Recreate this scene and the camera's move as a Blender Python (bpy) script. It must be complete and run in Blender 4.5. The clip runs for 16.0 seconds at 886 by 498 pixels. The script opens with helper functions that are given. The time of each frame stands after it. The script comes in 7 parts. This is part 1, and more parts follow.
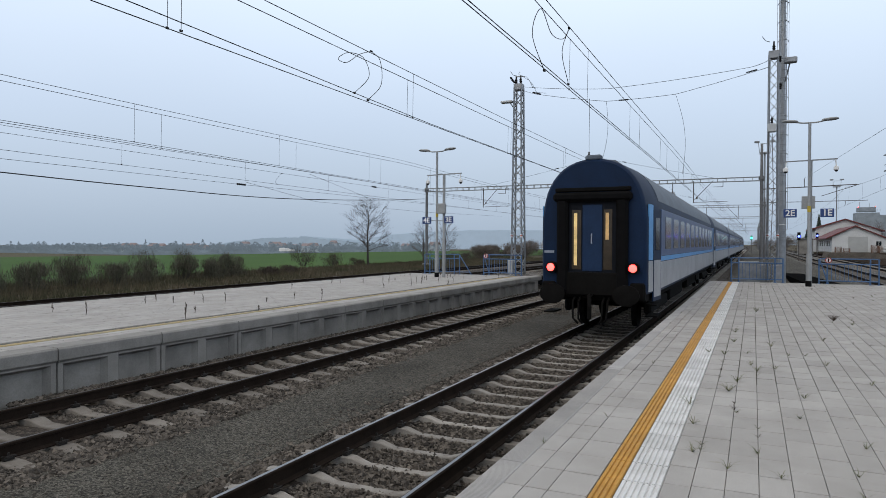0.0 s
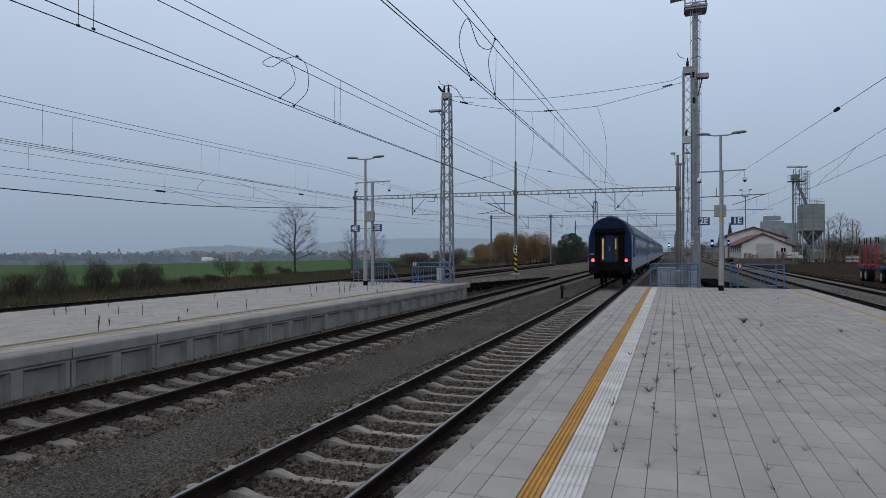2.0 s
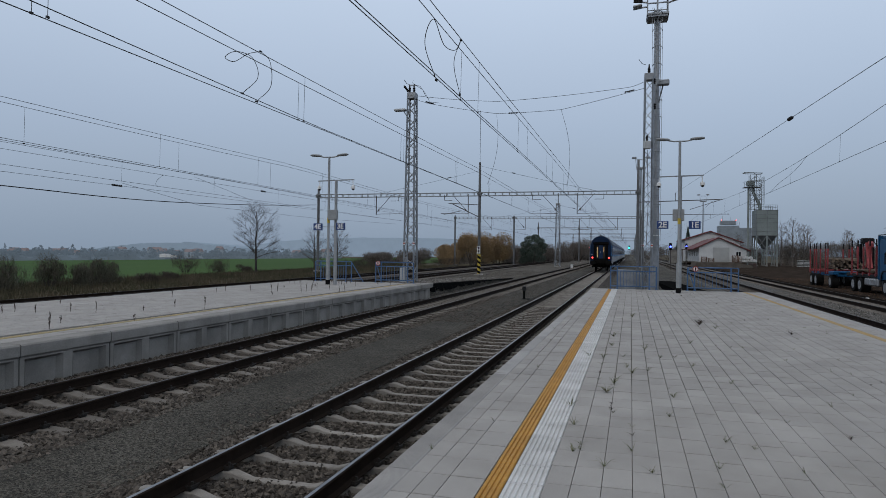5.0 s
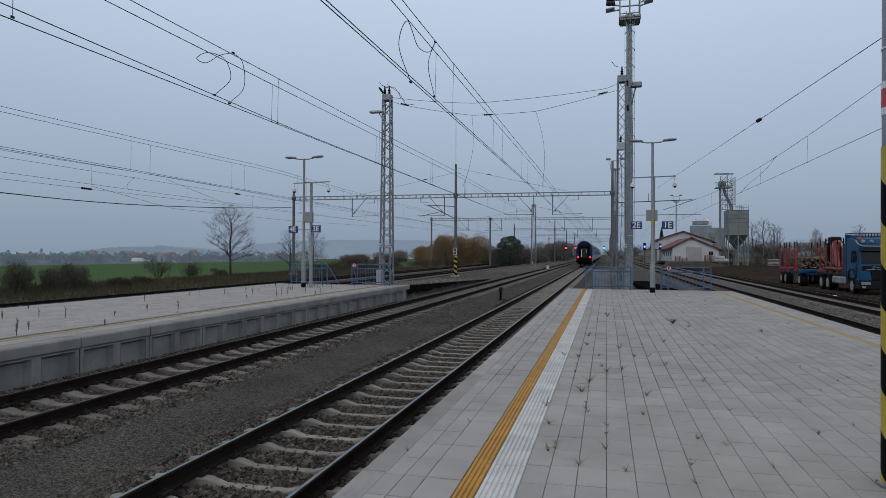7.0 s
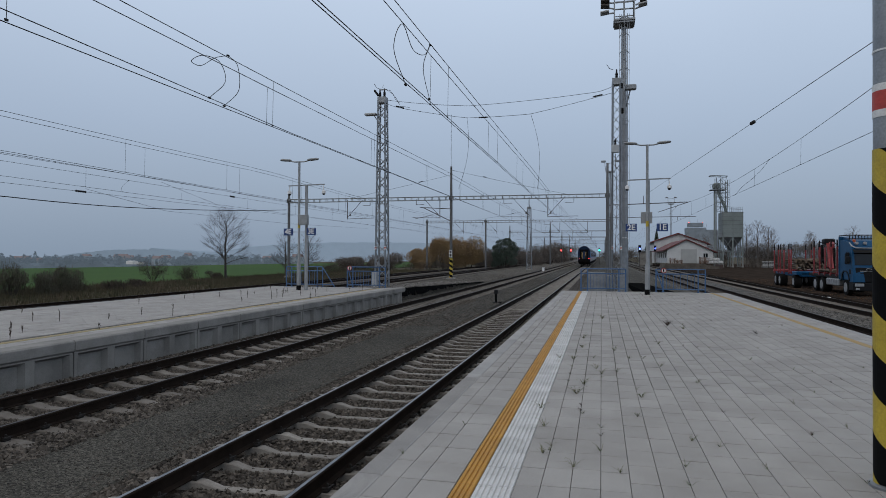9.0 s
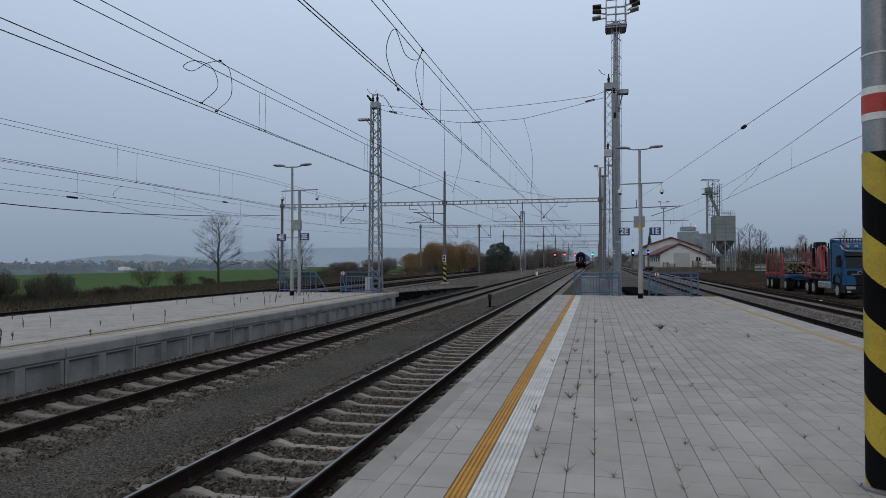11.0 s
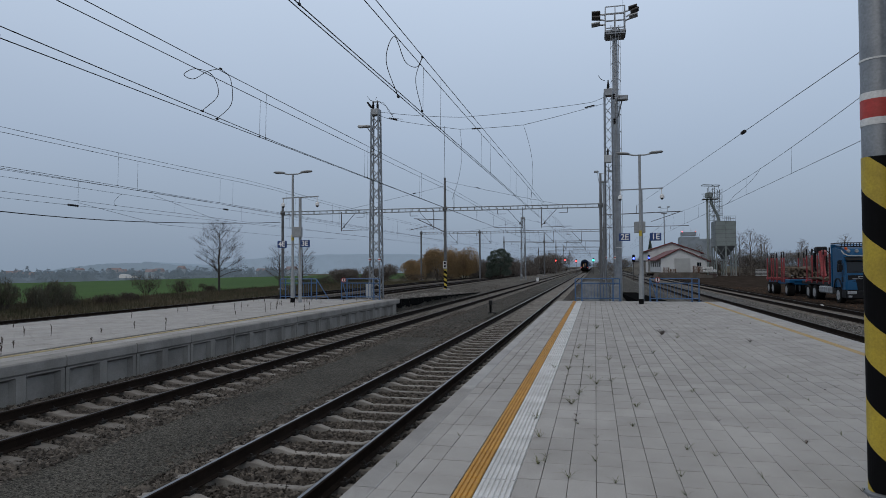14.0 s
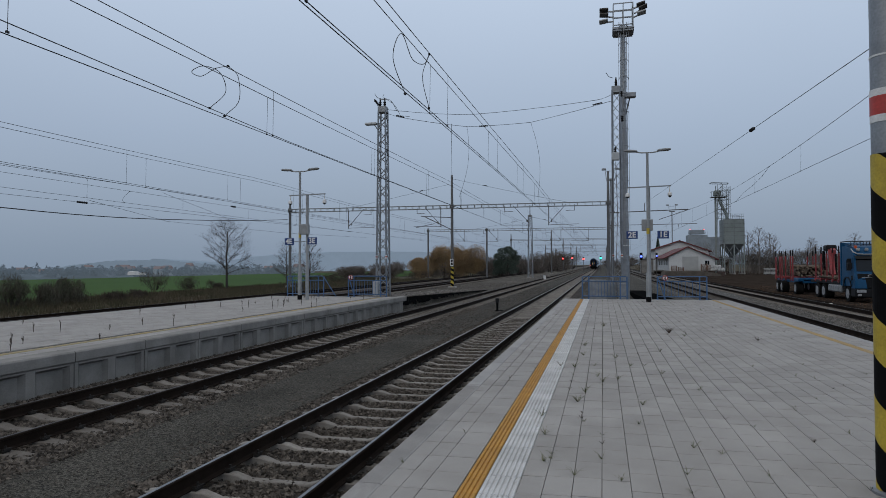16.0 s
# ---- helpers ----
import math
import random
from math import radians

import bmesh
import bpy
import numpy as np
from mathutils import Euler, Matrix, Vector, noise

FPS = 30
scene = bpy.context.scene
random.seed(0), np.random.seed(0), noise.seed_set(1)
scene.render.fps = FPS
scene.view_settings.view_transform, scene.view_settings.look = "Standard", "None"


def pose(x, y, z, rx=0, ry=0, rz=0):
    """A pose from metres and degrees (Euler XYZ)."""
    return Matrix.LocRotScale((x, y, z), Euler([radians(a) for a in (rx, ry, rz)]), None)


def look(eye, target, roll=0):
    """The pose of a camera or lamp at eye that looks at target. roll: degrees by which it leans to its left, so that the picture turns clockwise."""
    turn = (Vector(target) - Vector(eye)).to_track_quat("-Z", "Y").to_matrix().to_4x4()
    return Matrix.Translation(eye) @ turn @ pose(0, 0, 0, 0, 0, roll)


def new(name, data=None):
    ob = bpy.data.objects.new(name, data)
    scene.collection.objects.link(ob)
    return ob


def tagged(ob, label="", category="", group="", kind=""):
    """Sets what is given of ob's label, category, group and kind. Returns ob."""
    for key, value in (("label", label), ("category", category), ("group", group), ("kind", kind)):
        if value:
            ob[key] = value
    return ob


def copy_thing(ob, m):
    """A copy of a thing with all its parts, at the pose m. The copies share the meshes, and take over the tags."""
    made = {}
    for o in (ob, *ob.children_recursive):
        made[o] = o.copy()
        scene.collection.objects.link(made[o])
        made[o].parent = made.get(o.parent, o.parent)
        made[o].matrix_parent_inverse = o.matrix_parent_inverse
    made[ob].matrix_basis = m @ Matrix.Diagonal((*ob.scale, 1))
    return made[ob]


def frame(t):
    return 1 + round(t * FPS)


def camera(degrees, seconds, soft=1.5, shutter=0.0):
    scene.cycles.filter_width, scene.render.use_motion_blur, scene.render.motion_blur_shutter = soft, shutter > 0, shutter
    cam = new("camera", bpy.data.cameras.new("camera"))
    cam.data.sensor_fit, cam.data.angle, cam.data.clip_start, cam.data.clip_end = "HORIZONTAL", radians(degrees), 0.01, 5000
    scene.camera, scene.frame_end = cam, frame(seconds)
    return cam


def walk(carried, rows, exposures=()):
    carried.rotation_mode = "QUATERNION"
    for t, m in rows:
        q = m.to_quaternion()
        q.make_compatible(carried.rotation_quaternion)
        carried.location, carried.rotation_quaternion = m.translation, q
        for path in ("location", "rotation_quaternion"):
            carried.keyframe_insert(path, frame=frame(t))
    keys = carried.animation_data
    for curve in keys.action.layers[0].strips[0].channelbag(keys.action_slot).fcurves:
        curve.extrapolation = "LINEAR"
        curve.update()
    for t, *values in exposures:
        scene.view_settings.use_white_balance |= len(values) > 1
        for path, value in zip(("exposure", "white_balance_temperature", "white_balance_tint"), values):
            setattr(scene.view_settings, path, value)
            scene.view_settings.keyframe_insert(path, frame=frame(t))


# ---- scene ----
cam = camera(68.13, 16.0, soft=0.65)
PATH = [
    (0.0, pose(-0.055, -0.017, 1.711, 89.45, -0.22, 25.36)),
    (0.5, pose(-0.060, -0.003, 1.706, 89.81, 0.35, 23.08)),
    (1.0, pose(-0.046, -0.008, 1.701, 90.07, 0.68, 21.67)),
    (1.5, pose(-0.043, -0.003, 1.701, 90.21, 0.38, 20.31)),
    (2.0, pose(-0.050, 0.011, 1.698, 90.17, 0.04, 19.18)),
    (2.5, pose(-0.051, 0.019, 1.698, 90.07, -0.10, 18.79)),
    (3.0, pose(-0.041, 0.009, 1.700, 90.06, -0.44, 18.04)),
    (3.5, pose(-0.042, 0.011, 1.699, 90.11, -0.69, 17.18)),
    (4.0, pose(-0.041, 0.011, 1.699, 90.14, -0.89, 16.79)),
    (6.5, pose(-0.019, 0.017, 1.703, 90.29, -0.18, 14.49)),
    (7.0, pose(-0.014, 0.014, 1.699, 90.35, -0.26, 13.98)),
    (7.5, pose(-0.017, 0.013, 1.695, 90.39, -0.25, 13.59)),
    (8.0, pose(-0.007, 0.008, 1.702, 90.41, -0.19, 13.59)),
    (8.5, pose(-0.010, 0.010, 1.700, 90.47, -0.26, 13.65)),
    (9.0, pose(-0.004, 0.004, 1.702, 90.56, -0.18, 13.59)),
    (11.5, pose(0.004, 0.015, 1.701, 91.06, 0.06, 13.00)),
    (12.0, pose(0.002, 0.014, 1.700, 91.14, 0.08, 13.12)),
    (12.5, pose(0.000, -0.000, 1.700, 91.24, -0.00, 13.20)),
    (13.0, pose(0.003, 0.010, 1.703, 91.34, 0.10, 13.18)),
    (13.5, pose(0.002, 0.003, 1.699, 91.45, 0.11, 13.10)),
    (14.0, pose(0.006, 0.006, 1.702, 91.53, 0.30, 13.10)),
    (14.5, pose(0.012, 0.010, 1.697, 91.55, 0.41, 13.10)),
    (15.0, pose(0.008, 0.020, 1.700, 91.48, 0.41, 13.07)),
    (15.5, pose(0.011, 0.007, 1.699, 91.41, 0.35, 13.21)),
    (16.0, pose(0.014, 0.011, 1.694, 91.33, 0.17, 13.71)),
]
walk(cam, PATH, [(0.0, 0.62, 6850, 10), (0.5, 0.35, 6800, 10), (1.0, 0.22, 6600, 10), (2.0, 0.10, 6500, 10), (3.0, 0.02, 6500, 10), (11.5, 0.0, 6500, 10), (14.0, -0.05, 6500, 10), (16.0, -0.1, 6500, 10)])

# ---------------------------------------------------------------- light: an even overcast sky with a faint wide sun
world = bpy.data.worlds.new("overcast_sky")
scene.world = world
world.use_nodes = True
wn, wl = world.node_tree.nodes, world.node_tree.links
sky = wn.new("ShaderNodeTexSky")
sky.sky_type, sky.sun_disc = "NISHITA", False
sky.sun_elevation, sky.sun_rotation = radians(35), radians(200)
sky.air_density, sky.dust_density = 1.5, 4.0
wc = wn.new("ShaderNodeTexCoord")
wsep = wn.new("ShaderNodeSeparateXYZ")
wl.new(wc.outputs["Generated"], wsep.inputs[0])
wramp = wn.new("ShaderNodeValToRGB")
wramp.color_ramp.elements[0].position, wramp.color_ramp.elements[0].color = 0.0, (0.238, 0.306, 0.40, 1)
wramp.color_ramp.elements[1].position, wramp.color_ramp.elements[1].color = 0.42, (0.535, 0.635, 0.785, 1)
mid = wramp.color_ramp.elements.new(0.18)
mid.color = (0.355, 0.44, 0.575, 1)
top = wramp.color_ramp.elements.new(1.0)
top.color = (0.50, 0.48, 0.455, 1)
cloud = wn.new("ShaderNodeTexNoise")
cloud.inputs["Scale"].default_value, cloud.inputs["Detail"].default_value = 1.6, 3.0
wl.new(wc.outputs["Generated"], cloud.inputs["Vector"])
cmap = wn.new("ShaderNodeMapRange")
cmap.inputs["To Min"].default_value, cmap.inputs["To Max"].default_value = 0.93, 1.07
wl.new(cloud.outputs["Fac"], cmap.inputs["Value"])
cmul = wn.new("ShaderNodeVectorMath")
cmul.operation = "SCALE"
wl.new(wsep.outputs["Z"], wramp.inputs[0])
wl.new(wramp.outputs[0], cmul.inputs[0])
wl.new(cmap.outputs[0], cmul.inputs["Scale"])
bg_sky, bg_cloud, badd = wn["Background"], wn.new("ShaderNodeBackground"), wn.new("ShaderNodeAddShader")
bg_sky.inputs["Strength"].default_value = 0.008
bg_cloud.inputs["Strength"].default_value = 1.0
wl.new(sky.outputs[0], bg_sky.inputs["Color"])
wl.new(cmul.outputs[0], bg_cloud.inputs["Color"])
wl.new(bg_sky.outputs[0], badd.inputs[0])
wl.new(bg_cloud.outputs[0], badd.inputs[1])
wl.new(badd.outputs[0], wn["World Output"].inputs["Surface"])
sun = new("sun", bpy.data.lights.new("sun", "SUN"))
sun.data.energy, sun.data.angle, sun.data.color = 0.3, radians(40), (1.0, 0.93, 0.84)
sun.matrix_basis = look((-10, -30, 28), (0, 0, 0))


# ---------------------------------------------------------------- materials
def mat(name, col, rough=0.7, metal=0.0, var=0.18, scale=3.0, bump=0.15, bscale=60.0, col2=None, grain=0.12,
        piece=0.0, island=0.0, moving=False, emit=0.0, spec=0.5, depth=0.01):
    """A surface with stains at one scale, grain at another, and fine relief."""
    m = bpy.data.materials.new(name)
    m.use_nodes = True
    n, l = m.node_tree.nodes, m.node_tree.links
    b = n["Principled BSDF"]
    b.inputs["Roughness"].default_value, b.inputs["Metallic"].default_value = rough, metal
    b.inputs["Specular IOR Level"].default_value = spec
    if moving:
        src = n.new("ShaderNodeTexCoord").outputs["Object"]
    else:
        src = n.new("ShaderNodeNewGeometry").outputs["Position"]
    big, fine = n.new("ShaderNodeTexNoise"), n.new("ShaderNodeTexNoise")
    big.inputs["Scale"].default_value, big.inputs["Detail"].default_value, big.inputs["Roughness"].default_value = scale, 5, 0.6
    fine.inputs["Scale"].default_value, fine.inputs["Detail"].default_value = bscale, 3
    l.new(src, big.inputs["Vector"])
    l.new(src, fine.inputs["Vector"])
    col2 = col2 or tuple(c * (1 - 2 * var) for c in col)
    mix = n.new("ShaderNodeMix")
    mix.data_type = "RGBA"
    ramp = n.new("ShaderNodeMapRange")
    ramp.inputs["From Min"].default_value, ramp.inputs["From Max"].default_value = 0.35, 0.68
    l.new(big.outputs["Fac"], ramp.inputs["Value"])
    l.new(ramp.outputs[0], mix.inputs["Factor"])
    mix.inputs["A"].default_value, mix.inputs["B"].default_value = (*col, 1), (*col2, 1)
    gr = n.new("ShaderNodeMapRange")
    gr.inputs["From Min"].default_value, gr.inputs["From Max"].default_value = 0.3, 0.7
    gr.inputs["To Min"].default_value, gr.inputs["To Max"].default_value = 1 - grain, 1 + grain
    l.new(fine.outputs["Fac"], gr.inputs["Value"])
    val = gr.outputs[0]
    for amount, node, out in ((piece, "ShaderNodeObjectInfo", "Random"), (island, "ShaderNodeNewGeometry", "Random Per Island")):
        if amount:
            r, k = n.new("ShaderNodeMapRange"), n.new("ShaderNodeMath")
            r.inputs["To Min"].default_value, r.inputs["To Max"].default_value = 1 - amount, 1 + amount
            l.new(n.new(node).outputs[out], r.inputs["Value"])
            k.operation = "MULTIPLY"
            l.new(val, k.inputs[0])
            l.new(r.outputs[0], k.inputs[1])
            val = k.outputs[0]
    sc = n.new("ShaderNodeVectorMath")
    sc.operation = "SCALE"
    l.new(mix.outputs["Result"], sc.inputs[0])
    l.new(val, sc.inputs["Scale"])
    l.new(sc.outputs[0], b.inputs["Base Color"])
    if bump:
        bp = n.new("ShaderNodeBump")
        bp.inputs["Strength"].default_value, bp.inputs["Distance"].default_value = bump, depth
        l.new(fine.outputs["Fac"], bp.inputs["Height"])
        l.new(bp.outputs[0], b.inputs["Normal"])
    if emit:
        b.inputs["Emission Color"].default_value, b.inputs["Emission Strength"].default_value = (*col, 1), emit
    return m


def gravel(name, col, col2, size, bump=0.9, low=0.55, high=1.5):
    """Crushed stone: cells of their own tone, with dark gaps between them."""
    m = mat(name, col, 0.95, col2=col2, scale=0.6, bscale=25.0, bump=0.0, spec=0.2)
    n, l = m.node_tree.nodes, m.node_tree.links
    b = n["Principled BSDF"]
    pos = n.new("ShaderNodeNewGeometry").outputs["Position"]
    cells, edge = n.new("ShaderNodeTexVoronoi"), n.new("ShaderNodeTexVoronoi")
    edge.feature = "DISTANCE_TO_EDGE"
    for v in (cells, edge):
        v.inputs["Scale"].default_value = 1.0 / size
        l.new(pos, v.inputs["Vector"])
    tone, gap, mul = n.new("ShaderNodeMapRange"), n.new("ShaderNodeMapRange"), n.new("ShaderNodeMath")
    sepc = n.new("ShaderNodeSeparateColor")
    l.new(cells.outputs["Color"], sepc.inputs[0])
    l.new(sepc.outputs[0], tone.inputs["Value"])
    tone.inputs["To Min"].default_value, tone.inputs["To Max"].default_value = low, high
    l.new(edge.outputs["Distance"], gap.inputs["Value"])
    gap.inputs["From Max"].default_value, gap.inputs["To Min"].default_value = 0.12, 0.35
    mul.operation = "MULTIPLY"
    l.new(tone.outputs[0], mul.inputs[0])
    l.new(gap.outputs[0], mul.inputs[1])
    sc = n.new("ShaderNodeVectorMath")
    sc.operation = "SCALE"
    l.new(b.inputs["Base Color"].links[0].from_socket, sc.inputs[0])
    l.new(mul.outputs[0], sc.inputs["Scale"])
    l.new(sc.outputs[0], b.inputs["Base Color"])
    bp = n.new("ShaderNodeBump")
    bp.inputs["Strength"].default_value, bp.inputs["Distance"].default_value = bump, size * 0.6
    l.new(edge.outputs["Distance"], bp.inputs["Height"])
    l.new(bp.outputs[0], b.inputs["Normal"])
    return m


M = dict(
    paver=mat("concrete_paver", (0.37, 0.354, 0.336), 0.85, col2=(0.295, 0.28, 0.262), scale=1.1, bscale=140, piece=0.06, island=0.07, bump=0.2, depth=0.003),
    edge=mat("edge_slab_concrete", (0.36, 0.35, 0.34), 0.85, col2=(0.28, 0.275, 0.27), scale=2.0, bscale=120, piece=0.10, bump=0.3, depth=0.003),
    joint=mat("sand_joint", (0.17, 0.155, 0.13), 0.95, col2=(0.05, 0.052, 0.036), scale=5.0, bscale=90, bump=0.3),
    wall=mat("precast_concrete", (0.285, 0.273, 0.255), 0.85, col2=(0.175, 0.167, 0.155), scale=1.1, bscale=50, piece=0.06, bump=0.2, depth=0.005),
    yellow=mat("yellow_tactile", (0.52, 0.27, 0.045), 0.75, col2=(0.40, 0.20, 0.035), scale=3, bscale=120, piece=0.06),
    white=mat("white_tactile", (0.66, 0.66, 0.655), 0.75, col2=(0.50, 0.50, 0.49), scale=3, bscale=120, piece=0.07),
    ballast=gravel("ballast_bed", (0.072, 0.059, 0.049), (0.045, 0.039, 0.034), 0.045),
    stone=mat("ballast_stone", (0.122, 0.106, 0.090), 0.95, col2=(0.060, 0.052, 0.045), scale=6, bscale=80, island=0.65, bump=0.3, spec=0.2),
    path=gravel("fine_gravel", (0.075, 0.070, 0.059), (0.045, 0.042, 0.035), 0.022, 0.9, 0.3, 2.2),
    rail=mat("rail_rust", (0.022, 0.0155, 0.012), 0.9, scale=4, bscale=60, bump=0.2, spec=0.08),
    dull_head=mat("dull_rail_head", (0.04, 0.034, 0.03), 0.45, metal=0.6, scale=6, bscale=60, bump=0.05),
    head=mat("rail_head", (0.26, 0.26, 0.265), 0.36, metal=1.0, scale=6, bscale=60, bump=0.03),
    clip=mat("rail_clip", (0.025, 0.022, 0.02), 0.7, metal=0.4),
    sleeper=mat("concrete_sleeper", (0.285, 0.268, 0.243), 0.9, col2=(0.18, 0.162, 0.143), scale=4, bscale=70, piece=0.14, island=0.14, bump=0.3),
    sleeper_old=mat("old_concrete_sleeper", (0.185, 0.168, 0.148), 0.9, col2=(0.115, 0.10, 0.085), scale=4, bscale=70, piece=0.14, island=0.14, bump=0.3),
    sleeper_dark=mat("dark_sleeper", (0.10, 0.088, 0.074), 0.9, col2=(0.06, 0.052, 0.045), scale=4, bscale=70, island=0.2, bump=0.3),
    lamp_grey=mat("lamp_post_grey", (0.30, 0.312, 0.32), 0.55, metal=0.3, col2=(0.24, 0.25, 0.256), scale=4, bscale=50, bump=0.05),
    post_grey=mat("grey_post_paint", (0.15, 0.152, 0.155), 0.6, metal=0.3, col2=(0.10, 0.10, 0.102), scale=4, bscale=50, bump=0.08),
    worn_yellow=mat("worn_yellow_tactile", (0.46, 0.31, 0.11), 0.8, col2=(0.40, 0.30, 0.16), scale=1.5, bscale=60),
    faded_yellow=mat("faded_yellow_tactile", (0.42, 0.31, 0.14), 0.8, col2=(0.36, 0.31, 0.2), scale=1.5, bscale=60),
    galv=mat("galvanised_steel", (0.30, 0.315, 0.33), 0.5, metal=0.65, col2=(0.22, 0.23, 0.245), scale=4, bscale=50, bump=0.05),
    galv_light=mat("light_galvanised_steel", (0.45, 0.465, 0.475), 0.5, metal=0.4, col2=(0.36, 0.375, 0.385), scale=4, bscale=50, bump=0.05),
    rusty=mat("weathered_mast_steel", (0.11, 0.10, 0.095), 0.7, metal=0.4, col2=(0.07, 0.062, 0.058), scale=4, bscale=50, bump=0.1),
    wire=mat("wire_copper", (0.02, 0.021, 0.023), 0.6, metal=0.5, bump=0),
    dark=mat("dark_plastic", (0.014, 0.014, 0.016), 0.6, bump=0.05, spec=0.25),
    black=mat("black_paint", (0.006, 0.006, 0.0065), 0.7, bump=0.05, spec=0.08),
    warn_yellow=mat("warning_yellow_paint", (0.50, 0.37, 0.035), 0.5, col2=(0.40, 0.29, 0.03), scale=6, bump=0.05),
    red=mat("red_paint", (0.48, 0.05, 0.04), 0.5, bump=0.05),
    white_paint=mat("white_paint", (0.72, 0.72, 0.71), 0.5, bump=0.05, var=0.06),
    blue_rail=mat("blue_railing_paint", (0.055, 0.13, 0.27), 0.5, col2=(0.04, 0.10, 0.21), scale=5, bump=0.05),
    sign=mat("sign_blue", (0.012, 0.045, 0.17), 0.45, bump=0.0, var=0.05),
    fabric=mat("black_geotextile", (0.010, 0.0105, 0.011), 1.0, bscale=40, bump=0.5, spec=0.0),
    pale_gravel=gravel("pale_gravel", (0.145, 0.130, 0.112), (0.078, 0.070, 0.056), 0.04, 0.8),
    grey_ballast=gravel("grey_ballast", (0.150, 0.147, 0.140), (0.095, 0.088, 0.080), 0.055),
    ramp_dirt=mat("grey_brown_dirt", (0.135, 0.117, 0.10), 0.95, col2=(0.08, 0.07, 0.06), scale=0.7, bscale=9, grain=0.35, bump=0.5, depth=0.03, spec=0.1),
    soil=mat("trampled_soil", (0.058, 0.045, 0.037), 1.0, col2=(0.024, 0.020, 0.017), scale=0.9, bscale=7, grain=0.5, bump=0.6, depth=0.04, spec=0.0),
    verge=mat("dry_verge", (0.115, 0.097, 0.068), 0.95, col2=(0.065, 0.062, 0.038), scale=0.25, bscale=9, grain=0.35, bump=0.6, depth=0.05, spec=0.1),
    field=mat("winter_crop", (0.052, 0.105, 0.024), 0.95, col2=(0.040, 0.083, 0.022), scale=0.02, bscale=3, grain=0.18, bump=0.4, depth=0.05, spec=0.1),
)


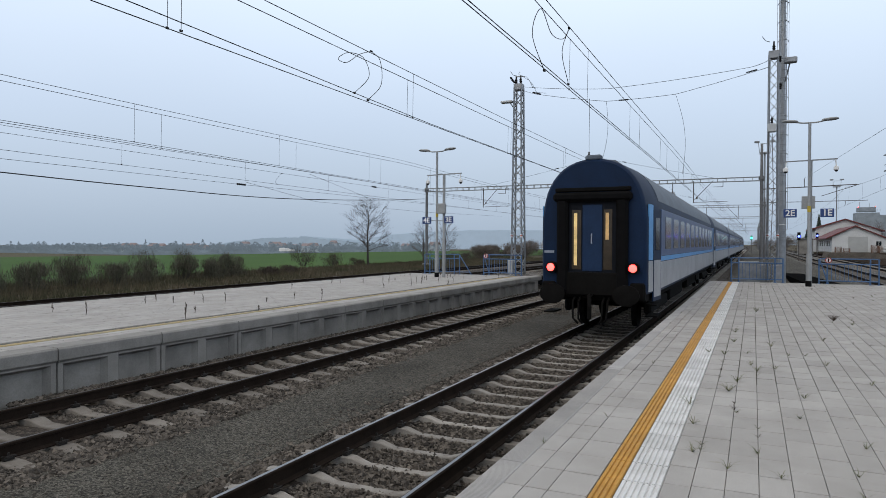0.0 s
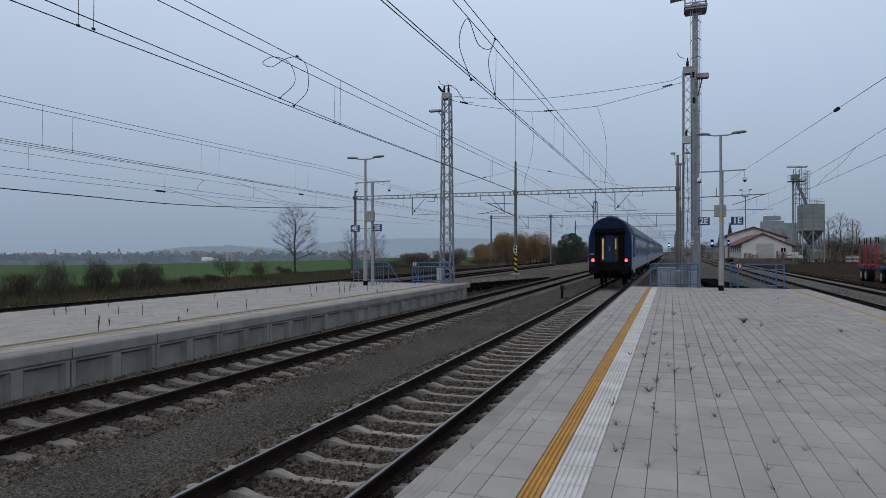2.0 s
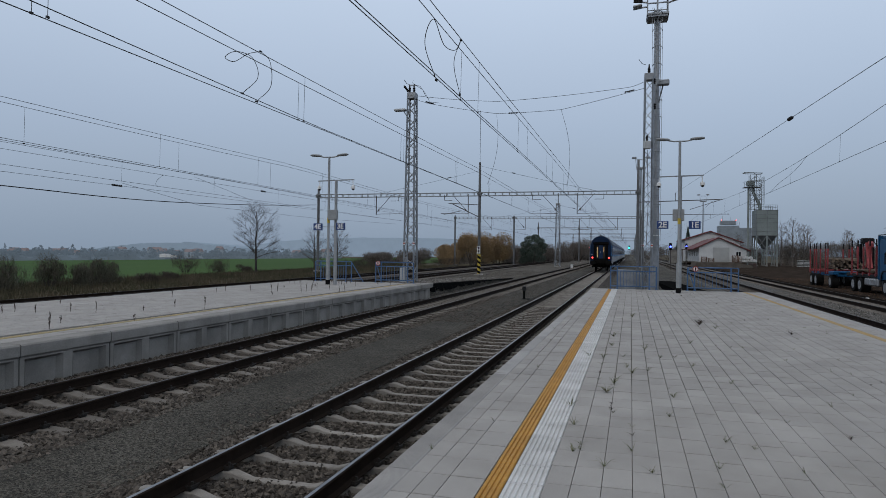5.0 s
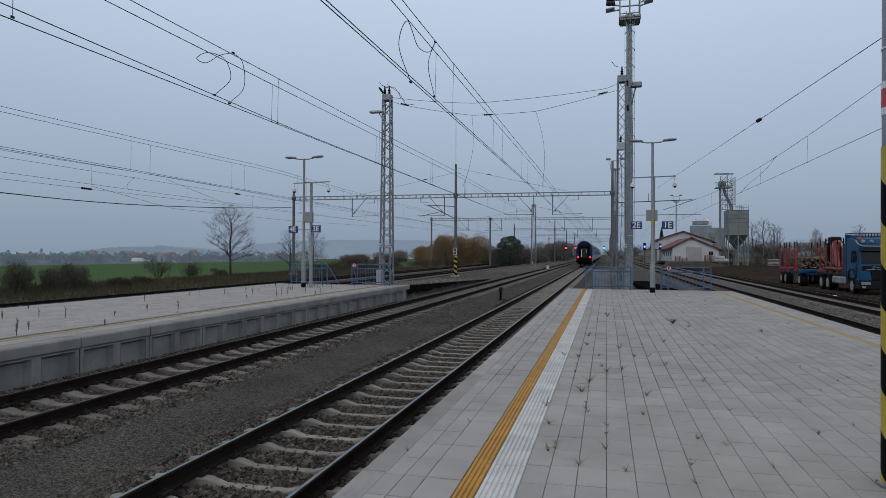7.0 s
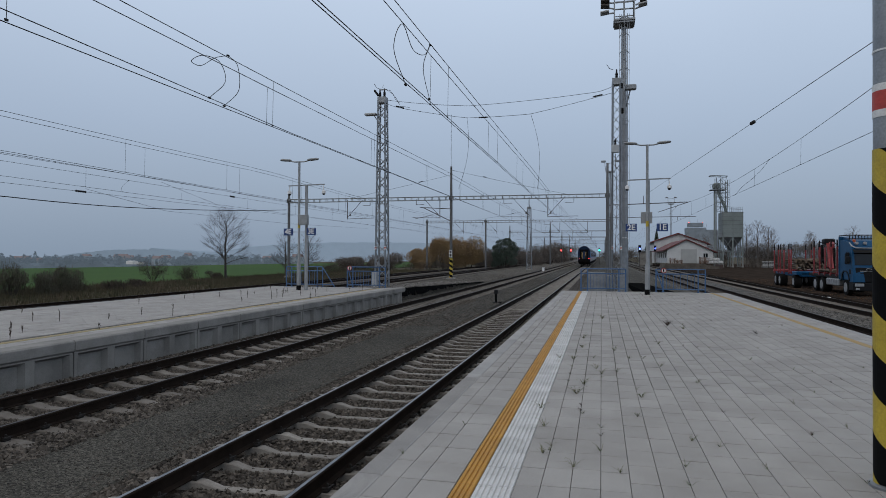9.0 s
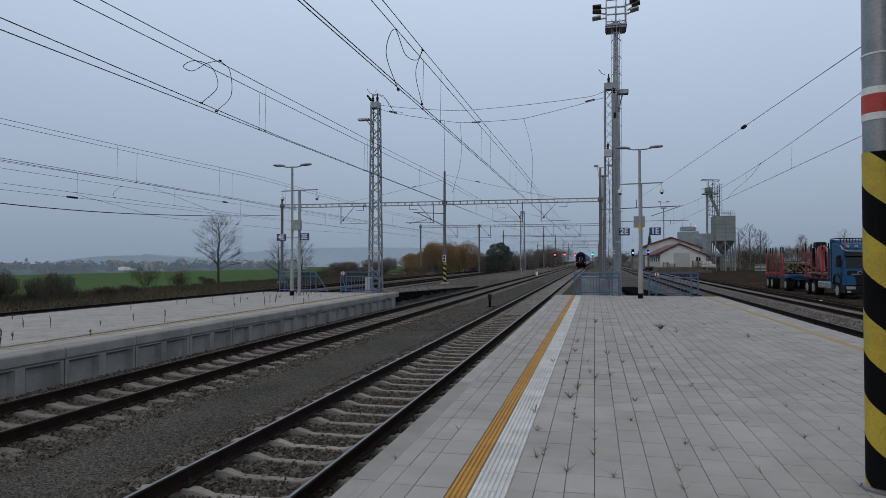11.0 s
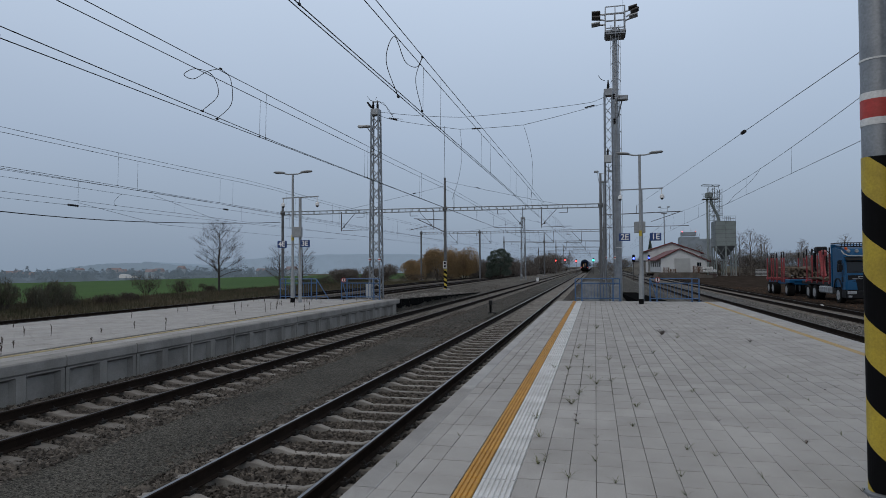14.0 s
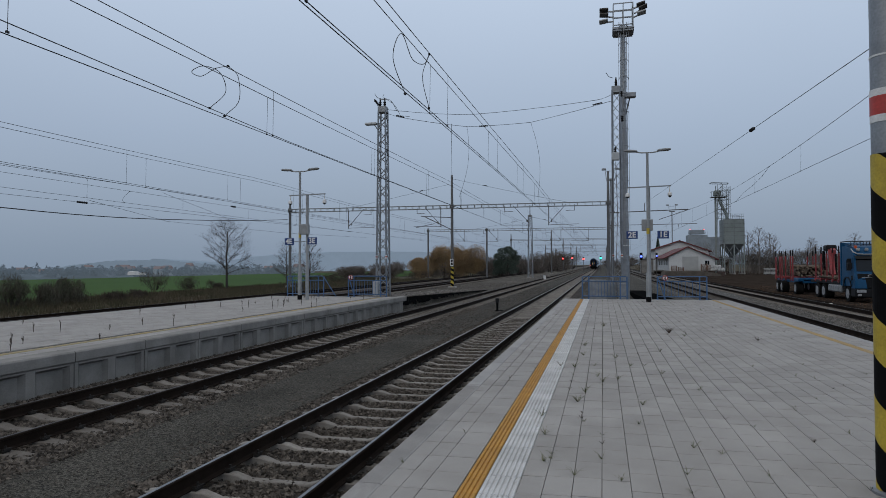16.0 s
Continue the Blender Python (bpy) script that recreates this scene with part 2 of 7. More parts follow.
# ---------------------------------------------------------------- building tools
class Shape:
    """Collects faces; each piece added is a closed form."""

    def __init__(self):
        self.v, self.f, self.mi = [], [], []
        self.k = 0

    def add(self, verts, faces):
        o = len(self.v)
        self.v += [tuple(p) for p in verts]
        self.f += [tuple(i + o for i in q) for q in faces]
        self.mi += [self.k] * len(faces)
        return self

    def box(self, x0, y0, z0, x1, y1, z1, c=0.0):
        if c <= 0:
            p = [(x, y, z) for z in (z0, z1) for x, y in ((x0, y0), (x1, y0), (x1, y1), (x0, y1))]
            return self.add(p, [(3, 2, 1, 0), (4, 5, 6, 7), (0, 1, 5, 4), (1, 2, 6, 5), (2, 3, 7, 6), (3, 0, 4, 7)])
        c = min(c, (x1 - x0) * 0.45, (y1 - y0) * 0.45, (z1 - z0) * 0.45)
        rings = []
        for z, d in ((z0, c), (z0 + c, 0), (z1 - c, 0), (z1, c)):
            a, b, e, g = x0 + d, x1 - d, y0 + d, y1 - d
            k = 0 if d else c
            rings.append([(a + k, e, z), (b - k, e, z), (b, e + k, z), (b, g - k, z), (b - k, g, z), (a + k, g, z), (a, g - k, z), (a, e + k, z)])
        return self.rings(rings)

    def rings(self, rings, caps=True):
        n = len(rings[0])
        p = [q for r in rings for q in r]
        f = [(i * n + j, i * n + (j + 1) % n, (i + 1) * n + (j + 1) % n, (i + 1) * n + j) for i in range(len(rings) - 1) for j in range(n)]
        if caps:
            f += [tuple(range(n - 1, -1, -1)), tuple(range((len(rings) - 1) * n, len(rings) * n))]
        return self.add(p, f)

    def tube(self, pts, r, n=8, r2=None):
        pts = [Vector(p) for p in pts]
        rings, m = [], len(pts)
        side = None
        for i, p in enumerate(pts):
            d = (pts[min(i + 1, m - 1)] - pts[max(i - 1, 0)]).normalized()
            if side is None:
                side = d.orthogonal().normalized()
            side = (side - d * side.dot(d)).normalized()
            up = d.cross(side)
            rr = r if r2 is None else r + (r2 - r) * i / (m - 1)
            rings.append([p + side * rr * math.cos(2 * math.pi * j / n) + up * rr * math.sin(2 * math.pi * j / n) for j in range(n)])
        return self.rings(rings)

    def bar(self, p, q, w, h=None):
        """A square bar between two points."""
        p, q, h = Vector(p), Vector(q), h or w
        d = (q - p).normalized()
        s = d.cross(Vector((0, 0, 1)))
        s = s.normalized() if s.length > 1e-4 else Vector((1, 0, 0))
        u = s.cross(d)
        cr = [(-1, -1), (1, -1), (1, 1), (-1, 1)]
        return self.rings([[a + s * w / 2 * i + u * h / 2 * j for i, j in cr] for a in (p, q)])

    def prism(self, outline, axis, a, b, c=0.0):
        """A closed outline swept along an axis (0 x, 1 y, 2 z)."""
        def put(u, w, t):
            return ((t, u, w), (u, t, w), (u, w, t))[axis]
        return self.rings([[put(u, w, t) for u, w in outline] for t in (a, b)])

    def lathe(self, profile, n=16, at=(0, 0, 0)):
        return self.rings([[(at[0] + r * math.cos(2 * math.pi * j / n), at[1] + r * math.sin(2 * math.pi * j / n), at[2] + z) for j in range(n)] for r, z in profile])

    def mesh(self, name, mats, smooth=False):
        me = bpy.data.meshes.new(name)
        me.from_pydata(self.v, [], self.f)
        for m in (mats if isinstance(mats, (list, tuple)) else [mats]):
            me.materials.append(m)
        if self.k:
            me.polygons.foreach_set("material_index", self.mi)
        bm = bmesh.new()
        bm.from_mesh(me)
        bmesh.ops.recalc_face_normals(bm, faces=bm.faces)
        bm.to_mesh(me)
        bm.free()
        if smooth:
            me.polygons.foreach_set("use_smooth", [True] * len(me.polygons))
            me.set_sharp_from_angle(angle=radians(35))
        return me


def part(name, shape, material, parent=None, label="", smooth=False):
    """Links a shape as one mesh object under a thing or a part."""
    me = shape if isinstance(shape, bpy.types.Mesh) else shape.mesh(name, material, smooth)
    ob = new(name, me)
    if parent is not None:
        ob.parent = parent
    return tagged(ob, label)


def thing(name, label, category, at=(0, 0, 0), turn=0, group="", kind=""):
    ob = new(name)
    ob.empty_display_size = 0.2
    ob.matrix_basis = pose(*at, 0, 0, turn)
    return tagged(ob, label, category, group, kind)


def setting(name, shape, material, label, category, smooth=False):
    return tagged(part(name, shape, material, None, "", smooth), label, category, "", "structure")


def lettering(name, text, size, material, parent, m):
    """Built-in font letters turned into a mesh."""
    cu = bpy.data.curves.new(name, "FONT")
    cu.body, cu.size, cu.extrude, cu.align_x, cu.align_y = text, size, 0.004, "CENTER", "CENTER"
    cu.offset = size * 0.02
    tmp = bpy.data.objects.new("tmp", cu)
    scene.collection.objects.link(tmp)
    me = bpy.data.meshes.new_from_object(tmp.evaluated_get(bpy.context.evaluated_depsgraph_get()))
    bpy.data.objects.remove(tmp)
    me.materials.clear()
    me.materials.append(material)
    ob = new(name, me)
    ob.parent, ob.matrix_basis = parent, m
    return ob

# ---------------------------------------------------------------- the lie of the station, along +y
T1, T2, T3, T4, T5, T6 = -3.60, -8.38, -18.75, -24.2, 7.40, 11.4     # track centres
WIRE2, WIRE3, WIRE4, WIRE5 = -8.11, -19.3, -24.7, 7.2               # overhead lines
RAIL_TOP, END = -0.55, 32.6                                       # rail head level; the platforms' far end
EDGE, EDGE_R = -1.85, 5.65                                        # sides of the near platform
LEFT, LEFT_FAR = -10.11, -17.5                                     # sides of the far platform
FAR, NEAR = 900.0, -14.0
ALL_TRACKS = (T1, T2, T3, T4, T5, T6)

# ground: one sheet to the horizon
g = Shape()
xs = [-3000, -600, -200, -90, -60, -45, -34, -29, 20, 30, 60, 200, 3000]
ys = [-600, -40, NEAR, 20, 60, 120, 200, 400, 900, 3500]
def ground_z(x, y):
    z = -0.93
    if x < -34:
        z -= min(16.0, (-34 - x) * 0.03)
    return z
g.add([(x, y, ground_z(x, y)) for y in ys for x in xs],
      [(j * len(xs) + i, j * len(xs) + i + 1, (j + 1) * len(xs) + i + 1, (j + 1) * len(xs) + i) for j in range(len(ys) - 1) for i in range(len(xs) - 1)])
setting("ground", g, M["verge"], "rough ground with dry brown grass and soil", "ground")
# yard beside the sidings
setting("ground_yard", Shape().box(13.3, NEAR, -0.95, 60, 220, -0.66), M["soil"], "bare trampled brown soil of the loading yard", "ground")
# winter crop
fg = Shape()
fx = [-900, -600, -400, -250, -150, -90, -60, -44]
fy = [-200, 0, 40, 80, 140, 220, 320, 430]
nf = len(fx)
fg.add([(x - max(0, y - 40) * 0.02, y, -1.12 + 0.0215 * (x + 44) + 0.12 * math.sin(x * 0.02 + y * 0.03)) for y in fy for x in fx],
       [(j * nf + i, j * nf + i + 1, (j + 1) * nf + i + 1, (j + 1) * nf + i) for j in range(len(fy) - 1) for i in range(nf - 1)])
setting("field", fg, M["field"], "green field of young winter crop", "field")

# track beds
def bed(name, x0, x1, z, y0, y1, material, label, slope=0.35):
    s = Shape()
    cols = [x0 - slope, x0, (x0 * 2 + x1) / 3, (x0 + x1 * 2) / 3, x1, x1 + slope]
    rows = [y0 + (y1 - y0) * (i / 40) ** 2 for i in range(41)]
    v = []
    for y in rows:
        for i, x in enumerate(cols):
            zz = -0.98 if i in (0, 5) else z + 0.015 * noise.noise((x * 1.3, y * 0.7, 0))
            v.append((x, y, zz))
    s.add(v, [(j * 6 + i, j * 6 + i + 1, (j + 1) * 6 + i + 1, (j + 1) * 6 + i) for j in range(40) for i in range(5)])
    return setting(name, s, material, label, "track bed", True)

bed("ground_ballast_1", T1 - 1.55, T1 + 1.8, -0.825, NEAR, FAR, M["ballast"], "brown crushed stone ballast under the platform track")
bed("ground_ballast_2", T2 - 1.8, T2 + 1.55, -0.80, NEAR, FAR, M["ballast"], "brown crushed stone ballast of the second track")
bed("ground_gravel_strip", T2 + 1.5, T1 - 1.5, -0.755, NEAR, FAR, M["path"], "dark fine gravel path between two tracks", 0.1)
bed("ground_ballast_3", T4 - 2.0, T3 + 2.2, -0.80, NEAR, FAR, M["ballast"], "brown ballast under the far pair of tracks")
bed("ground_ballast_4", T5 - 1.6, T6 + 1.9, -0.775, NEAR, FAR, M["grey_ballast"], "grey ballast under the sidings", 0.3)
bed("ground_middle", -16.6, T2 - 1.9, -0.77, END + 0.5, FAR, M["pale_gravel"], "grey gravel with weeds beyond the platform end", 0.2)
bed("ground_right_middle", T1 + 2.0, T5 - 2.0, -0.72, END + 0.5, FAR, M["path"], "grey gravel beyond the near platform end", 0.2)


# rails
def rail_profile(x):
    h = [(-0.075, -0.172), (0.075, -0.172), (0.075, -0.160), (0.012, -0.145), (0.009, -0.045), (0.036, -0.034), (0.036, -0.012)]
    t = [(0.020, -0.005), (0.016, -0.001), (0.0, 0.0), (-0.016, -0.001), (-0.020, -0.005)]
    h += [(0.020, -0.003), (-0.020, -0.003), (-0.036, -0.012), (-0.036, -0.034), (-0.009, -0.045), (-0.012, -0.145), (-0.075, -0.160)]
    return [(x + a, RAIL_TOP + b) for a, b in h], [(x + a, RAIL_TOP + b + 0.001) for a, b in t]

def track(x, label, polished=True):
    tr = thing("railway_track", label, "railway track", kind="structure")
    for s in (-0.753, 0.753):
        body, top = rail_profile(x + s)
        r = part("rail", Shape().prism(body, 1, NEAR, FAR), M["rail"], tr)
        part("rail_head", Shape().prism(top, 1, NEAR, FAR), M["head"] if polished else M["dull_head"], r, "shiny worn running surface" if polished else "")
    return tr

tracks = {}
for i, x in enumerate(ALL_TRACKS):
    near = i < 2
    tracks[x] = track(x, ("steel rails on concrete sleepers beside the platform" if near else "rusty steel rails on ballast"), i == 0)

# ---------------------------------------------------------------- platforms
def platform_core(name, x0, x1, label):
    return setting(name, Shape().box(x0 + 0.24, NEAR, -0.98, x1 - 0.24, END - 0.03, -0.013), M["joint"], label, "platform")

platform_near = platform_core("platform_near", EDGE, EDGE_R, "wide paved station platform with concrete pavers")
platform_far = platform_core("platform_far", LEFT_FAR, LEFT, "paved island platform with a precast concrete edge wall")

# retaining wall of the far platform: posts, recessed panels, coping slabs
def wall_pieces():
    f, b = LEFT - 0.03, LEFT - 0.14
    post = Shape().box(LEFT - 0.2, -0.11, -0.92, f, 0.11, -0.24, 0.006).mesh("post", M["wall"])
    half = Shape().box(LEFT - 0.2, -0.11, -0.92, f, -0.012, -0.24, 0.006).box(LEFT - 0.2, 0.012, -0.92, f, 0.11, -0.24, 0.006).mesh("post", M["wall"])
    # panel set back behind a splayed frame
    pan = Shape()
    outer = [(f, 0.11, -0.92), (f, 0.91, -0.92), (f, 0.91, -0.27), (f, 0.11, -0.27)]
    inner = [(b, 0.14, -0.92), (b, 0.845, -0.92), (b, 0.845, -0.325), (b, 0.14, -0.325)]
    pan.add(outer + inner, [(0, 4, 7, 3), (3, 7, 6, 2), (2, 6, 5, 1), (4, 5, 6, 7)])
    pan.box(LEFT - 0.2, 0.11, -0.92, b - 0.004, 0.91, -0.24).box(b, 0.11, -0.268, f, 0.91, -0.24)
    panel = pan.mesh("panel", M["wall"])
    sh = Shape()
    sh.prism([(LEFT - 0.45, -0.08), (LEFT - 0.45, -0.235), (LEFT - 0.03, -0.235), (LEFT, -0.20), (LEFT, -0.03), (LEFT - 0.03, 0.0), (LEFT - 0.45, 0.0)], 1, 0.011, 2.029)
    slab = sh.mesh("coping_slab", M["wall"])
    pitch = 1.02
    last = 10.90 + pitch * 20
    k, y = 1, last
    while y > NEAR:
        for me, nm in ((half if k % 2 == 1 else post, "post"), (panel, "wall_panel")):
            if nm == "wall_panel" and y + 0.9 > END:
                continue
            part(nm, me, None, platform_far).location = (0, y, 0)
        if k % 2 == 1 and y + 2.04 < END + 0.9:
            part("coping_slab", slab, None, platform_far).location = (0, y, 0)
        y -= pitch
        k += 1
    part("post", Shape().box(LEFT - 0.2, last + 0.915, -0.92, f, END - 0.034, -0.24, 0.004), M["wall"], platform_far)


wall_pieces()
part("end_wall", Shape().box(LEFT_FAR, END - 0.03, -0.95, LEFT - 0.002, END + 0.12, -0.004, 0.01), M["wall"], platform_far)
part("end_wall", Shape().box(EDGE, END - 0.03, -0.95, EDGE_R, END + 0.12, -0.004, 0.01), M["wall"], platform_near)
part("side_wall", Shape().box(EDGE + 0.12, NEAR, -0.95, EDGE + 0.2, END - 0.03, -0.14), M["wall"], platform_near)
part("side_wall", Shape().box(EDGE_R - 0.2, NEAR, -0.95, EDGE_R - 0.12, END - 0.03, -0.14), M["wall"], platform_near)
part("side_wall", Shape().box(LEFT_FAR + 0.03, NEAR, -0.95, LEFT_FAR + 0.12, END - 0.03, -0.14), M["wall"], platform_far)

# ---------------------------------------------------------------- masts and gantries
GROUND = -0.78


def lattice_mast(name, x, y, top, w0=0.62, w1=0.40, label="", lit=True, gear=True):
    """Four angle-iron legs with zigzag bracing, on a concrete foot, with an insulator head."""
    t = thing(name, label, "lattice mast", (x, y, GROUND))
    h = top - GROUND
    part("footing", Shape().box(-0.55, -0.55, -0.15, 0.55, 0.55, 0.12, 0.04), M["wall"], t, "concrete footing")
    def corner(i, z):
        w = (w0 + (w1 - w0) * z / h) / 2
        return Vector(((-w, w, w, -w)[i], (-w, -w, w, w)[i], z))
    for i in range(4):
        part("leg", Shape().bar(corner(i, 0.1), corner(i, h - 0.25), 0.075), M["galv"], t)
    n = 22
    zs = [0.2 + (h - 0.6) * k / n for k in range(n + 1)]
    for i in range(4):
        for k in range(n):
            a, b = (i, (i + 1) % 4) if k % 2 == 0 else ((i + 1) % 4, i)
            part("brace", Shape().bar(corner(a, zs[k]), corner(b, zs[k + 1]), 0.045 if w0 > 0.5 else 0.03), M["galv"], t)
    part("head_plate", Shape().box(-w1 * 0.6, -w1 * 0.6, h - 0.4, w1 * 0.6, w1 * 0.6, h - 0.05, 0.02), M["galv"], t)
    for sx in ((-0.16, 0.1) if lit else (0.0,)):
        s = Shape().lathe([(0.05, 0), (0.085, 0.05), (0.05, 0.1), (0.085, 0.15), (0.05, 0.2), (0.085, 0.25), (0.05, 0.3), (0.03, 0.5)], 10, (sx, 0, h - 0.06))
        part("insulator", s, M["dark"], t, "ribbed dark insulator", True)
    part("horn", Shape().tube([(-0.16, 0, h + 0.42), (-0.35, 0, h + 0.5), (-0.5, 0, h + 0.72)], 0.015, 5), M["dark"], t)
    if lit:
        slanted = part("insulator", Shape().lathe([(0.03, -0.2)] + [(0.075 if k % 2 else 0.045, -0.2 + 0.05 * k) for k in range(1, 9)] + [(0.03, 0.25)], 9), M["dark"], t, "slanted ribbed insulator", True)
        slanted.matrix_basis = pose(-0.36, 0, h + 0.2, 0, -38, 0)
        part("jumper", Shape().tube([(0.1, 0, h + 0.42), (0.45, -0.02, h + 0.3), (0.8, -0.04, h - 0.15), (1.05, -0.06, h - 0.62), (1.6, -0.1, h - 0.72)], 0.012, 5).tube([(0.1, 0, h + 0.44), (0.6, 0, h + 0.1), (0.8, 0, h - 0.3), (1.0, 0, h - 0.42)], 0.012, 5), M["wire"], t)
        part("bird_guard", Shape().tube([(0.1, 0, h + 0.44), (-0.02, 0, h + 0.52), (0.06, 0, h + 0.66)], 0.012, 4).bar((-0.2, 0, h + 0.38), (0.2, 0, h + 0.38), 0.06), M["galv"], t)
        lamp = part("floodlight", Shape().box(-1.05, -0.16, h - 1.05, -0.35, 0.16, h - 0.92, 0.04), M["galv_light"], t, "flat grey floodlight")
    elif gear:
        for z, sx in ((h - 0.62, 0.25), (h - 1.9, 0.28)):
            part("insulator", Shape().lathe([(0.03, 0), (0.09, 0.05), (0.05, 0.1), (0.09, 0.15), (0.05, 0.2), (0.09, 0.25), (0.03, 0.3)], 10, (sx, -0.15, z)), M["dark"], t, "ribbed dark insulator", True)
        bx = part("switch_box", Shape().box(-0.26, -0.5, 7.75, 0.12, -0.24, 8.15, 0.03), M["galv_light"], t, "grey switch box on the mast")
        part("bushing", Shape().lathe([(0.04, 0), (0.07, 0.06), (0.04, 0.12), (0.07, 0.18), (0.03, 0.3)], 8, (-0.07, -0.37, 8.15)), M["dark"], bx)
        part("cable", Shape().tube([(-0.2, -0.3, 7.75), (-0.24, -0.28, 5.5), (-0.23, -0.3, 1.9), (-0.05, -0.36, 1.3), (0.12, -0.34, 1.25), (0.1, -0.3, 0.6)], 0.022, 6), M["post_grey"], t, "grey cable down the mast")
        part("cable", Shape().tube([(-0.05, -0.3, 7.7), (0.02, -0.26, 5.0), (-0.1, -0.28, 1.7), (0.2, -0.36, 1.1), (0.15, -0.3, 0.5)], 0.016, 6), M["post_grey"], t)
    if lit:
        part("arm", Shape().tube([(-0.2, 0, h - 1.5), (-0.5, 0, h - 1.06)], 0.03, 6).tube([(-0.2, 0, h - 0.98), (-0.5, 0, h - 0.98)], 0.03, 6), M["galv"], lamp)
    for i in (0, 1):
        for z, m in ((2.80, "white_paint"), (2.86, "red"), (2.92, "white_paint")):
            c = corner(i, z)
            part("leg_mark", Shape().box(c.x - 0.048, c.y - 0.048, z, c.x + 0.048, c.y + 0.048, z + 0.06), M[m], t)
    return t


lat_l = lattice_mast("lattice_mast", -11.95, 34.9, 10.62, label="galvanised steel lattice mast with floodlight behind the railing")
lat_r = lattice_mast("lattice_mast", 0.75, 34.9, 10.90, 0.46, 0.38, label="galvanised steel lattice mast beside the lighting tower", lit=False)


def lighting_tower(x, y):
    t = thing("lighting_tower", "tall tubular steel lighting tower with floodlight basket and ladder", "lighting tower", (x, y, GROUND))
    h = 14.45 - GROUND
    part("pole", Shape().lathe([(0.225, 0), (0.215, 4.6), (0.195, 4.65), (0.18, 9.4), (0.145, 9.5), (0.12, h)], 14), M["galv"], t, smooth=True)
    part("base_flange", Shape().lathe([(0.45, 0), (0.45, 0.06), (0.3, 0.08)], 14), M["galv"], t)
    ladder = Shape()
    for sx in (-0.16, 0.16):
        ladder.bar((sx, -0.36, 2.6), (sx, -0.36, h), 0.035)
    k = 2.8
    while k < h:
        ladder.bar((-0.16, -0.36, k), (0.16, -0.36, k), 0.022)
        k += 0.3
    lad = part("ladder", ladder, M["galv"], t)
    k = 3.2
    while k < h:
        hoops = Shape().tube([(0.25 * math.cos(a), -0.36 - 0.55 * abs(math.sin(a)), k) for a in np.linspace(math.pi, 0, 9)], 0.018, 4)
        part("safety_hoop", hoops, M["galv"], lad)
        k += 0.9
    for a in (0.15, 1.57, 2.99):
        part("cage_bar", Shape().bar((0.25 * math.cos(a), -0.36 - 0.55 * math.sin(a), 3.2), (0.25 * math.cos(a), -0.36 - 0.55 * math.sin(a), h), 0.018), M["galv"], lad)
    bk = part("basket_floor", Shape().box(-0.5, -0.55, h - 0.5, 0.5, 0.55, h - 0.4).box(-0.55, -0.6, h - 0.4, 0.55, 0.6, h - 0.3), M["galv"], t, "railed work platform")
    for sx in (-0.5, 0, 0.5):
        for sy in (-0.55, 0.55):
            part("basket_post", Shape().bar((sx, sy, h - 0.3), (sx, sy, h + 0.95), 0.05), M["galv"], bk)
    for z in (0.2, 0.58, 0.95):
        for sy in (-0.55, 0.55):
            part("basket_rail", Shape().bar((-0.5, sy, h + z), (0.5, sy, h + z), 0.045), M["galv"], bk)
        for sx in (-0.5, 0.5):
            part("basket_rail", Shape().bar((sx, -0.55, h + z), (sx, 0.55, h + z), 0.045), M["galv"], bk)
    part("lightning_rod", Shape().tube([(0.45, 0.5, h + 0.9), (0.45, 0.5, h + 2.4)], 0.012, 5), M["galv"], t)
    for sx, z, tilt, m in ((-0.98, h + 0.82, 0, "rusty"), (-0.98, h + 0.56, 6, "rusty"), (-1.0, h + 0.22, -8, "galv_light"), (0.92, h + 0.98, -14, "rusty"), (1.02, h + 0.80, -22, "rusty"), (0.95, h + 0.52, -14, "galv_light")):
        hd = Shape()
        hd.rings([[(x, y, zz) for x, y in ((-a, -b), (a, -b), (a, b), (-a, b))] for a, b, zz in ((0.14, 0.10, 0.07), (0.22, 0.17, 0.035), (0.23, 0.18, -0.025), (0.20, 0.15, -0.05))])
        o = part("floodlight", hd, M[m], t, "box floodlight")
        o.matrix_basis = pose(sx, -0.1, z, -15, tilt, 0)
        part("bracket", Shape().bar((0, 0.1, 0), (-0.5 if sx > 0 else 0.5, 0.1, -0.06), 0.06), M["galv"], o)
    fl = part("lower_floodlight", Shape().box(0.02, -0.75, 10.5 - GROUND - 0.14, 0.60, -0.4, 10.5 - GROUND + 0.12, 0.04), M["galv"], t)
    part("strut", Shape().bar((0.1, -0.15, 9.6 - GROUND), (0.3, -0.55, 10.4 - GROUND), 0.05).bar((0.0, -0.1, 10.45 - GROUND), (0.3, -0.5, 10.45 - GROUND), 0.05), M["galv"], fl)
    part("strap", Shape().lathe([(0.225, 0), (0.225, 0.06)], 14, (0, 0, 3.4)), M["white_paint"], t)
    return t


lighting_tower(1.16, 36.0)


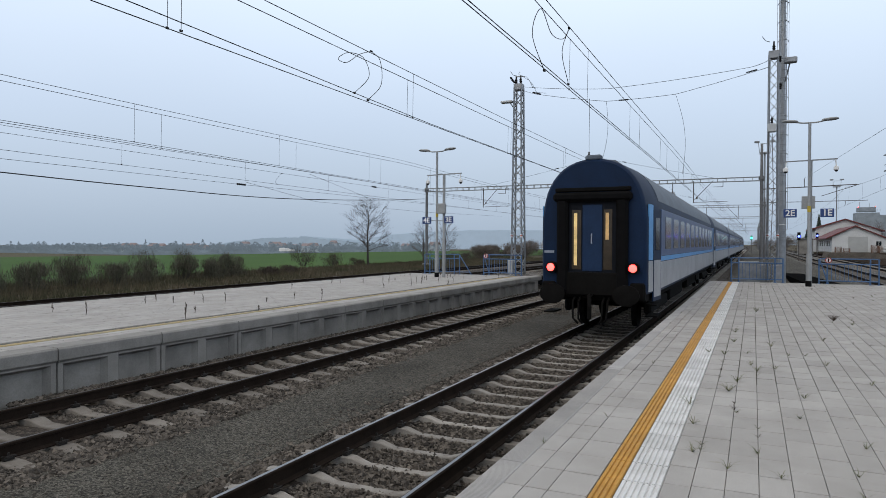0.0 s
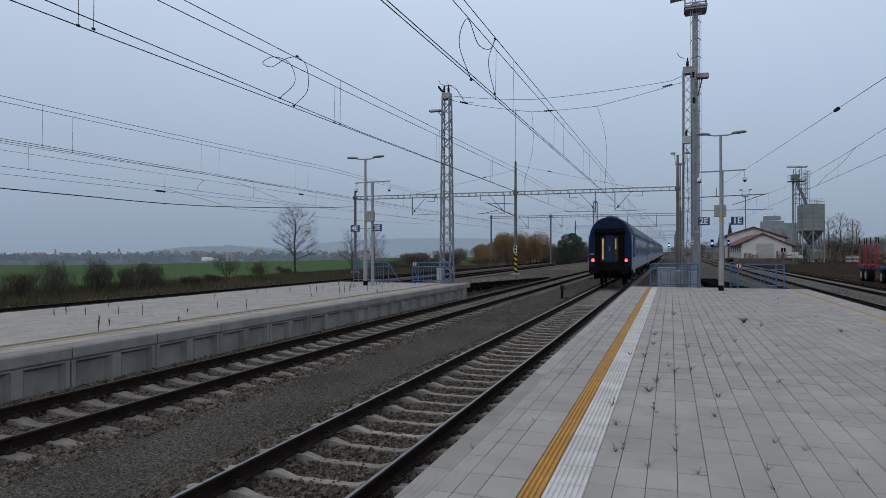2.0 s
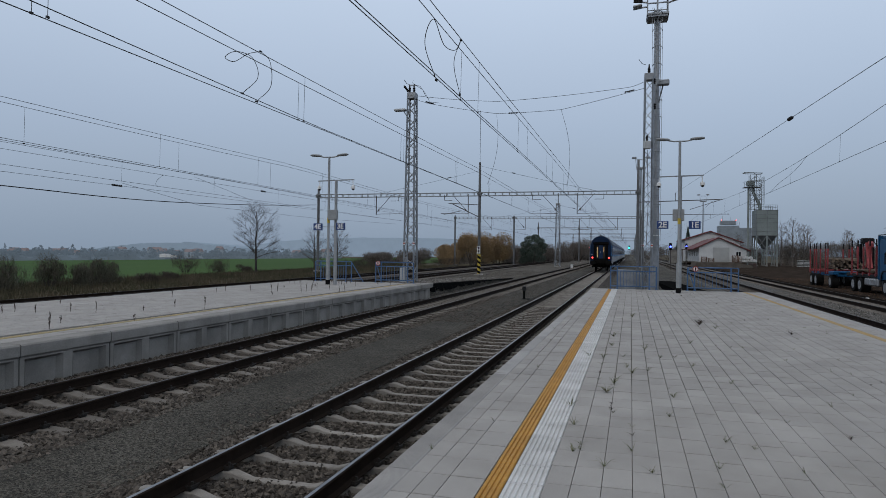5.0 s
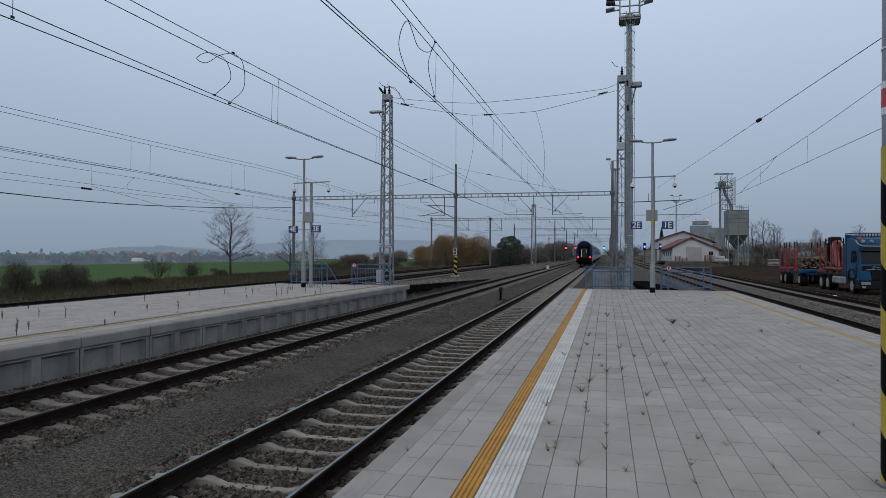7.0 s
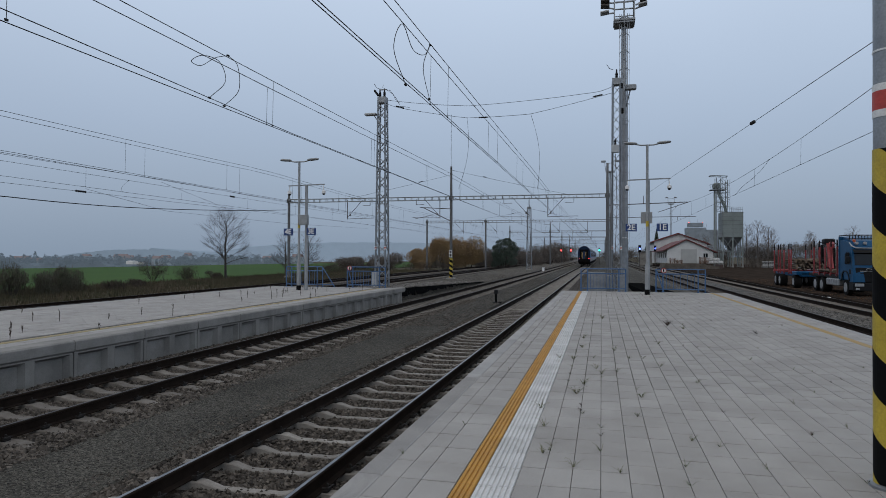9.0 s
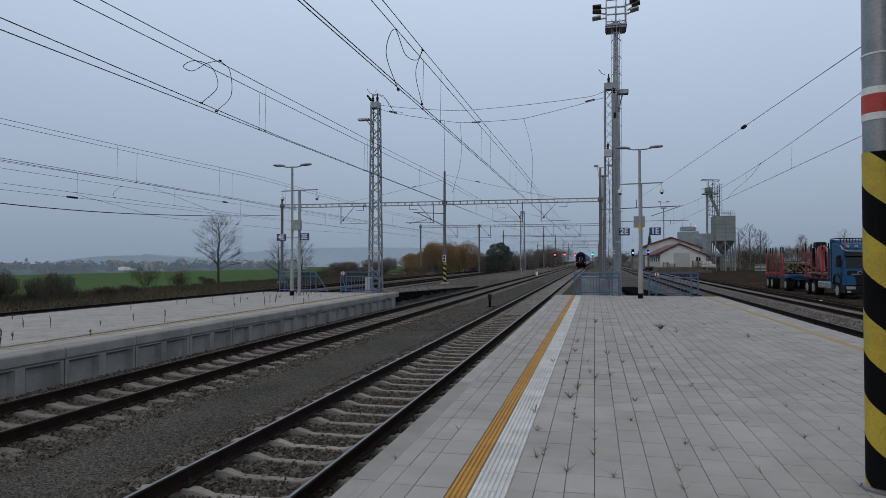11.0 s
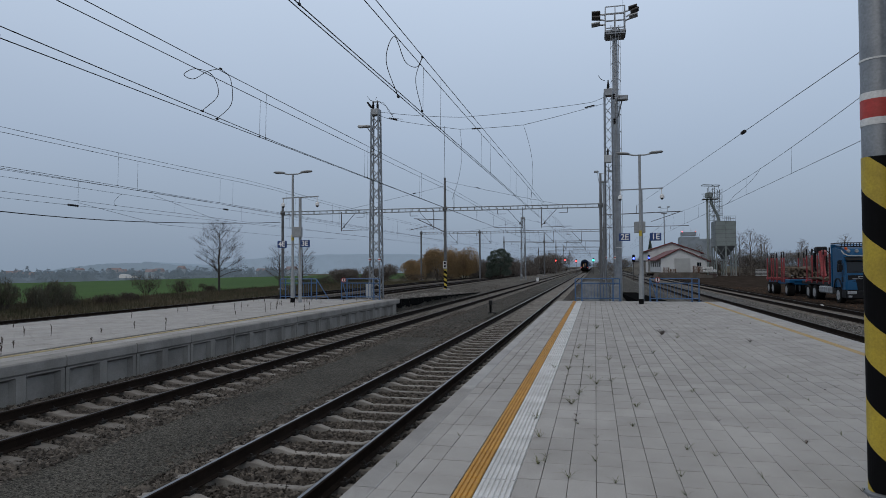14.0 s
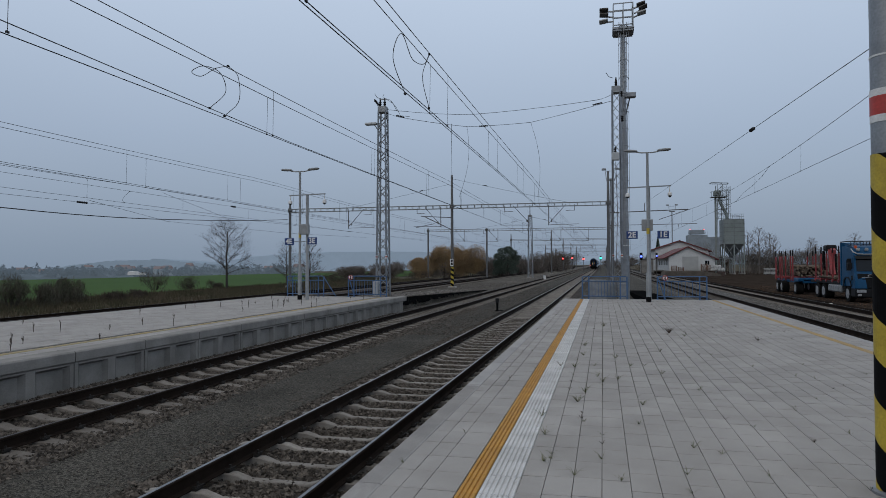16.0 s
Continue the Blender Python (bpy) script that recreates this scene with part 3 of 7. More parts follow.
def gantry(y, xs, beam_z, tops, hangers, label, group):
    t = thing("catenary_gantry", label, "gantry", (0, y, 0), group=group)
    for x, top in zip(xs, tops):
        r = 0.145
        p = part("post", Shape().lathe([(r * 1.1, GROUND), (r, beam_z), (r * 0.75, top), (r * 0.6, top + 0.03)], 10, (x, 0, 0)), M["post_grey"], t, smooth=True)
        part("footing", Shape().box(x - 0.4, -0.4, GROUND - 0.1, x + 0.4, 0.4, GROUND + 0.15, 0.04), M["wall"], p)
        part("clamp", Shape().lathe([(0.24, beam_z - 0.2), (0.27, beam_z), (0.24, beam_z + 0.25)], 10, (x, 0, 0)), M["post_grey"], p)
    d, s = 0.17, Shape()
    x0, x1 = min(xs), max(xs)
    n = int((x1 - x0) / 0.75)
    for sy in (-d, d):
        for sz in (-d, d):
            s.bar((x0, sy, beam_z + sz), (x1, sy, beam_z + sz), 0.07)
    for k in range(n):
        a, b = x0 + (x1 - x0) * k / n, x0 + (x1 - x0) * (k + 1) / n
        for sy in (-d, d):
            s.bar((a, sy, beam_z - d), (a, sy, beam_z + d), 0.05)
        s.bar((a, -d, beam_z + d), (b, d, beam_z + d), 0.035)
    part("beam", s, M["galv"], t, "welded lattice cross beam")
    for hx, side in hangers:
        hs = Shape().bar((hx, 0, beam_z), (hx, 0, beam_z - 2.1), 0.07)
        hs.bar((hx, 0, beam_z - 2.05), (hx + side * 3.0, 0, beam_z - 2.0), 0.04)
        hs.bar((hx, 0, beam_z - 1.9), (hx + side * 1.75, 0, beam_z), 0.045)
        hs.bar((hx + side * 1.75, 0, beam_z - 0.62), (hx + side * 2.6, 0, beam_z - 0.62), 0.04).bar((hx + side * 2.6, 0, beam_z), (hx + side * 2.6, 0, beam_z - 0.64), 0.05)
        hs.lathe([(0.05, 0), (0.09, 0.06), (0.05, 0.12), (0.09, 0.18), (0.05, 0.24)], 6, (hx + side * 0.3, 0, beam_z - 1.75))
        part("cantilever_arm", hs, M["rusty"], t)
    return t


gan = "catenary gantries across the tracks"
gantry(67.2, (-34.0, -15.38, 0.58), 7.72, (8.55, 11.05, 10.9), ((-27.0, 1), (-16.6, -1), (-7.2, -1), (-5.3, 1)), "lattice beam gantry on three steel posts over the tracks", gan)
lattice_mast("lattice_mast", -12.3, 115.0, 10.3, 0.85, 0.6, "far lattice mast carrying a gantry beam", False, False)
gantry(115.0, (-30.8, -20.0, 1.5), 7.75, (8.2, 8.1, 9.0), ((-24.0, -1), (-18.0, -1), (-7.0, -1), (-2.3, -1)), "distant lattice beam gantry over the tracks", gan)
for yy in (165.0, 215.0, 268.0, 325.0):
    gantry(yy, (-22.5, -12.4, 1.6), 7.75, (9.2, 10.0, 9.2), ((-18.0, -1), (-6.9, -1), (-2.3, -1)), "distant lattice beam gantry over the tracks", gan)
# warning stripes and number plate of the middle post
mid_post = thing("mast_marking", "black and yellow warning sleeve with white plate round a mast", "warning sleeve", (-15.38, 67.2, 0))
for k in range(-1, 10):
    s = Shape()
    for j in range(16):
        lo = [min(max(-0.70 + 0.26 * (k + e) - 0.52 * ((j + d) / 16 - 0.5), -0.70), 1.42) for e in (0, 1) for d in (0, 1)]
        if lo[2] - lo[0] > 1e-4 or lo[3] - lo[1] > 1e-4:
            c0, c1 = 2 * math.pi * j / 16, 2 * math.pi * (j + 1) / 16
            s.add([(0.172 * math.cos(c), 0.172 * math.sin(c), z) for c, z in ((c0, lo[0]), (c1, lo[1]), (c1, lo[3]), (c0, lo[2]))], [(0, 1, 2, 3)])
    if s.f:
        part("stripe", s, M["black" if k % 2 else "warn_yellow"], mid_post)
part("plate", Shape().box(-0.17, -0.22, 1.5, 0.17, -0.19, 2.25, 0.01), M["white_paint"], mid_post, "white number plate")
part("plate_bar", Shape().box(-0.1, -0.235, 1.6, 0.1, -0.225, 1.84).box(-0.1, -0.235, 1.94, 0.1, -0.225, 2.18), M["black"], mid_post)
# cantilever mast arms on the middle post
arm = thing("cantilever", "steel cantilever with insulators carrying the overhead wire", "cantilever", (-15.38, 67.2, 0))
part("tube", Shape().bar((0, 0, 5.3), (-3.0, 0, 6.75), 0.08).bar((0, 0, 6.6), (-3.4, 0, 6.8), 0.07).bar((-1.9, 0, 6.0), (-3.9, 0, 5.6), 0.05), M["rusty"], arm)


def post_lamp(name, x, y, top, arms, label, base_black=True):
    t = thing(name, label, "lamp post", (x, y, 0), group="platform lamp posts")
    part("pole", Shape().lathe([(0.1, 0), (0.1, 1.25), (0.062, 1.38), (0.055, top)], 12), M["lamp_grey"], t, smooth=True)
    part("base_sleeve", Shape().lathe([(0.112, 0.0), (0.112, 0.22), (0.1, 0.23)], 12), M["black"], t, "black base sleeve")
    part("band", Shape().lathe([(0.066, 3.0), (0.066, 3.25)], 12), M["warn_yellow"], t, "yellow notice band")
    for s in (-1, 1):
        a = part("arm", Shape().tube([(0, 0, top - 0.02), (s * 0.25, 0, top - 0.02), (s * 0.5, 0, top + 0.03)], 0.03, 8), M["lamp_grey"], t)
        hd = Shape()
        rings = []
        for u, w, hh in ((0.0, 0.05, 0.03), (0.08, 0.11, 0.055), (0.3, 0.15, 0.065), (0.5, 0.13, 0.055), (0.58, 0.05, 0.03)):
            rings.append([(s * (0.42 + u), w * math.cos(q), top + 0.06 + u * 0.06 + hh * math.sin(q)) for q in np.linspace(0, 2 * math.pi, 11)[:-1]])
        hd.rings(rings)
        part("lamp_head", hd, M["lamp_grey"], t, "oval grey lamp head", True)
    return t


def camera_pole(x, y, top, label):
    t = thing("camera_pole", label, "camera pole", (x, y, 0), group="camera poles")
    part("pole", Shape().lathe([(0.085, 0), (0.085, 1.6), (0.07, 1.65), (0.07, top)], 12), M["lamp_grey"], t, smooth=True)
    part("crossbar", Shape().bar((-0.95, 0, top - 0.02), (0.95, 0, top + 0.02), 0.05), M["galv"], t)
    part("cabinet", Shape().box(-0.32, -0.24, 3.15, 0.16, -0.06, 3.65, 0.015), M["lamp_grey"], t, "grey equipment box")
    for s in (-1, 1):
        cm = part("camera_dome", Shape().lathe([(0.03, 0.16), (0.06, 0.13), (0.08, 0.05), (0.075, 0.0), (0.05, -0.06), (0.01, -0.08)], 10, (s * 0.9, 0, top - 0.42)), M["dark"], t, "white and black dome camera", True)
        part("housing", Shape().lathe([(0.03, 0.17), (0.085, 0.13), (0.098, 0.06), (0.098, 0.0)], 10, (s * 0.9, 0, top - 0.42)), M["white_paint"], cm, "white camera housing", True)
        part("stem", Shape().tube([(s * 0.88, 0, top), (s * 0.9, 0, top - 0.3)], 0.02, 6), M["white_paint"], cm)
    return t


def platform_sign(text, x, y, z, label):
    t = thing("platform_sign", label, "sign", (x, y, z), group="platform number signs")
    part("panel", Shape().box(-0.24, -0.03, -0.17, 0.24, 0.03, 0.17, 0.01), M["sign"], t)
    lettering("letters", text, 0.35, M["white_paint"], t, pose(0, -0.034, 0, 90, 0, 0))
    return t


post_lamp("lamp_post", -14.29, 29.3, 6.25, 2, "grey twin-arm platform lamp post with black base sleeve")
camera_pole(-13.95, 29.4, 5.1, "grey steel pole with two dome cameras and a box")
platform_sign("4E", -14.85, 29.3, 2.82, "blue platform sign reading 4E on the lamp post")
platform_sign("3E", -13.62, 29.25, 2.84, "blue platform sign reading 3E on the camera pole")
part("sign_bracket", Shape().bar((-0.5, 0.05, 2.82), (0.55, 0.05, 2.82), 0.03), M["galv"], bpy.data.objects["lamp_post"])
post_lamp("lamp_post", 1.96, 30.2, 6.62, 2, "grey twin-arm platform lamp post near the railing")
cp = camera_pole(2.02, 30.5, 5.12, "grey pole with dome cameras and an equipment box")
platform_sign("2E", 1.28, 30.15, 2.96, "blue platform sign reading 2E on the lamp post")
platform_sign("1E", 2.59, 30.15, 2.96, "blue platform sign reading 1E on the lamp post")


def railing(x0, x1, y, label, brace=0, back=0.0):
    t = thing("railing", label, "railing", (x0, y, 0), group="blue railings at the platform ends")
    w = x1 - x0
    fr = [("top_rail", (0.04, 1.08), (w - 0.04, 1.08)), ("middle_rail", (0, 0.86), (w, 0.86)), ("bottom_rail", (0.04, 0.14), (w - 0.04, 0.14))]
    for nm, a, b in fr:
        part(nm, Shape().tube([(a[0], 0, a[1]), (b[0], 0, b[1])], 0.026, 8), M["blue_rail"], t, smooth=True)
    for k in (0, 0.31, w - 0.31, w):
        part("post", Shape().tube([(k, 0, 0), (k, 0, 1.08)], 0.03, 8), M["blue_rail"], t, smooth=True)
        part("foot_plate", Shape().box(k - 0.07, -0.07, 0, k + 0.07, 0.07, 0.012), M["blue_rail"], t)
    n = int((w - 0.62) / 0.145)
    for i in range(1, n):
        k = 0.31 + (w - 0.62) * i / n
        part("baluster", Shape().tube([(k, 0, 0.14), (k, 0, 0.86)], 0.011, 5), M["blue_rail"], t)
    if back:
        part("brace", Shape().tube([(0.02, 0, 1.05), (0.35, -0.05, 0.0)], 0.024, 8), M["blue_rail"], t)
    if brace:
        k = w if brace > 0 else 0
        part("brace", Shape().tube([(k, 0, 1.05), (k + brace * 0.7, 0, 0.0)], 0.026, 8).tube([(k, 0, 0.14), (k + brace * 0.6, 0, 0.14)], 0.02, 6), M["blue_rail"], t)
    return t


railing(-16.5, -14.4, END - 0.25, "blue tubular steel railing closing the platform end", 1)
railing(-13.0, -10.9, END - 0.25, "blue tubular steel railing with a slanted brace", 0, 1.0)
railing(-0.96, 1.12, END - 0.2, "blue tubular steel railing closing the platform end")
railing(2.50, 4.68, END - 0.2, "blue tubular steel railing with a slanted brace", 0, 1.0)
for px, nm in ((-12.85, "left"), (2.84, "right")):
    ns = thing("prohibition_sign", "round white sign with red ring on the railing", "sign", (px, END - 0.32 + (0.05 if px > 0 else 0), 1.02))
    part("disc", Shape().prism([(0.12 * math.cos(a), 0.12 * math.sin(a)) for a in np.linspace(0, 2 * math.pi, 25)[:-1]], 1, -0.01, 0.01), M["white_paint"], ns)
    ring = Shape()
    for k in range(24):
        a, b = k * math.pi / 12, (k + 1) * math.pi / 12
        ring.rings([[(r * math.cos(q), yy, r * math.sin(q)) for r, yy in ((0.092, -0.016), (0.12, -0.016), (0.12, -0.011), (0.092, -0.011))] for q in (a, b)])
    ring.bar((-0.09, -0.014, -0.09), (0.09, -0.014, 0.09), 0.025, 0.006)
    part("red_ring", ring, M["red"], ns)
    part("symbol", Shape().box(-0.025, -0.014, -0.08, 0.025, -0.0105, 0.08), M["black"], ns)

# twin tubular mast standing on the near platform, with warning bands
def striped_mast(x, y, r, label):
    t = thing("striped_mast", label, "catenary mast", (x, y, 0), group="striped platform masts")
    part("tube", Shape().lathe([(r, 0), (r, 2.5), (r * 0.99, 2.5), (r * 0.93, 9.0)], 28), M["galv"], t, smooth=True)
    part("base_ring", Shape().lathe([(r + 0.035, 0), (r + 0.035, 0.02), (r + 0.02, 0.03)], 28), M["galv"], t, smooth=True)
    n, lead, p = 36, 0.62, 0.31
    stripes = []
    k = -3
    while k * p < 2.5 + lead:
        s = Shape()
        rr = r + 0.004
        for j in range(n):
            a, b = 2 * math.pi * j / n, 2 * math.pi * (j + 1) / n
            ua, ub = (a - 0.6) % (2 * math.pi), (a - 0.6) % (2 * math.pi) + 2 * math.pi / n
            def zz(u, base):
                return min(max(base + 0.022 - u / (2 * math.pi) * lead, 0.0), 2.5)
            lo0, lo1, hi0, hi1 = zz(ua, k * p), zz(ub, k * p), zz(ua, k * p + p), zz(ub, k * p + p)
            if hi0 - lo0 < 1e-4 and hi1 - lo1 < 1e-4:
                continue
            s.add([(rr * math.cos(a), rr * math.sin(a), lo0), (rr * math.cos(b), rr * math.sin(b), lo1), (rr * math.cos(b), rr * math.sin(b), hi1), (rr * math.cos(a), rr * math.sin(a), hi0)], [(0, 1, 2, 3)])
        if s.f:
            me = s.mesh("stripe", M["black" if k % 2 else "warn_yellow"])
            part("stripe", me, None, t)
        k += 1
    for z0, z1, m in ((2.735, 2.788, "white_paint"), (2.788, 2.928, "red"), (2.928, 2.981, "white_paint"), (3.222, 3.235, "white_paint")):
        part("band", Shape().lathe([(r + 0.003, z0), (r + 0.003, z1)], 28), M[m], t, smooth=True)
    return t


striped_mast(2.083, 5.50, 0.115, "grey twin mast tube with black and yellow warning stripes")
striped_mast(2.183, 5.06, 0.115, "grey twin mast tube with black and yellow warning stripes")

# ---------------------------------------------------------------- overhead wires
EYE_Z = 1.7
def wires(name, label, group=""):
    return thing(name, label, "overhead wire", group=group or "overhead wires")


def catenary(x, contact, messenger, y0, y1, label, seeds=0, dx=0.0, r=0.0085, span=54.0, sag=0.28, bend=0.0, ph=34.9):
    """Contact wire, sagging messenger wire and their droppers over one track."""
    t = wires("overhead_line", label)
    def xm(y):
        return x + dx * (y - 20) / 60
    part("contact_wire", Shape().tube([(xm(y), y, contact + bend * max(0.0, 16 - y)) for y in [y0, 0, 8, 12, 16, 24, 40, 67, 115, y1] if y0 <= y <= y1], r, 5), M["wire"], t)
    def zm(y):
        u = ((y - ph) % span) / span
        return messenger + sag * (2 * u - 1) ** 2
    pts = [(xm(y) + 0.02, y, zm(y)) for y in np.linspace(y0, y1, int((y1 - y0) / 3))]
    part("messenger_wire", Shape().tube(pts, r, 5), M["wire"], t)
    y = y0 + 3 + seeds
    while y < min(y1, 150):
        part("dropper", Shape().tube([(xm(y), y, contact), (xm(y) + 0.02, y, zm(y))], 0.0045, 4).box(xm(y) - 0.012, y - 0.025, contact - 0.012, xm(y) + 0.012, y + 0.025, contact + 0.02), M["wire"], t)
        y += 7.6
    return t


catenary(T1 - 0.08, EYE_Z + 3.33, EYE_Z + 4.40, -12, 420, "contact and messenger wire over the platform track", 0.15, sag=0.1)
catenary(T1 + 0.06, EYE_Z + 3.265, EYE_Z + 4.46, -12, 200, "parallel contact and messenger wire over the platform track", 1.25, sag=0.1)
catenary(WIRE2, EYE_Z + 3.25, EYE_Z + 4.17, -12, 420, "contact and messenger wire over the second track", 1.0, 0.05, sag=0.15)
catenary(WIRE2 + 0.05, EYE_Z + 3.255, EYE_Z + 4.36, -12, 120, "parallel contact and messenger wire over the second track", 1.2, -0.05, bend=0.0155, sag=0.15)
catenary(WIRE3, EYE_Z + 3.43, EYE_Z + 4.71, -12, 300, "contact and messenger wire over the far tracks", 2.0)
catenary(WIRE3 + 0.15, EYE_Z + 3.34, EYE_Z + 4.50, -12, 300, "parallel contact and messenger wire over the far tracks", 3.0)
catenary(WIRE4, EYE_Z + 3.32, EYE_Z + 4.20, -12, 300, "contact and messenger wire over the outer track", 5.8, sag=0.15)
catenary(WIRE5, EYE_Z + 3.42, EYE_Z + 4.21, -12, 300, "contact and messenger wire over the siding", 5.4, sag=0.8, ph=13.0)


def hung_wire(name, pts, r, label, sag=0.0):
    t = wires(name, label)
    out = []
    for a, b in zip(pts[:-1], pts[1:]):
        for u in np.linspace(0, 1, 9):
            p = Vector(a).lerp(Vector(b), u)
            p.z -= sag * 4 * u * (1 - u)
            out.append(p)
    part("wire", Shape().tube(out, r, 5), M["wire"], t)
    return t


def bead(parent, p, d, n=5, r=0.06, ln=0.35):
    """A ribbed insulator on a wire, lying along d."""
    q = Vector(d).to_track_quat("Z", "Y").to_matrix().to_4x4()
    s = Shape().lathe([(0.02, -ln / 2)] + [(r if k % 2 else r * 0.6, -ln / 2 + ln * k / (2 * n)) for k in range(1, 2 * n)] + [(0.02, ln / 2)], 8)
    o = part("insulator", s, M["dark"], parent, "ribbed insulator", True)
    o.matrix_basis = Matrix.Translation(p) @ q


fw = hung_wire("feeder_cable", [(-31.0, 8.0, 5.1), (-32.0, 29.5, 4.88), (-33.2, 44, 5.24), (-34.3, 67.2, 6.75)], 0.030, "thick feeder cable running to a post", 0.1)
for pts, name, text in (([(WIRE4, -12, 5.58), (WIRE4, 22.8, 5.66), (WIRE4, 48.1, 5.72), (WIRE4, 115, 5.8)], "feeder_wire", "thin feeder wire beside the outer track"),
                        ([(WIRE4, -12, 4.55), (WIRE4, 22.8, 4.74), (WIRE4, 48.6, 4.93), (WIRE4, 115, 5.3)], "lower_wire", "thin wire with an insulator beside the outer track"),
                        ([(WIRE4, 32.9, 5.88), (WIRE4, 39.6, 4.86)], "stay_wire", "slanting stay wire between overhead lines"),
                        ([(WIRE4, 27.2, 4.93), (WIRE4, 33.4, 4.24), (WIRE4, 48.6, 4.24), (WIRE4, 67.2, 4.6)], "stay_wire", "slanting stay wire below the outer line")):
    extra = hung_wire(name, pts, 0.008, text)
    if name == "lower_wire":
        bead(extra, (WIRE4, 26.9, 4.77), (0, 1, 0), r=0.06, ln=0.7)
    if name == "feeder_wire":
        bead(extra, (WIRE4, 40.4, 5.70), (0, 1, 0), r=0.06, ln=0.6)
aw = hung_wire("anchor_wire", [(4.0, -2, 4.35), (4.03, 67.2, 7.6)], 0.007, "tensioned anchor wire with an insulator", 0.0)
bead(aw, (4.02, 19.4, 5.36), (0, 1, 0.047), r=0.05, ln=0.4)
for a, b in (((-15.38, 67.2, 10.7), (-3.5, 67.2, 7.95)), ((-15.38, 67.2, 10.2), (-26.5, 67.2, 7.95)), ((-15.38, 67.2, 9.6), (-8.0, 34.9, 9.4)), ((-12.3, 115, 10.0), (-3.6, 115, 8.0)), ((-12.3, 115, 9.6), (-22.0, 115, 8.0))):
    tw = hung_wire("tie_wire", [a, b], 0.012, "thin tie wire from a mast head to the beam", 0.05)
    bead(tw, Vector(a).lerp(Vector(b), 0.3), Vector(b) - Vector(a), r=0.05, ln=0.4)
cw1 = hung_wire("cross_wire", [(-11.7, 34.9, 10.4), (-7.0, 34.8, 9.82), (-0.42, 34.8, 10.18), (0.6, 34.9, 10.5)], 0.011, "cross wire slung between two lattice masts", 0.06)
cw2 = hung_wire("cross_wire", [(-11.7, 34.9, 10.2), (-10.7, 34.8, 9.85), (-7.1, 34.8, 9.17), (-3.65, 34.8, 9.22), (0.6, 34.9, 10.15)], 0.011, "lower cross wire slung between two lattice masts", 0.03)
for p, d in (((-6.2, 34.8, 9.16), (1, 0, 0.0)), ((-10.9, 34.8, 9.95), (1, 0, -0.3)), ((-0.2, 34.8, 10.0), (1, 0, 0.2))):
    bead(cw2, p, d, r=0.045, ln=0.5)
for a, b in (((-7.1, 34.8, 9.17), (-7.55, 34.8, 5.35)), ((-3.65, 34.8, 9.22), (-3.3, 34.8, 5.2))):
    pts = [Vector(a).lerp(Vector(b), u) + Vector((0.28 * math.sin(math.pi * u), 0, 0)) for u in np.linspace(0, 1, 10)]
    hj = wires("jumper_cable", "thin cable hanging from the cross wire")
    part("cable", Shape().tube(pts, 0.008, 5), M["wire"], hj)


def smooth_line(ctrl, n=8):
    """A smooth curve through control points."""
    c = [Vector(p) for p in ctrl]
    c = [c[0] * 2 - c[1]] + c + [c[-1] * 2 - c[-2]]
    out = []
    for i in range(1, len(c) - 2):
        for u in np.linspace(0, 1, n, endpoint=False):
            a, b, d, e = c[i - 1], c[i], c[i + 1], c[i + 2]
            out.append(0.5 * (2 * b + (d - a) * u + (2 * a - 5 * b + 4 * d - e) * u * u + (3 * b - a - 3 * d + e) * u ** 3))
    return out + [c[-2]]


def loop_jumper(x, curves, label):
    """Curved jumper cables that tie the messenger wires to the contact wires."""
    t = wires("jumper_loop", label)
    for ctrl in curves:
        part("cable", Shape().tube(smooth_line([(x, y, z) for y, z in ctrl]), 0.0075, 6), M["wire"], t)
        for y, z in (ctrl[0], ctrl[-1]):
            part("clamp", Shape().box(x - 0.018, y - 0.04, z - 0.018, x + 0.018, y + 0.04, z + 0.018, 0.006), M["wire"], t)


loop_jumper(WIRE2, ([(12.35, 5.04), (12.95, 5.54), (12.72, 5.91), (12.1, 5.87), (11.71, 5.64), (12.04, 5.64), (12.55, 5.95), (13.05, 6.15)],
                 [(13.05, 6.15), (13.45, 6.03), (13.5, 5.48), (12.91, 4.99)]), "curled black jumper cables between the overhead wires")
loop_jumper(T1, ([(11.83, 4.92), (11.1, 5.39), (11.61, 6.0), (12.32, 5.74), (13.17, 5.89), (13.63, 6.24)],
                 [(13.63, 6.24), (13.08, 5.59), (13.59, 5.06)]), "curled black jumper cables between the overhead wires")
loop_jumper(WIRE5, ([(39.0, 5.12), (37.0, 5.38), (34.8, 5.52), (32.8, 5.73), (31.5, 5.98)],), "black jumper cable between the siding wires")
loop_jumper(WIRE4, ([(30.2, 5.66), (29.8, 5.36), (29.67, 5.14), (29.8, 5.02)],), "short black jumper cable at the outer line")

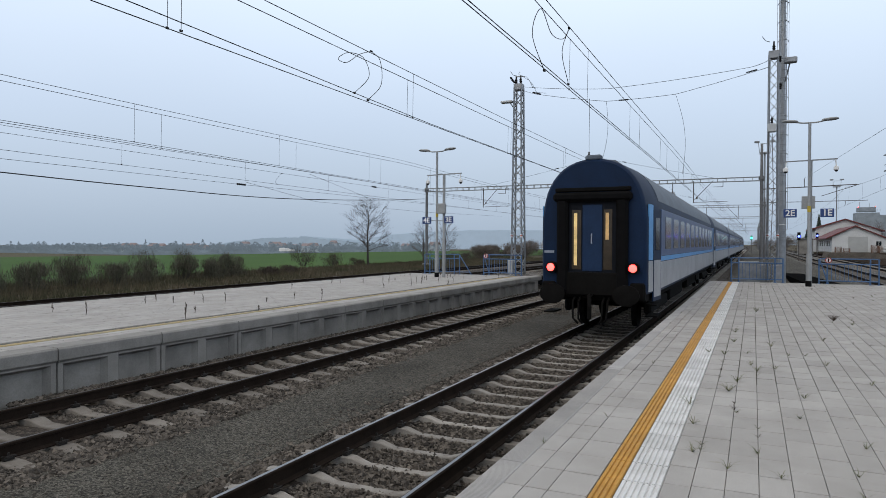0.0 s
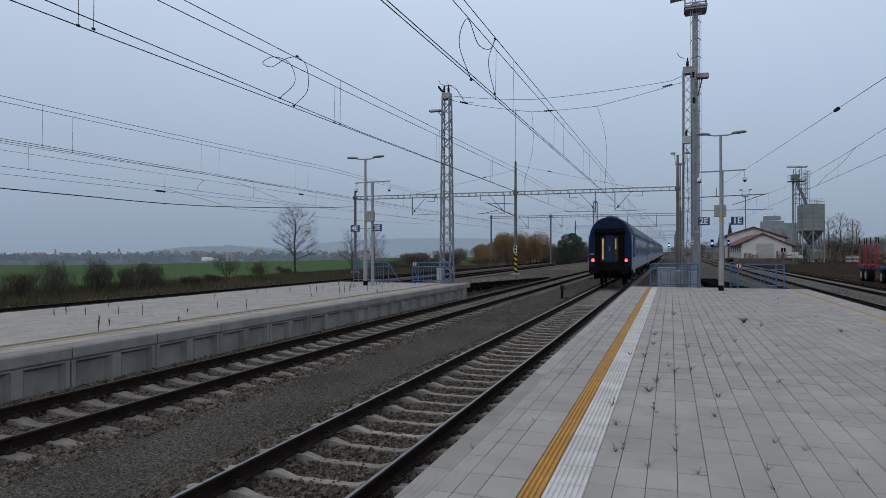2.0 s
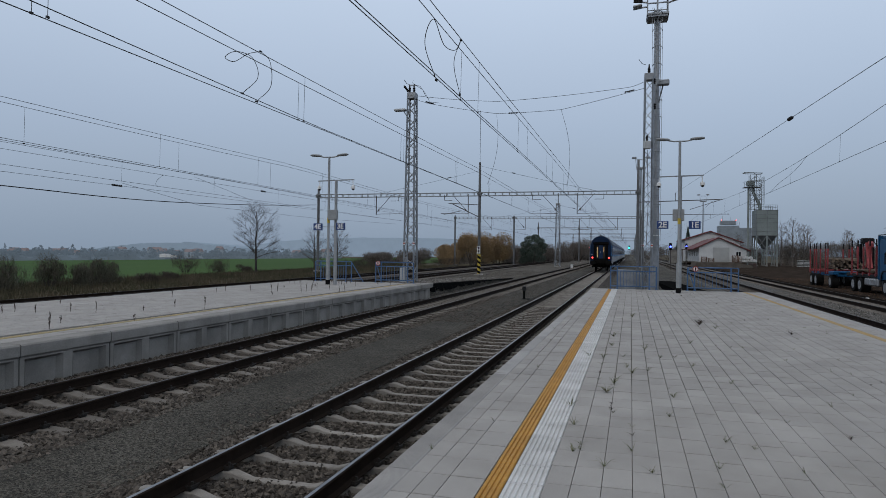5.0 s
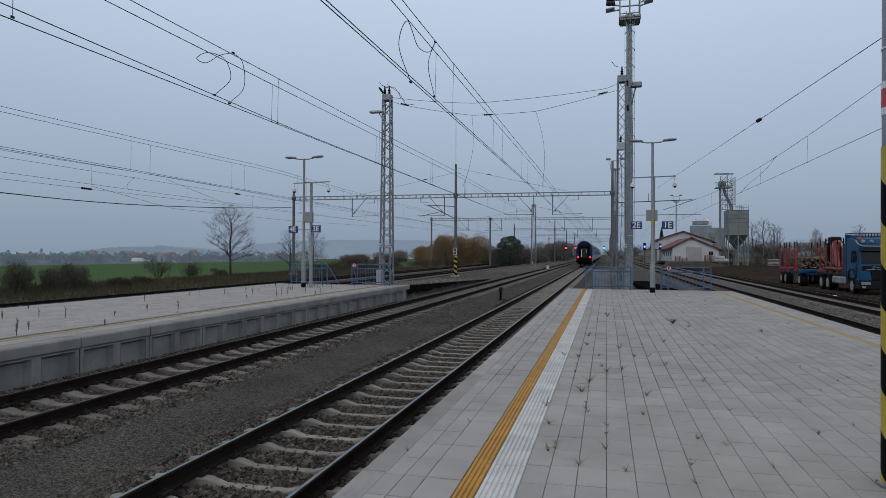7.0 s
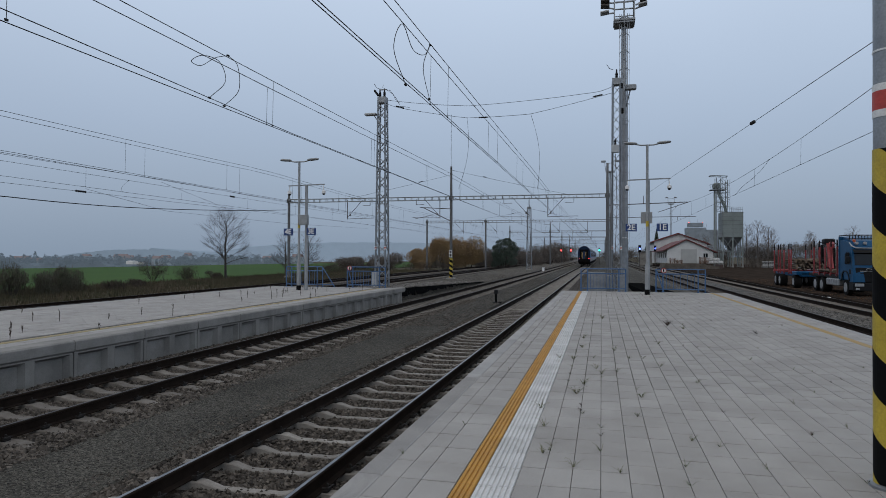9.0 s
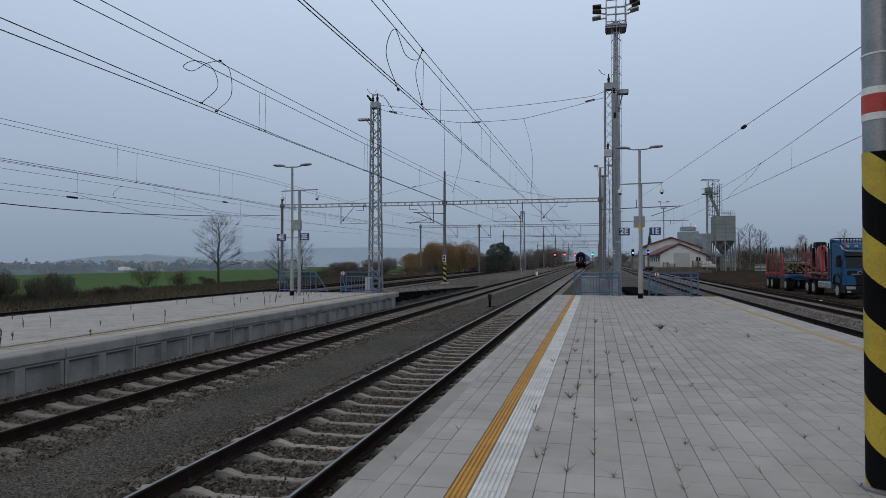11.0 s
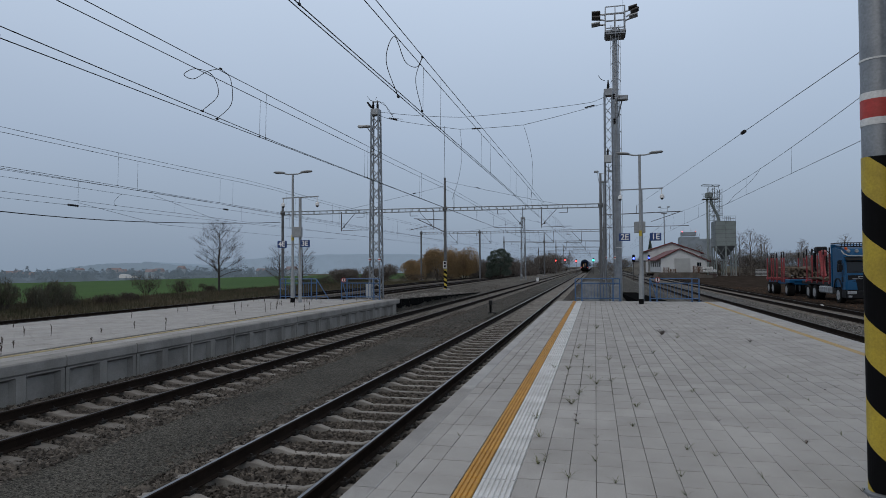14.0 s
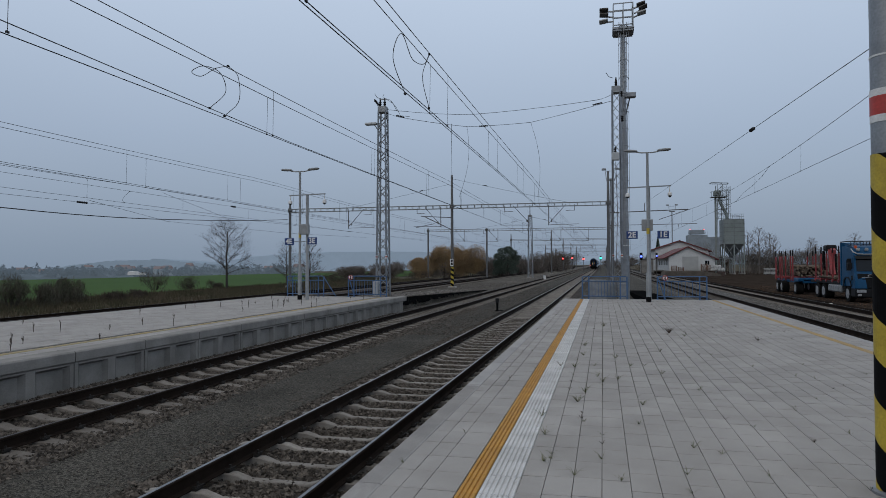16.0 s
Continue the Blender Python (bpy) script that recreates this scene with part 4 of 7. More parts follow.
# ---------------------------------------------------------------- the departing train
M.update(
    coach_blue=mat("coach_dark_blue", (0.005, 0.019, 0.054), 0.55, moving=True, scale=1.5, bscale=30, bump=0.03, var=0.15, spec=0.15),
    door_blue=mat("coach_door_blue", (0.0025, 0.0045, 0.009), 0.7, moving=True, scale=1.5, bscale=30, bump=0.03, spec=0.2),
    coach_side=mat("coach_side_blue", (0.06, 0.10, 0.21), 0.4, moving=True, scale=1.2, bscale=30, bump=0.03, var=0.12),
    coach_cyan=mat("coach_light_blue", (0.08, 0.30, 0.62), 0.4, moving=True, scale=1.5, bscale=30, bump=0.03, var=0.1),
    coach_grey=mat("coach_grey", (0.34, 0.35, 0.37), 0.45, moving=True, scale=1.2, bscale=30, bump=0.03, col2=(0.24, 0.245, 0.26)),
    coach_roof=mat("coach_roof_grey", (0.095, 0.12, 0.155), 0.6, moving=True, scale=1.0, bscale=20, bump=0.05),
    under=mat("underframe_grime", (0.009, 0.0085, 0.008), 0.9, moving=True, scale=3, bscale=30, spec=0.06),
    rubber=mat("gangway_rubber", (0.0055, 0.0055, 0.006), 0.8, moving=True, scale=5, bscale=40, spec=0.08),
    coach_glass=mat("dark_coach_glass", (0.014, 0.018, 0.026), 0.12, moving=True, bump=0, var=0.05),
    tail_red=mat("red_tail_lens", (1.0, 0.03, 0.028), 0.3, moving=True, bump=0, var=0.0, grain=0.0, emit=8.0),
    lit_window=mat("lit_vestibule_glass", (1.0, 0.72, 0.30), 0.3, moving=True, bump=0, var=0.25, emit=0.14),
    dim_window=mat("dim_vestibule_glass", (0.75, 0.47, 0.20), 0.3, moving=True, bump=0, var=0.2, emit=0.09),
    dark_window=mat("dark_vestibule_glass", (0.05, 0.034, 0.018), 0.2, moving=True, bump=0, var=0.2),
    leaf_blue=mat("coach_door_leaf_blue", (0.010, 0.032, 0.085), 0.55, moving=True, scale=1.5, bscale=30, bump=0.03, spec=0.2),
    lettering_grey=mat("coach_marking_grey", (0.30, 0.34, 0.42), 0.6, moving=True, bump=0),
)
LEN, PITCH = 26.1, 26.4


def half_width(y):
    """The body narrows towards both ends, where the doors are."""
    return 1.275 + 0.14 * min(1.0, max(0.0, min(y, LEN - y) / 1.6))


def whole(w, z0=1.05, z1=4.33, drop=0.0):
    """Outline of the coach body, sill to crown and down again, as points (x, z)."""
    h = [(w - 0.03, z0), (w, z0 + 0.12), (w, 2.85), (w - 0.02, 3.0)]
    for a in np.linspace(8, 90, 11):
        h.append(((w - 0.03) * math.cos(radians(a)) ** 0.86, 2.95 + (z1 - drop - 2.95) * math.sin(radians(a)) ** 0.98))
    return h + [(-x, z) for x, z in reversed(h[:-1])]


def skin(s, y0, y1, z0, z1, out=0.012, thick=0.03):
    """A flat panel that follows the body side from y0 to y1."""
    a, b = s * (half_width(y0) + out), s * (half_width(y1) + out)
    return Shape().prism([(a, y0), (b, y1), (b - s * thick, y1), (a - s * thick, y0)], 2, z0, z1)


def coach_base():
    c = thing("train_coach", "blue and grey passenger coach of a departing train", "train coach", group="coaches of the train")
    core = Shape()
    core.rings([[(x, y, z) for x, z in whole(half_width(y) - ins, 1.05, 4.33, ins)] for y, ins in ((0.0, 0.07), (0.05, 0.02), (0.16, 0.0), (1.6, 0.0), (LEN - 1.6, 0.0), (LEN - 0.16, 0.0), (LEN - 0.05, 0.02), (LEN, 0.07))])
    part("body", core, M["coach_blue"], c, "dark blue body shell", True)
    roof = Shape()
    top = [(x, z) for x, z in whole(1.42, 1.05, 4.336) if z > 3.22]
    low = [(x * 0.97, z - 0.05) for x, z in reversed(top)]
    roof.prism(top + low, 1, 1.5, LEN - 1.5)
    rf = part("roof", roof, M["coach_roof"], c, "grey ribbed roof", True)
    for y in (1.7, 9.5, 16.5, 22.8):
        part("roof_vent", Shape().box(-0.35, y - 0.5, 4.29, 0.35, y + 0.5, 4.42, 0.05), M["coach_roof"], rf)
    for s in (-1, 1):
        x = s * 1.42
        side = part("side_wall", Shape().box(min(x, x - s * 0.03), 1.55, 1.95, max(x, x - s * 0.03), LEN - 1.55, 3.14, 0.006), M["coach_side"], c, "blue window band")
        for k in range(11):
            y = 2.35 + k * 1.98
            wdw = part("window", Shape().box(min(s * 1.418, s * 1.426), y, 2.12, max(s * 1.418, s * 1.426), y + 1.35, 2.98, 0.003), M["coach_glass"], side)
        part("lower_panel", Shape().box(min(x, x - s * 0.03), 1.55, 1.12, max(x, x - s * 0.03), LEN - 1.55, 1.80, 0.006), M["coach_grey"], c, "grey lower side panel")
        part("stripe", Shape().box(min(x, x - s * 0.03), 1.55, 1.815, max(x, x - s * 0.03), LEN - 1.55, 1.94, 0.004), M["coach_cyan"], c)
        for y0 in (0.2, LEN - 0.62):
            part("corner_panel", skin(s, y0, y0 + 0.42, 1.86, 3.2), M["coach_cyan"], c, "light blue corner panel")
            part("corner_panel", skin(s, y0, y0 + 0.42, 1.10, 1.84), M["coach_grey"], c)
        for y0 in (0.66, LEN - 1.5):
            d = part("door", skin(s, y0, y0 + 0.84, 0.85, 3.08, 0.012), M["coach_blue"], c, "dark entrance door")
            part("door_window", skin(s, y0 + 0.2, y0 + 0.64, 2.1, 2.9, 0.018), M["coach_glass"], d)
            part("door_panel", skin(s, y0 + 0.06, y0 + 0.78, 0.95, 1.85, 0.018), M["coach_grey"], d)
            for k in range(2):
                part("step", Shape().box(min(s * 1.15, s * 1.42), y0 + 0.05, 0.45 + 0.28 * k, max(s * 1.15, s * 1.42), y0 + 0.8, 0.49 + 0.28 * k), M["under"], c)
    part("underframe", Shape().box(-1.25, 0.1, 0.86, 1.25, LEN - 0.1, 1.12, 0.02).box(-1.1, 6.5, 0.42, 1.1, 10.5, 0.9, 0.05).box(-1.1, 12.5, 0.45, 1.1, 16.5, 0.9, 0.05).box(-1.1, 17.2, 0.5, 1.1, 19.2, 0.9, 0.05), M["under"], c)
    for y in (3.55, LEN - 3.55):
        b = part("bogie", Shape().box(-1.15, y - 1.8, 0.42, -0.95, y + 1.8, 0.75, 0.05).box(0.95, y - 1.8, 0.42, 1.15, y + 1.8, 0.75, 0.05).box(-1.0, y - 0.3, 0.45, 1.0, y + 0.3, 0.85, 0.05), M["under"], c)
        for dy in (-1.25, 1.25):
            for s in (-1, 1):
                out = [(dy + y + 0.46 * math.cos(a), 0.47 + 0.46 * math.sin(a)) for a in np.linspace(0, 2 * math.pi, 21)[:-1]]
                part("wheel", Shape().prism(out, 0, s * 0.69 - 0.065, s * 0.69 + 0.065), M["under"], b)
    # end wall: gangway, door, buffers
    for y, d in ((0.0, -1), (LEN, 1)):
        def slab(x0, x1, dy0, dy1, z0, z1, cc=0.01):
            a, b = y + d * dy0, y + d * dy1
            return Shape().box(x0, min(a, b), z0, x1, max(a, b), z1, cc)
        gw = part("gangway", slab(-0.86, -0.58, -0.05, 0.16, 1.05, 3.34, 0.06), M["rubber"], c, "black rubber gangway roll")
        part("gangway_roll", slab(0.58, 0.86, -0.05, 0.16, 1.05, 3.34, 0.06), M["rubber"], gw)
        part("gangway_top", slab(-0.95, 0.95, -0.05, 0.18, 3.28, 3.5, 0.06), M["rubber"], gw)
        part("hood", slab(-0.92, 0.92, -0.05, 0.06, 3.52, 3.62, 0.02), M["under"], gw)
        part("roof_clamp", slab(-0.2, 0.2, -0.25, -0.02, 4.28, 4.42, 0.04), M["coach_roof"], c)
        part("bridge_plate", slab(-0.62, 0.62, -0.05, 0.12, 1.0, 1.55, 0.02), M["under"], gw, "dark folded bridge plate")
        dr = part("end_door", slab(-0.60, 0.60, -0.10, 0.015, 1.5, 3.3, 0.01), M["door_blue"], c, "dark blue end door")
        part("door_handle", slab(-0.03, 0.0, 0.015, 0.04, 2.25, 2.5, 0.004), M["lettering_grey"], dr)
        for x0, x1, m in ((-0.50, -0.27, "lit_window"), (0.27, 0.48, "dim_window")):
            pane = part("door_window", slab(x0, x1, 0.013, 0.022, 1.62, 3.08, 0.004), M["dark_window"], dr, "narrow window lit from inside")
            part("lit_strip", slab(x0 + 0.05, x0 + 0.13, 0.022, 0.026, 1.72 if x0 < 0 else 2.35, 3.0, 0.001), M[m], pane)
        part("door_leaf", slab(-0.24, 0.24, 0.013, 0.03, 1.58, 3.2, 0.01), M["leaf_blue"], dr, "blue door leaf")
        part("end_beam", slab(-1.22, 1.22, -0.2, 0.03, 0.92, 1.2, 0.04), M["under"], c)
        for s in (-1, 1):
            x = s * 0.875
            bf = part("buffer", Shape().rings([[(x + r * 1.25 * math.cos(a), y + d * q, 1.04 + r * math.sin(a)) for a in np.linspace(0, 2 * math.pi, 15)[:-1]] for r, q in ((0.11, 0.0), (0.11, 0.38), (0.25, 0.4), (0.25, 0.45), (0.2, 0.47))]), M["under"], c, "round buffer", True)
            part("corner_skirt", slab(min(s * 0.9, s * 1.25), max(s * 0.9, s * 1.25), -0.3, 0.06, 0.88, 1.32, 0.04), M["under"], c)
        part("coupling", Shape().tube([(0, y, 1.02), (0, y + d * 0.3, 1.0), (0.02, y + d * 0.36, 0.75), (0, y + d * 0.3, 0.45)], 0.05, 7), M["under"], c)
        for k, s in enumerate((-0.42, 0.42, -0.28, 0.3)):
            part("brake_hose", Shape().tube([(s, y, 0.95), (s, y + d * 0.22, 0.85), (s * 0.95, y + d * 0.28, 0.45), (s * 0.7, y + d * 0.2, 0.32)], 0.025, 6), M["under"], c)
        part("marking", slab(-1.2, -0.95, -0.05, 0.008, 2.02, 2.08, 0.002), M["lettering_grey"], c)
    return c


coach = coach_base()
coaches = [coach]
for k in range(1, 6):
    coaches.append(copy_thing(coach, pose(0, 0, 0)))
tagged(coach, "last passenger coach with red tail lamps and lit end door")
for s in (-1, 1):
    lamp = part("tail_lamp", Shape().rings([[(s * 0.99 + r * math.cos(a), -yy, 1.67 + r * math.sin(a)) for a in np.linspace(0, 2 * math.pi, 17)[:-1]] for r, yy in ((0.14, -0.06), (0.14, 0.17), (0.12, 0.175))]), M["under"], coach, "round tail lamp")
    part("lens", Shape().rings([[(s * 0.99 + r * math.cos(a), -yy, 1.67 + r * math.sin(a)) for a in np.linspace(0, 2 * math.pi, 17)[:-1]] for r, yy in ((0.095, 0.17), (0.095, 0.184), (0.05, 0.20))]), M["tail_red"], lamp, "glowing red lens", True)

# ---------------------------------------------------------------- timber truck in the yard
M.update(
    truck_blue=mat("truck_blue_paint", (0.006, 0.078, 0.185), 0.45, scale=2, bscale=40, bump=0.03, var=0.12, spec=0.25),
    truck_dark=mat("truck_dark_plastic", (0.010, 0.0105, 0.012), 0.6, scale=4, bscale=40, bump=0.05, spec=0.2),
    glass=mat("vehicle_glass", (0.008, 0.011, 0.014), 0.12, bump=0, var=0.05, spec=0.3),
    tyre=mat("tyre_rubber", (0.010, 0.0098, 0.0095), 0.9, scale=8, bscale=50, spec=0.15),
    rim=mat("steel_rim", (0.40, 0.40, 0.405), 0.55, metal=0.5, scale=8, bump=0.05),
    stake_red=mat("red_stake_paint", (0.32, 0.05, 0.055), 0.6, scale=3, bscale=40, col2=(0.15, 0.04, 0.04), bump=0.05, spec=0.3),
    log=mat("log_bark", (0.14, 0.10, 0.07), 0.9, scale=6, bscale=40, island=0.3),
    log_end=mat("sawn_log_end", (0.20, 0.15, 0.105), 0.85, scale=10, bscale=60, piece=0.2),
    alu=mat("aluminium_tank", (0.45, 0.46, 0.47), 0.4, metal=0.7, scale=5, bump=0.05),
    orange=mat("beacon_orange", (0.6, 0.10, 0.02), 0.4, bump=0),
)


def wheel_on(parent, x, y, r, w, z=0.0):
    out = lambda rr: [(y + rr * math.cos(a), z + r + rr * math.sin(a)) for a in np.linspace(0, 2 * math.pi, 25)[:-1]]
    sh = Shape()
    sh.rings([[(xx, u, v) for u, v in out(rr)] for xx, rr in ((x, r * 0.62), (x, r * 0.93), (x + 0.03, r), (x + w - 0.03, r), (x + w, r * 0.93), (x + w, r * 0.62))])
    wh = part("wheel", sh, M["tyre"], parent, "black tyre on steel rim", True)
    part("rim", Shape().rings([[(xx, u, v) for u, v in out(rr)] for xx, rr in ((x - 0.01, r * 0.6), (x - 0.012, r * 0.52), (x + 0.06, r * 0.42), (x + 0.05, r * 0.18), (x - 0.03, r * 0.16))]), M["rim"], wh, smooth=True)
    return wh


def stakes(parent, ys, x, z0, top):
    for y in ys:
        st = part("stake", Shape().bar((x, y, z0), (x, y, top - 0.45), 0.085, 0.075), M["stake_red"], parent, "red steel stake")
        part("stake_tip", Shape().bar((x, y, top - 0.45), (x, y, top), 0.07, 0.06), M["truck_dark"], st)


def logs(name, x0, x1, y0, y1, z0, rows, label):
    k = 0
    for j in range(rows):
        n = random.randint(8, 12)
        for i in range(n):
            r = random.uniform(0.05, 0.11)
            x = x0 + (x1 - x0) * (i + 0.5) / n + random.uniform(-0.06, 0.06)
            z = z0 + 0.1 + j * 0.165 + random.uniform(-0.04, 0.04)
            a, b = y0 + random.uniform(0, 0.5), y1 - random.uniform(0, 0.5)
            lg = part(name, Shape().tube([(x, a, z), (x + random.uniform(-0.05, 0.05), (a + b) / 2, z + 0.03), (x + random.uniform(-0.05, 0.05), b, z)], r, 9, r * 0.85), M["log"], None, "", True)
            tagged(lg, label, "log", "logs on the timber truck")
            part("cut_end", Shape().lathe([(r * 0.9, 0), (r * 0.88, 0.01)], 9), M["log_end"], lg).matrix_basis = pose(x, a, z, 90, 0, 0)


def timber_truck():
    x0, g = 14.45, -0.66
    t = thing("timber_truck", "blue timber truck with red stakes parked on bare soil", "truck", (x0, 43.3, g))
    W = 2.5
    # cab: stepped front outline swept across the width
    prof = [(0.0, 0.88), (0.0, 1.35), (0.10, 1.75), (0.22, 2.65), (0.42, 3.02), (0.75, 3.22), (1.9, 3.40), (2.15, 3.38), (2.15, 0.95), (1.75, 0.95), (1.68, 1.18), (1.45, 1.36), (1.05, 1.36), (0.82, 1.18), (0.74, 0.88)]
    cab = part("cab", Shape().prism(prof, 0, 0.0, W), M["truck_blue"], t, "blue sleeper cab")
    part("step_panel", Shape().box(0.0, 0.05, 0.36, W, 0.72, 0.87, 0.03), M["truck_dark"], cab, "dark entry step panel")
    part("windscreen", Shape().prism([(0.085, 1.86), (0.20, 2.58), (0.26, 2.58), (0.145, 1.86)], 0, 0.12, W - 0.12), M["glass"], cab)
    part("grille", Shape().box(0.12, -0.03, 0.85, W - 0.12, 0.02, 1.72, 0.02), M["truck_dark"], cab, "black grille")
    for k in range(5):
        part("grille_bar", Shape().box(0.35, -0.045, 0.93 + k * 0.14, W - 0.35, -0.03, 0.97 + k * 0.14), M["alu" if k == 4 else "truck_dark"], cab)
    bp = part("bumper", Shape().box(-0.02, -0.1, 0.32, W + 0.02, 0.12, 0.82, 0.06), M["truck_dark"], cab, "dark bumper")
    for x in (0.05, W - 0.55):
        part("headlight", Shape().box(x, -0.115, 0.60, x + 0.5, -0.05, 0.78, 0.02), M["alu"], bp)
    for x0, x1, d in ((0.0, 0.62, 1), (W, W - 0.62, -1)):
        sh = Shape()
        rows = []
        for z, f in ((0.86, 0.0), (1.1, 0.02), (1.45, 0.05), (1.7, 0.12), (1.86, 0.2)):
            rows.append([(x0 - d * 0.012, 0.55, z), (x0 - d * 0.012, 0.02 + f, z), (x0 + d * 0.10, -0.075 + f, z), (x0 + d * (0.60 - f * 1.6), -0.085 + f, z), (x0 + d * (0.60 - f * 1.6), 0.1 + f, z), (x0 + d * 0.2, 0.55, z)])
        sh.rings(rows)
        part("corner_panel", sh, M["truck_blue"], cab, "rounded blue corner panel", True)
        part("fog_lamp", Shape().box(min(x0 + d * 0.1, x0 + d * 0.3), -0.125, 0.40, max(x0 + d * 0.1, x0 + d * 0.3), -0.09, 0.52, 0.015), M["alu"], bp)
    part("chrome_trim", Shape().tube([(0.66, -0.05, 1.62), (0.72, -0.06, 1.52), (1.05, -0.06, 1.50), (1.1, -0.05, 1.60), (0.75, -0.05, 1.66), (0.66, -0.05, 1.62)], 0.022, 6), M["alu"], cab, "chrome grille trim")
    part("dashboard_card", Shape().box(0.55, 0.19, 1.98, 0.75, 0.20, 2.08), M["white_paint"], cab)
    for z in (2.52, 2.56):
        part("wiper", Shape().bar((0.5, 0.1, z - 0.62), (1.2, 0.105, z - 0.66), 0.02), M["truck_dark"], cab)
    part("roof_fairing", Shape().prism([(0.45, 3.05), (0.7, 3.3), (1.4, 3.5), (2.1, 3.56), (2.1, 3.3), (0.6, 3.0)], 0, 0.15, W - 0.15), M["truck_blue"], cab, "blue roof fairing")
    part("visor", Shape().prism([(0.08, 2.66), (-0.06, 2.60), (0.12, 2.74), (0.3, 2.80)], 0, 0.05, W - 0.05), M["truck_dark"], cab)
    for x in (0.3, 0.75, W - 0.95, W - 0.5):
        part("roof_lamp", Shape().rings([[(x + r * math.cos(a), 0.42 - q, 3.16 + r * math.sin(a)) for a in np.linspace(0, 6.283, 13)[:-1]] for r, q in ((0.10, 0.0), (0.10, 0.1), (0.07, 0.13))]), M["rim"], cab, "round spot lamp")
    part("light_bar", Shape().tube([(-0.02, 0.55, 3.2), (0.05, 0.4, 3.0), (0.25, 0.26, 2.88), (0.6, 0.2, 2.86), (W - 0.6, 0.2, 2.86), (W - 0.25, 0.26, 2.88), (W - 0.05, 0.4, 3.0), (W + 0.02, 0.55, 3.2)], 0.04, 6), M["alu"], cab)
    part("beacon", Shape().lathe([(0.09, 0), (0.09, 0.16), (0.04, 0.2)], 10, (0.28, 0.7, 3.2)), M["orange"], cab)
    dr = part("door", Shape().box(-0.012, 0.42, 0.98, 0.0, 1.5, 2.72, 0.004), M["truck_blue"], cab)
    part("side_window", Shape().box(-0.02, 0.55, 1.9, -0.012, 1.35, 2.55, 0.003), M["glass"], dr)
    part("air_intake", Shape().box(-0.02, 0.32, 1.32, -0.005, 0.62, 1.6, 0.003), M["truck_dark"], dr)
    part("fender", Shape().prism([(0.5, 0.95), (0.72, 1.35), (1.0, 1.52), (1.5, 1.52), (1.78, 1.35), (1.9, 0.9), (1.82, 0.9), (1.7, 1.28), (1.45, 1.44), (1.05, 1.44), (0.8, 1.28), (0.58, 0.9)], 0, -0.05, 0.35), M["truck_dark"], cab)
    for y in (0.28, 0.36):
        part("mirror", Shape().box(-0.28, y - 0.05 if y < 0.3 else y, 2.0 if y < 0.3 else 2.4, -0.06, y + 0.1, 2.36 if y < 0.3 else 2.62, 0.03), M["truck_dark"], cab)
    hb = part("headboard", Shape().box(0.0, 2.35, 0.95, W, 2.5, 3.62, 0.02), M["truck_blue"], t, "blue headboard behind the cab")
    part("rack", Shape().bar((0.02, 0.9, 3.66), (0.02, 2.4, 3.66), 0.06).bar((W, 0.9, 3.66), (W, 2.4, 3.66), 0.06).bar((0, 0.9, 3.66), (W, 0.9, 3.66), 0.06).bar((0, 0.9, 3.44), (W, 0.9, 3.44), 0.05), M["truck_dark"], hb, "dark roof rack")
    for k in range(15):
        part("rack_bar", Shape().bar((0.1 + k * 0.165, 0.9, 3.4), (0.1 + k * 0.165, 0.9, 3.66), 0.035), M["truck_dark"], hb)
    part("chassis", Shape().box(0.75, 0.7, 0.6, 1.75, 8.6, 0.95, 0.03), M["truck_dark"], t)
    part("bed", Shape().box(0.05, 2.55, 1.0, W - 0.05, 8.7, 1.22, 0.03), M["truck_dark"], t)
    for k in range(6):
        part("tank", Shape().box(0.02, 2.6 + k * 0.4, 0.5, 0.5, 2.97 + k * 0.4, 0.98, 0.08), M["alu"], t, "ribbed aluminium side tank")
    for y in (1.25, 5.75, 7.1):
        for x in ((0.0, W - 0.3) if y < 2 else (0.0, W - 0.55)):
            wheel_on(t, x, y, 0.5, 0.3 if y < 2 else 0.55)
    stakes(t, (2.95, 4.1, 5.3, 6.4, 7.6), 0.08, 1.1, 3.45)
    stakes(t, (3.2, 5.0, 6.8), W - 0.08, 1.1, 3.45)
    for y in (2.95, 4.1, 5.3, 6.4, 7.6):
        part("bolster", Shape().box(0.0, y - 0.1, 1.12, W, y + 0.1, 1.3, 0.02), M["stake_red"], t)
    # folded loading crane
    cr = part("crane", Shape().bar((1.25, 7.9, 1.1), (1.25, 7.9, 3.0), 0.4, 0.35), M["truck_dark"], t, "folded red loading crane")
    part("boom", Shape().bar((1.05, 7.8, 3.3), (0.45, 5.2, 1.5), 0.28, 0.26).bar((1.3, 8.0, 3.5), (1.0, 7.4, 1.6), 0.3, 0.28).bar((1.25, 7.9, 3.3), (0.85, 6.4, 3.1), 0.3, 0.26), M["stake_red"], cr, "red crane boom")
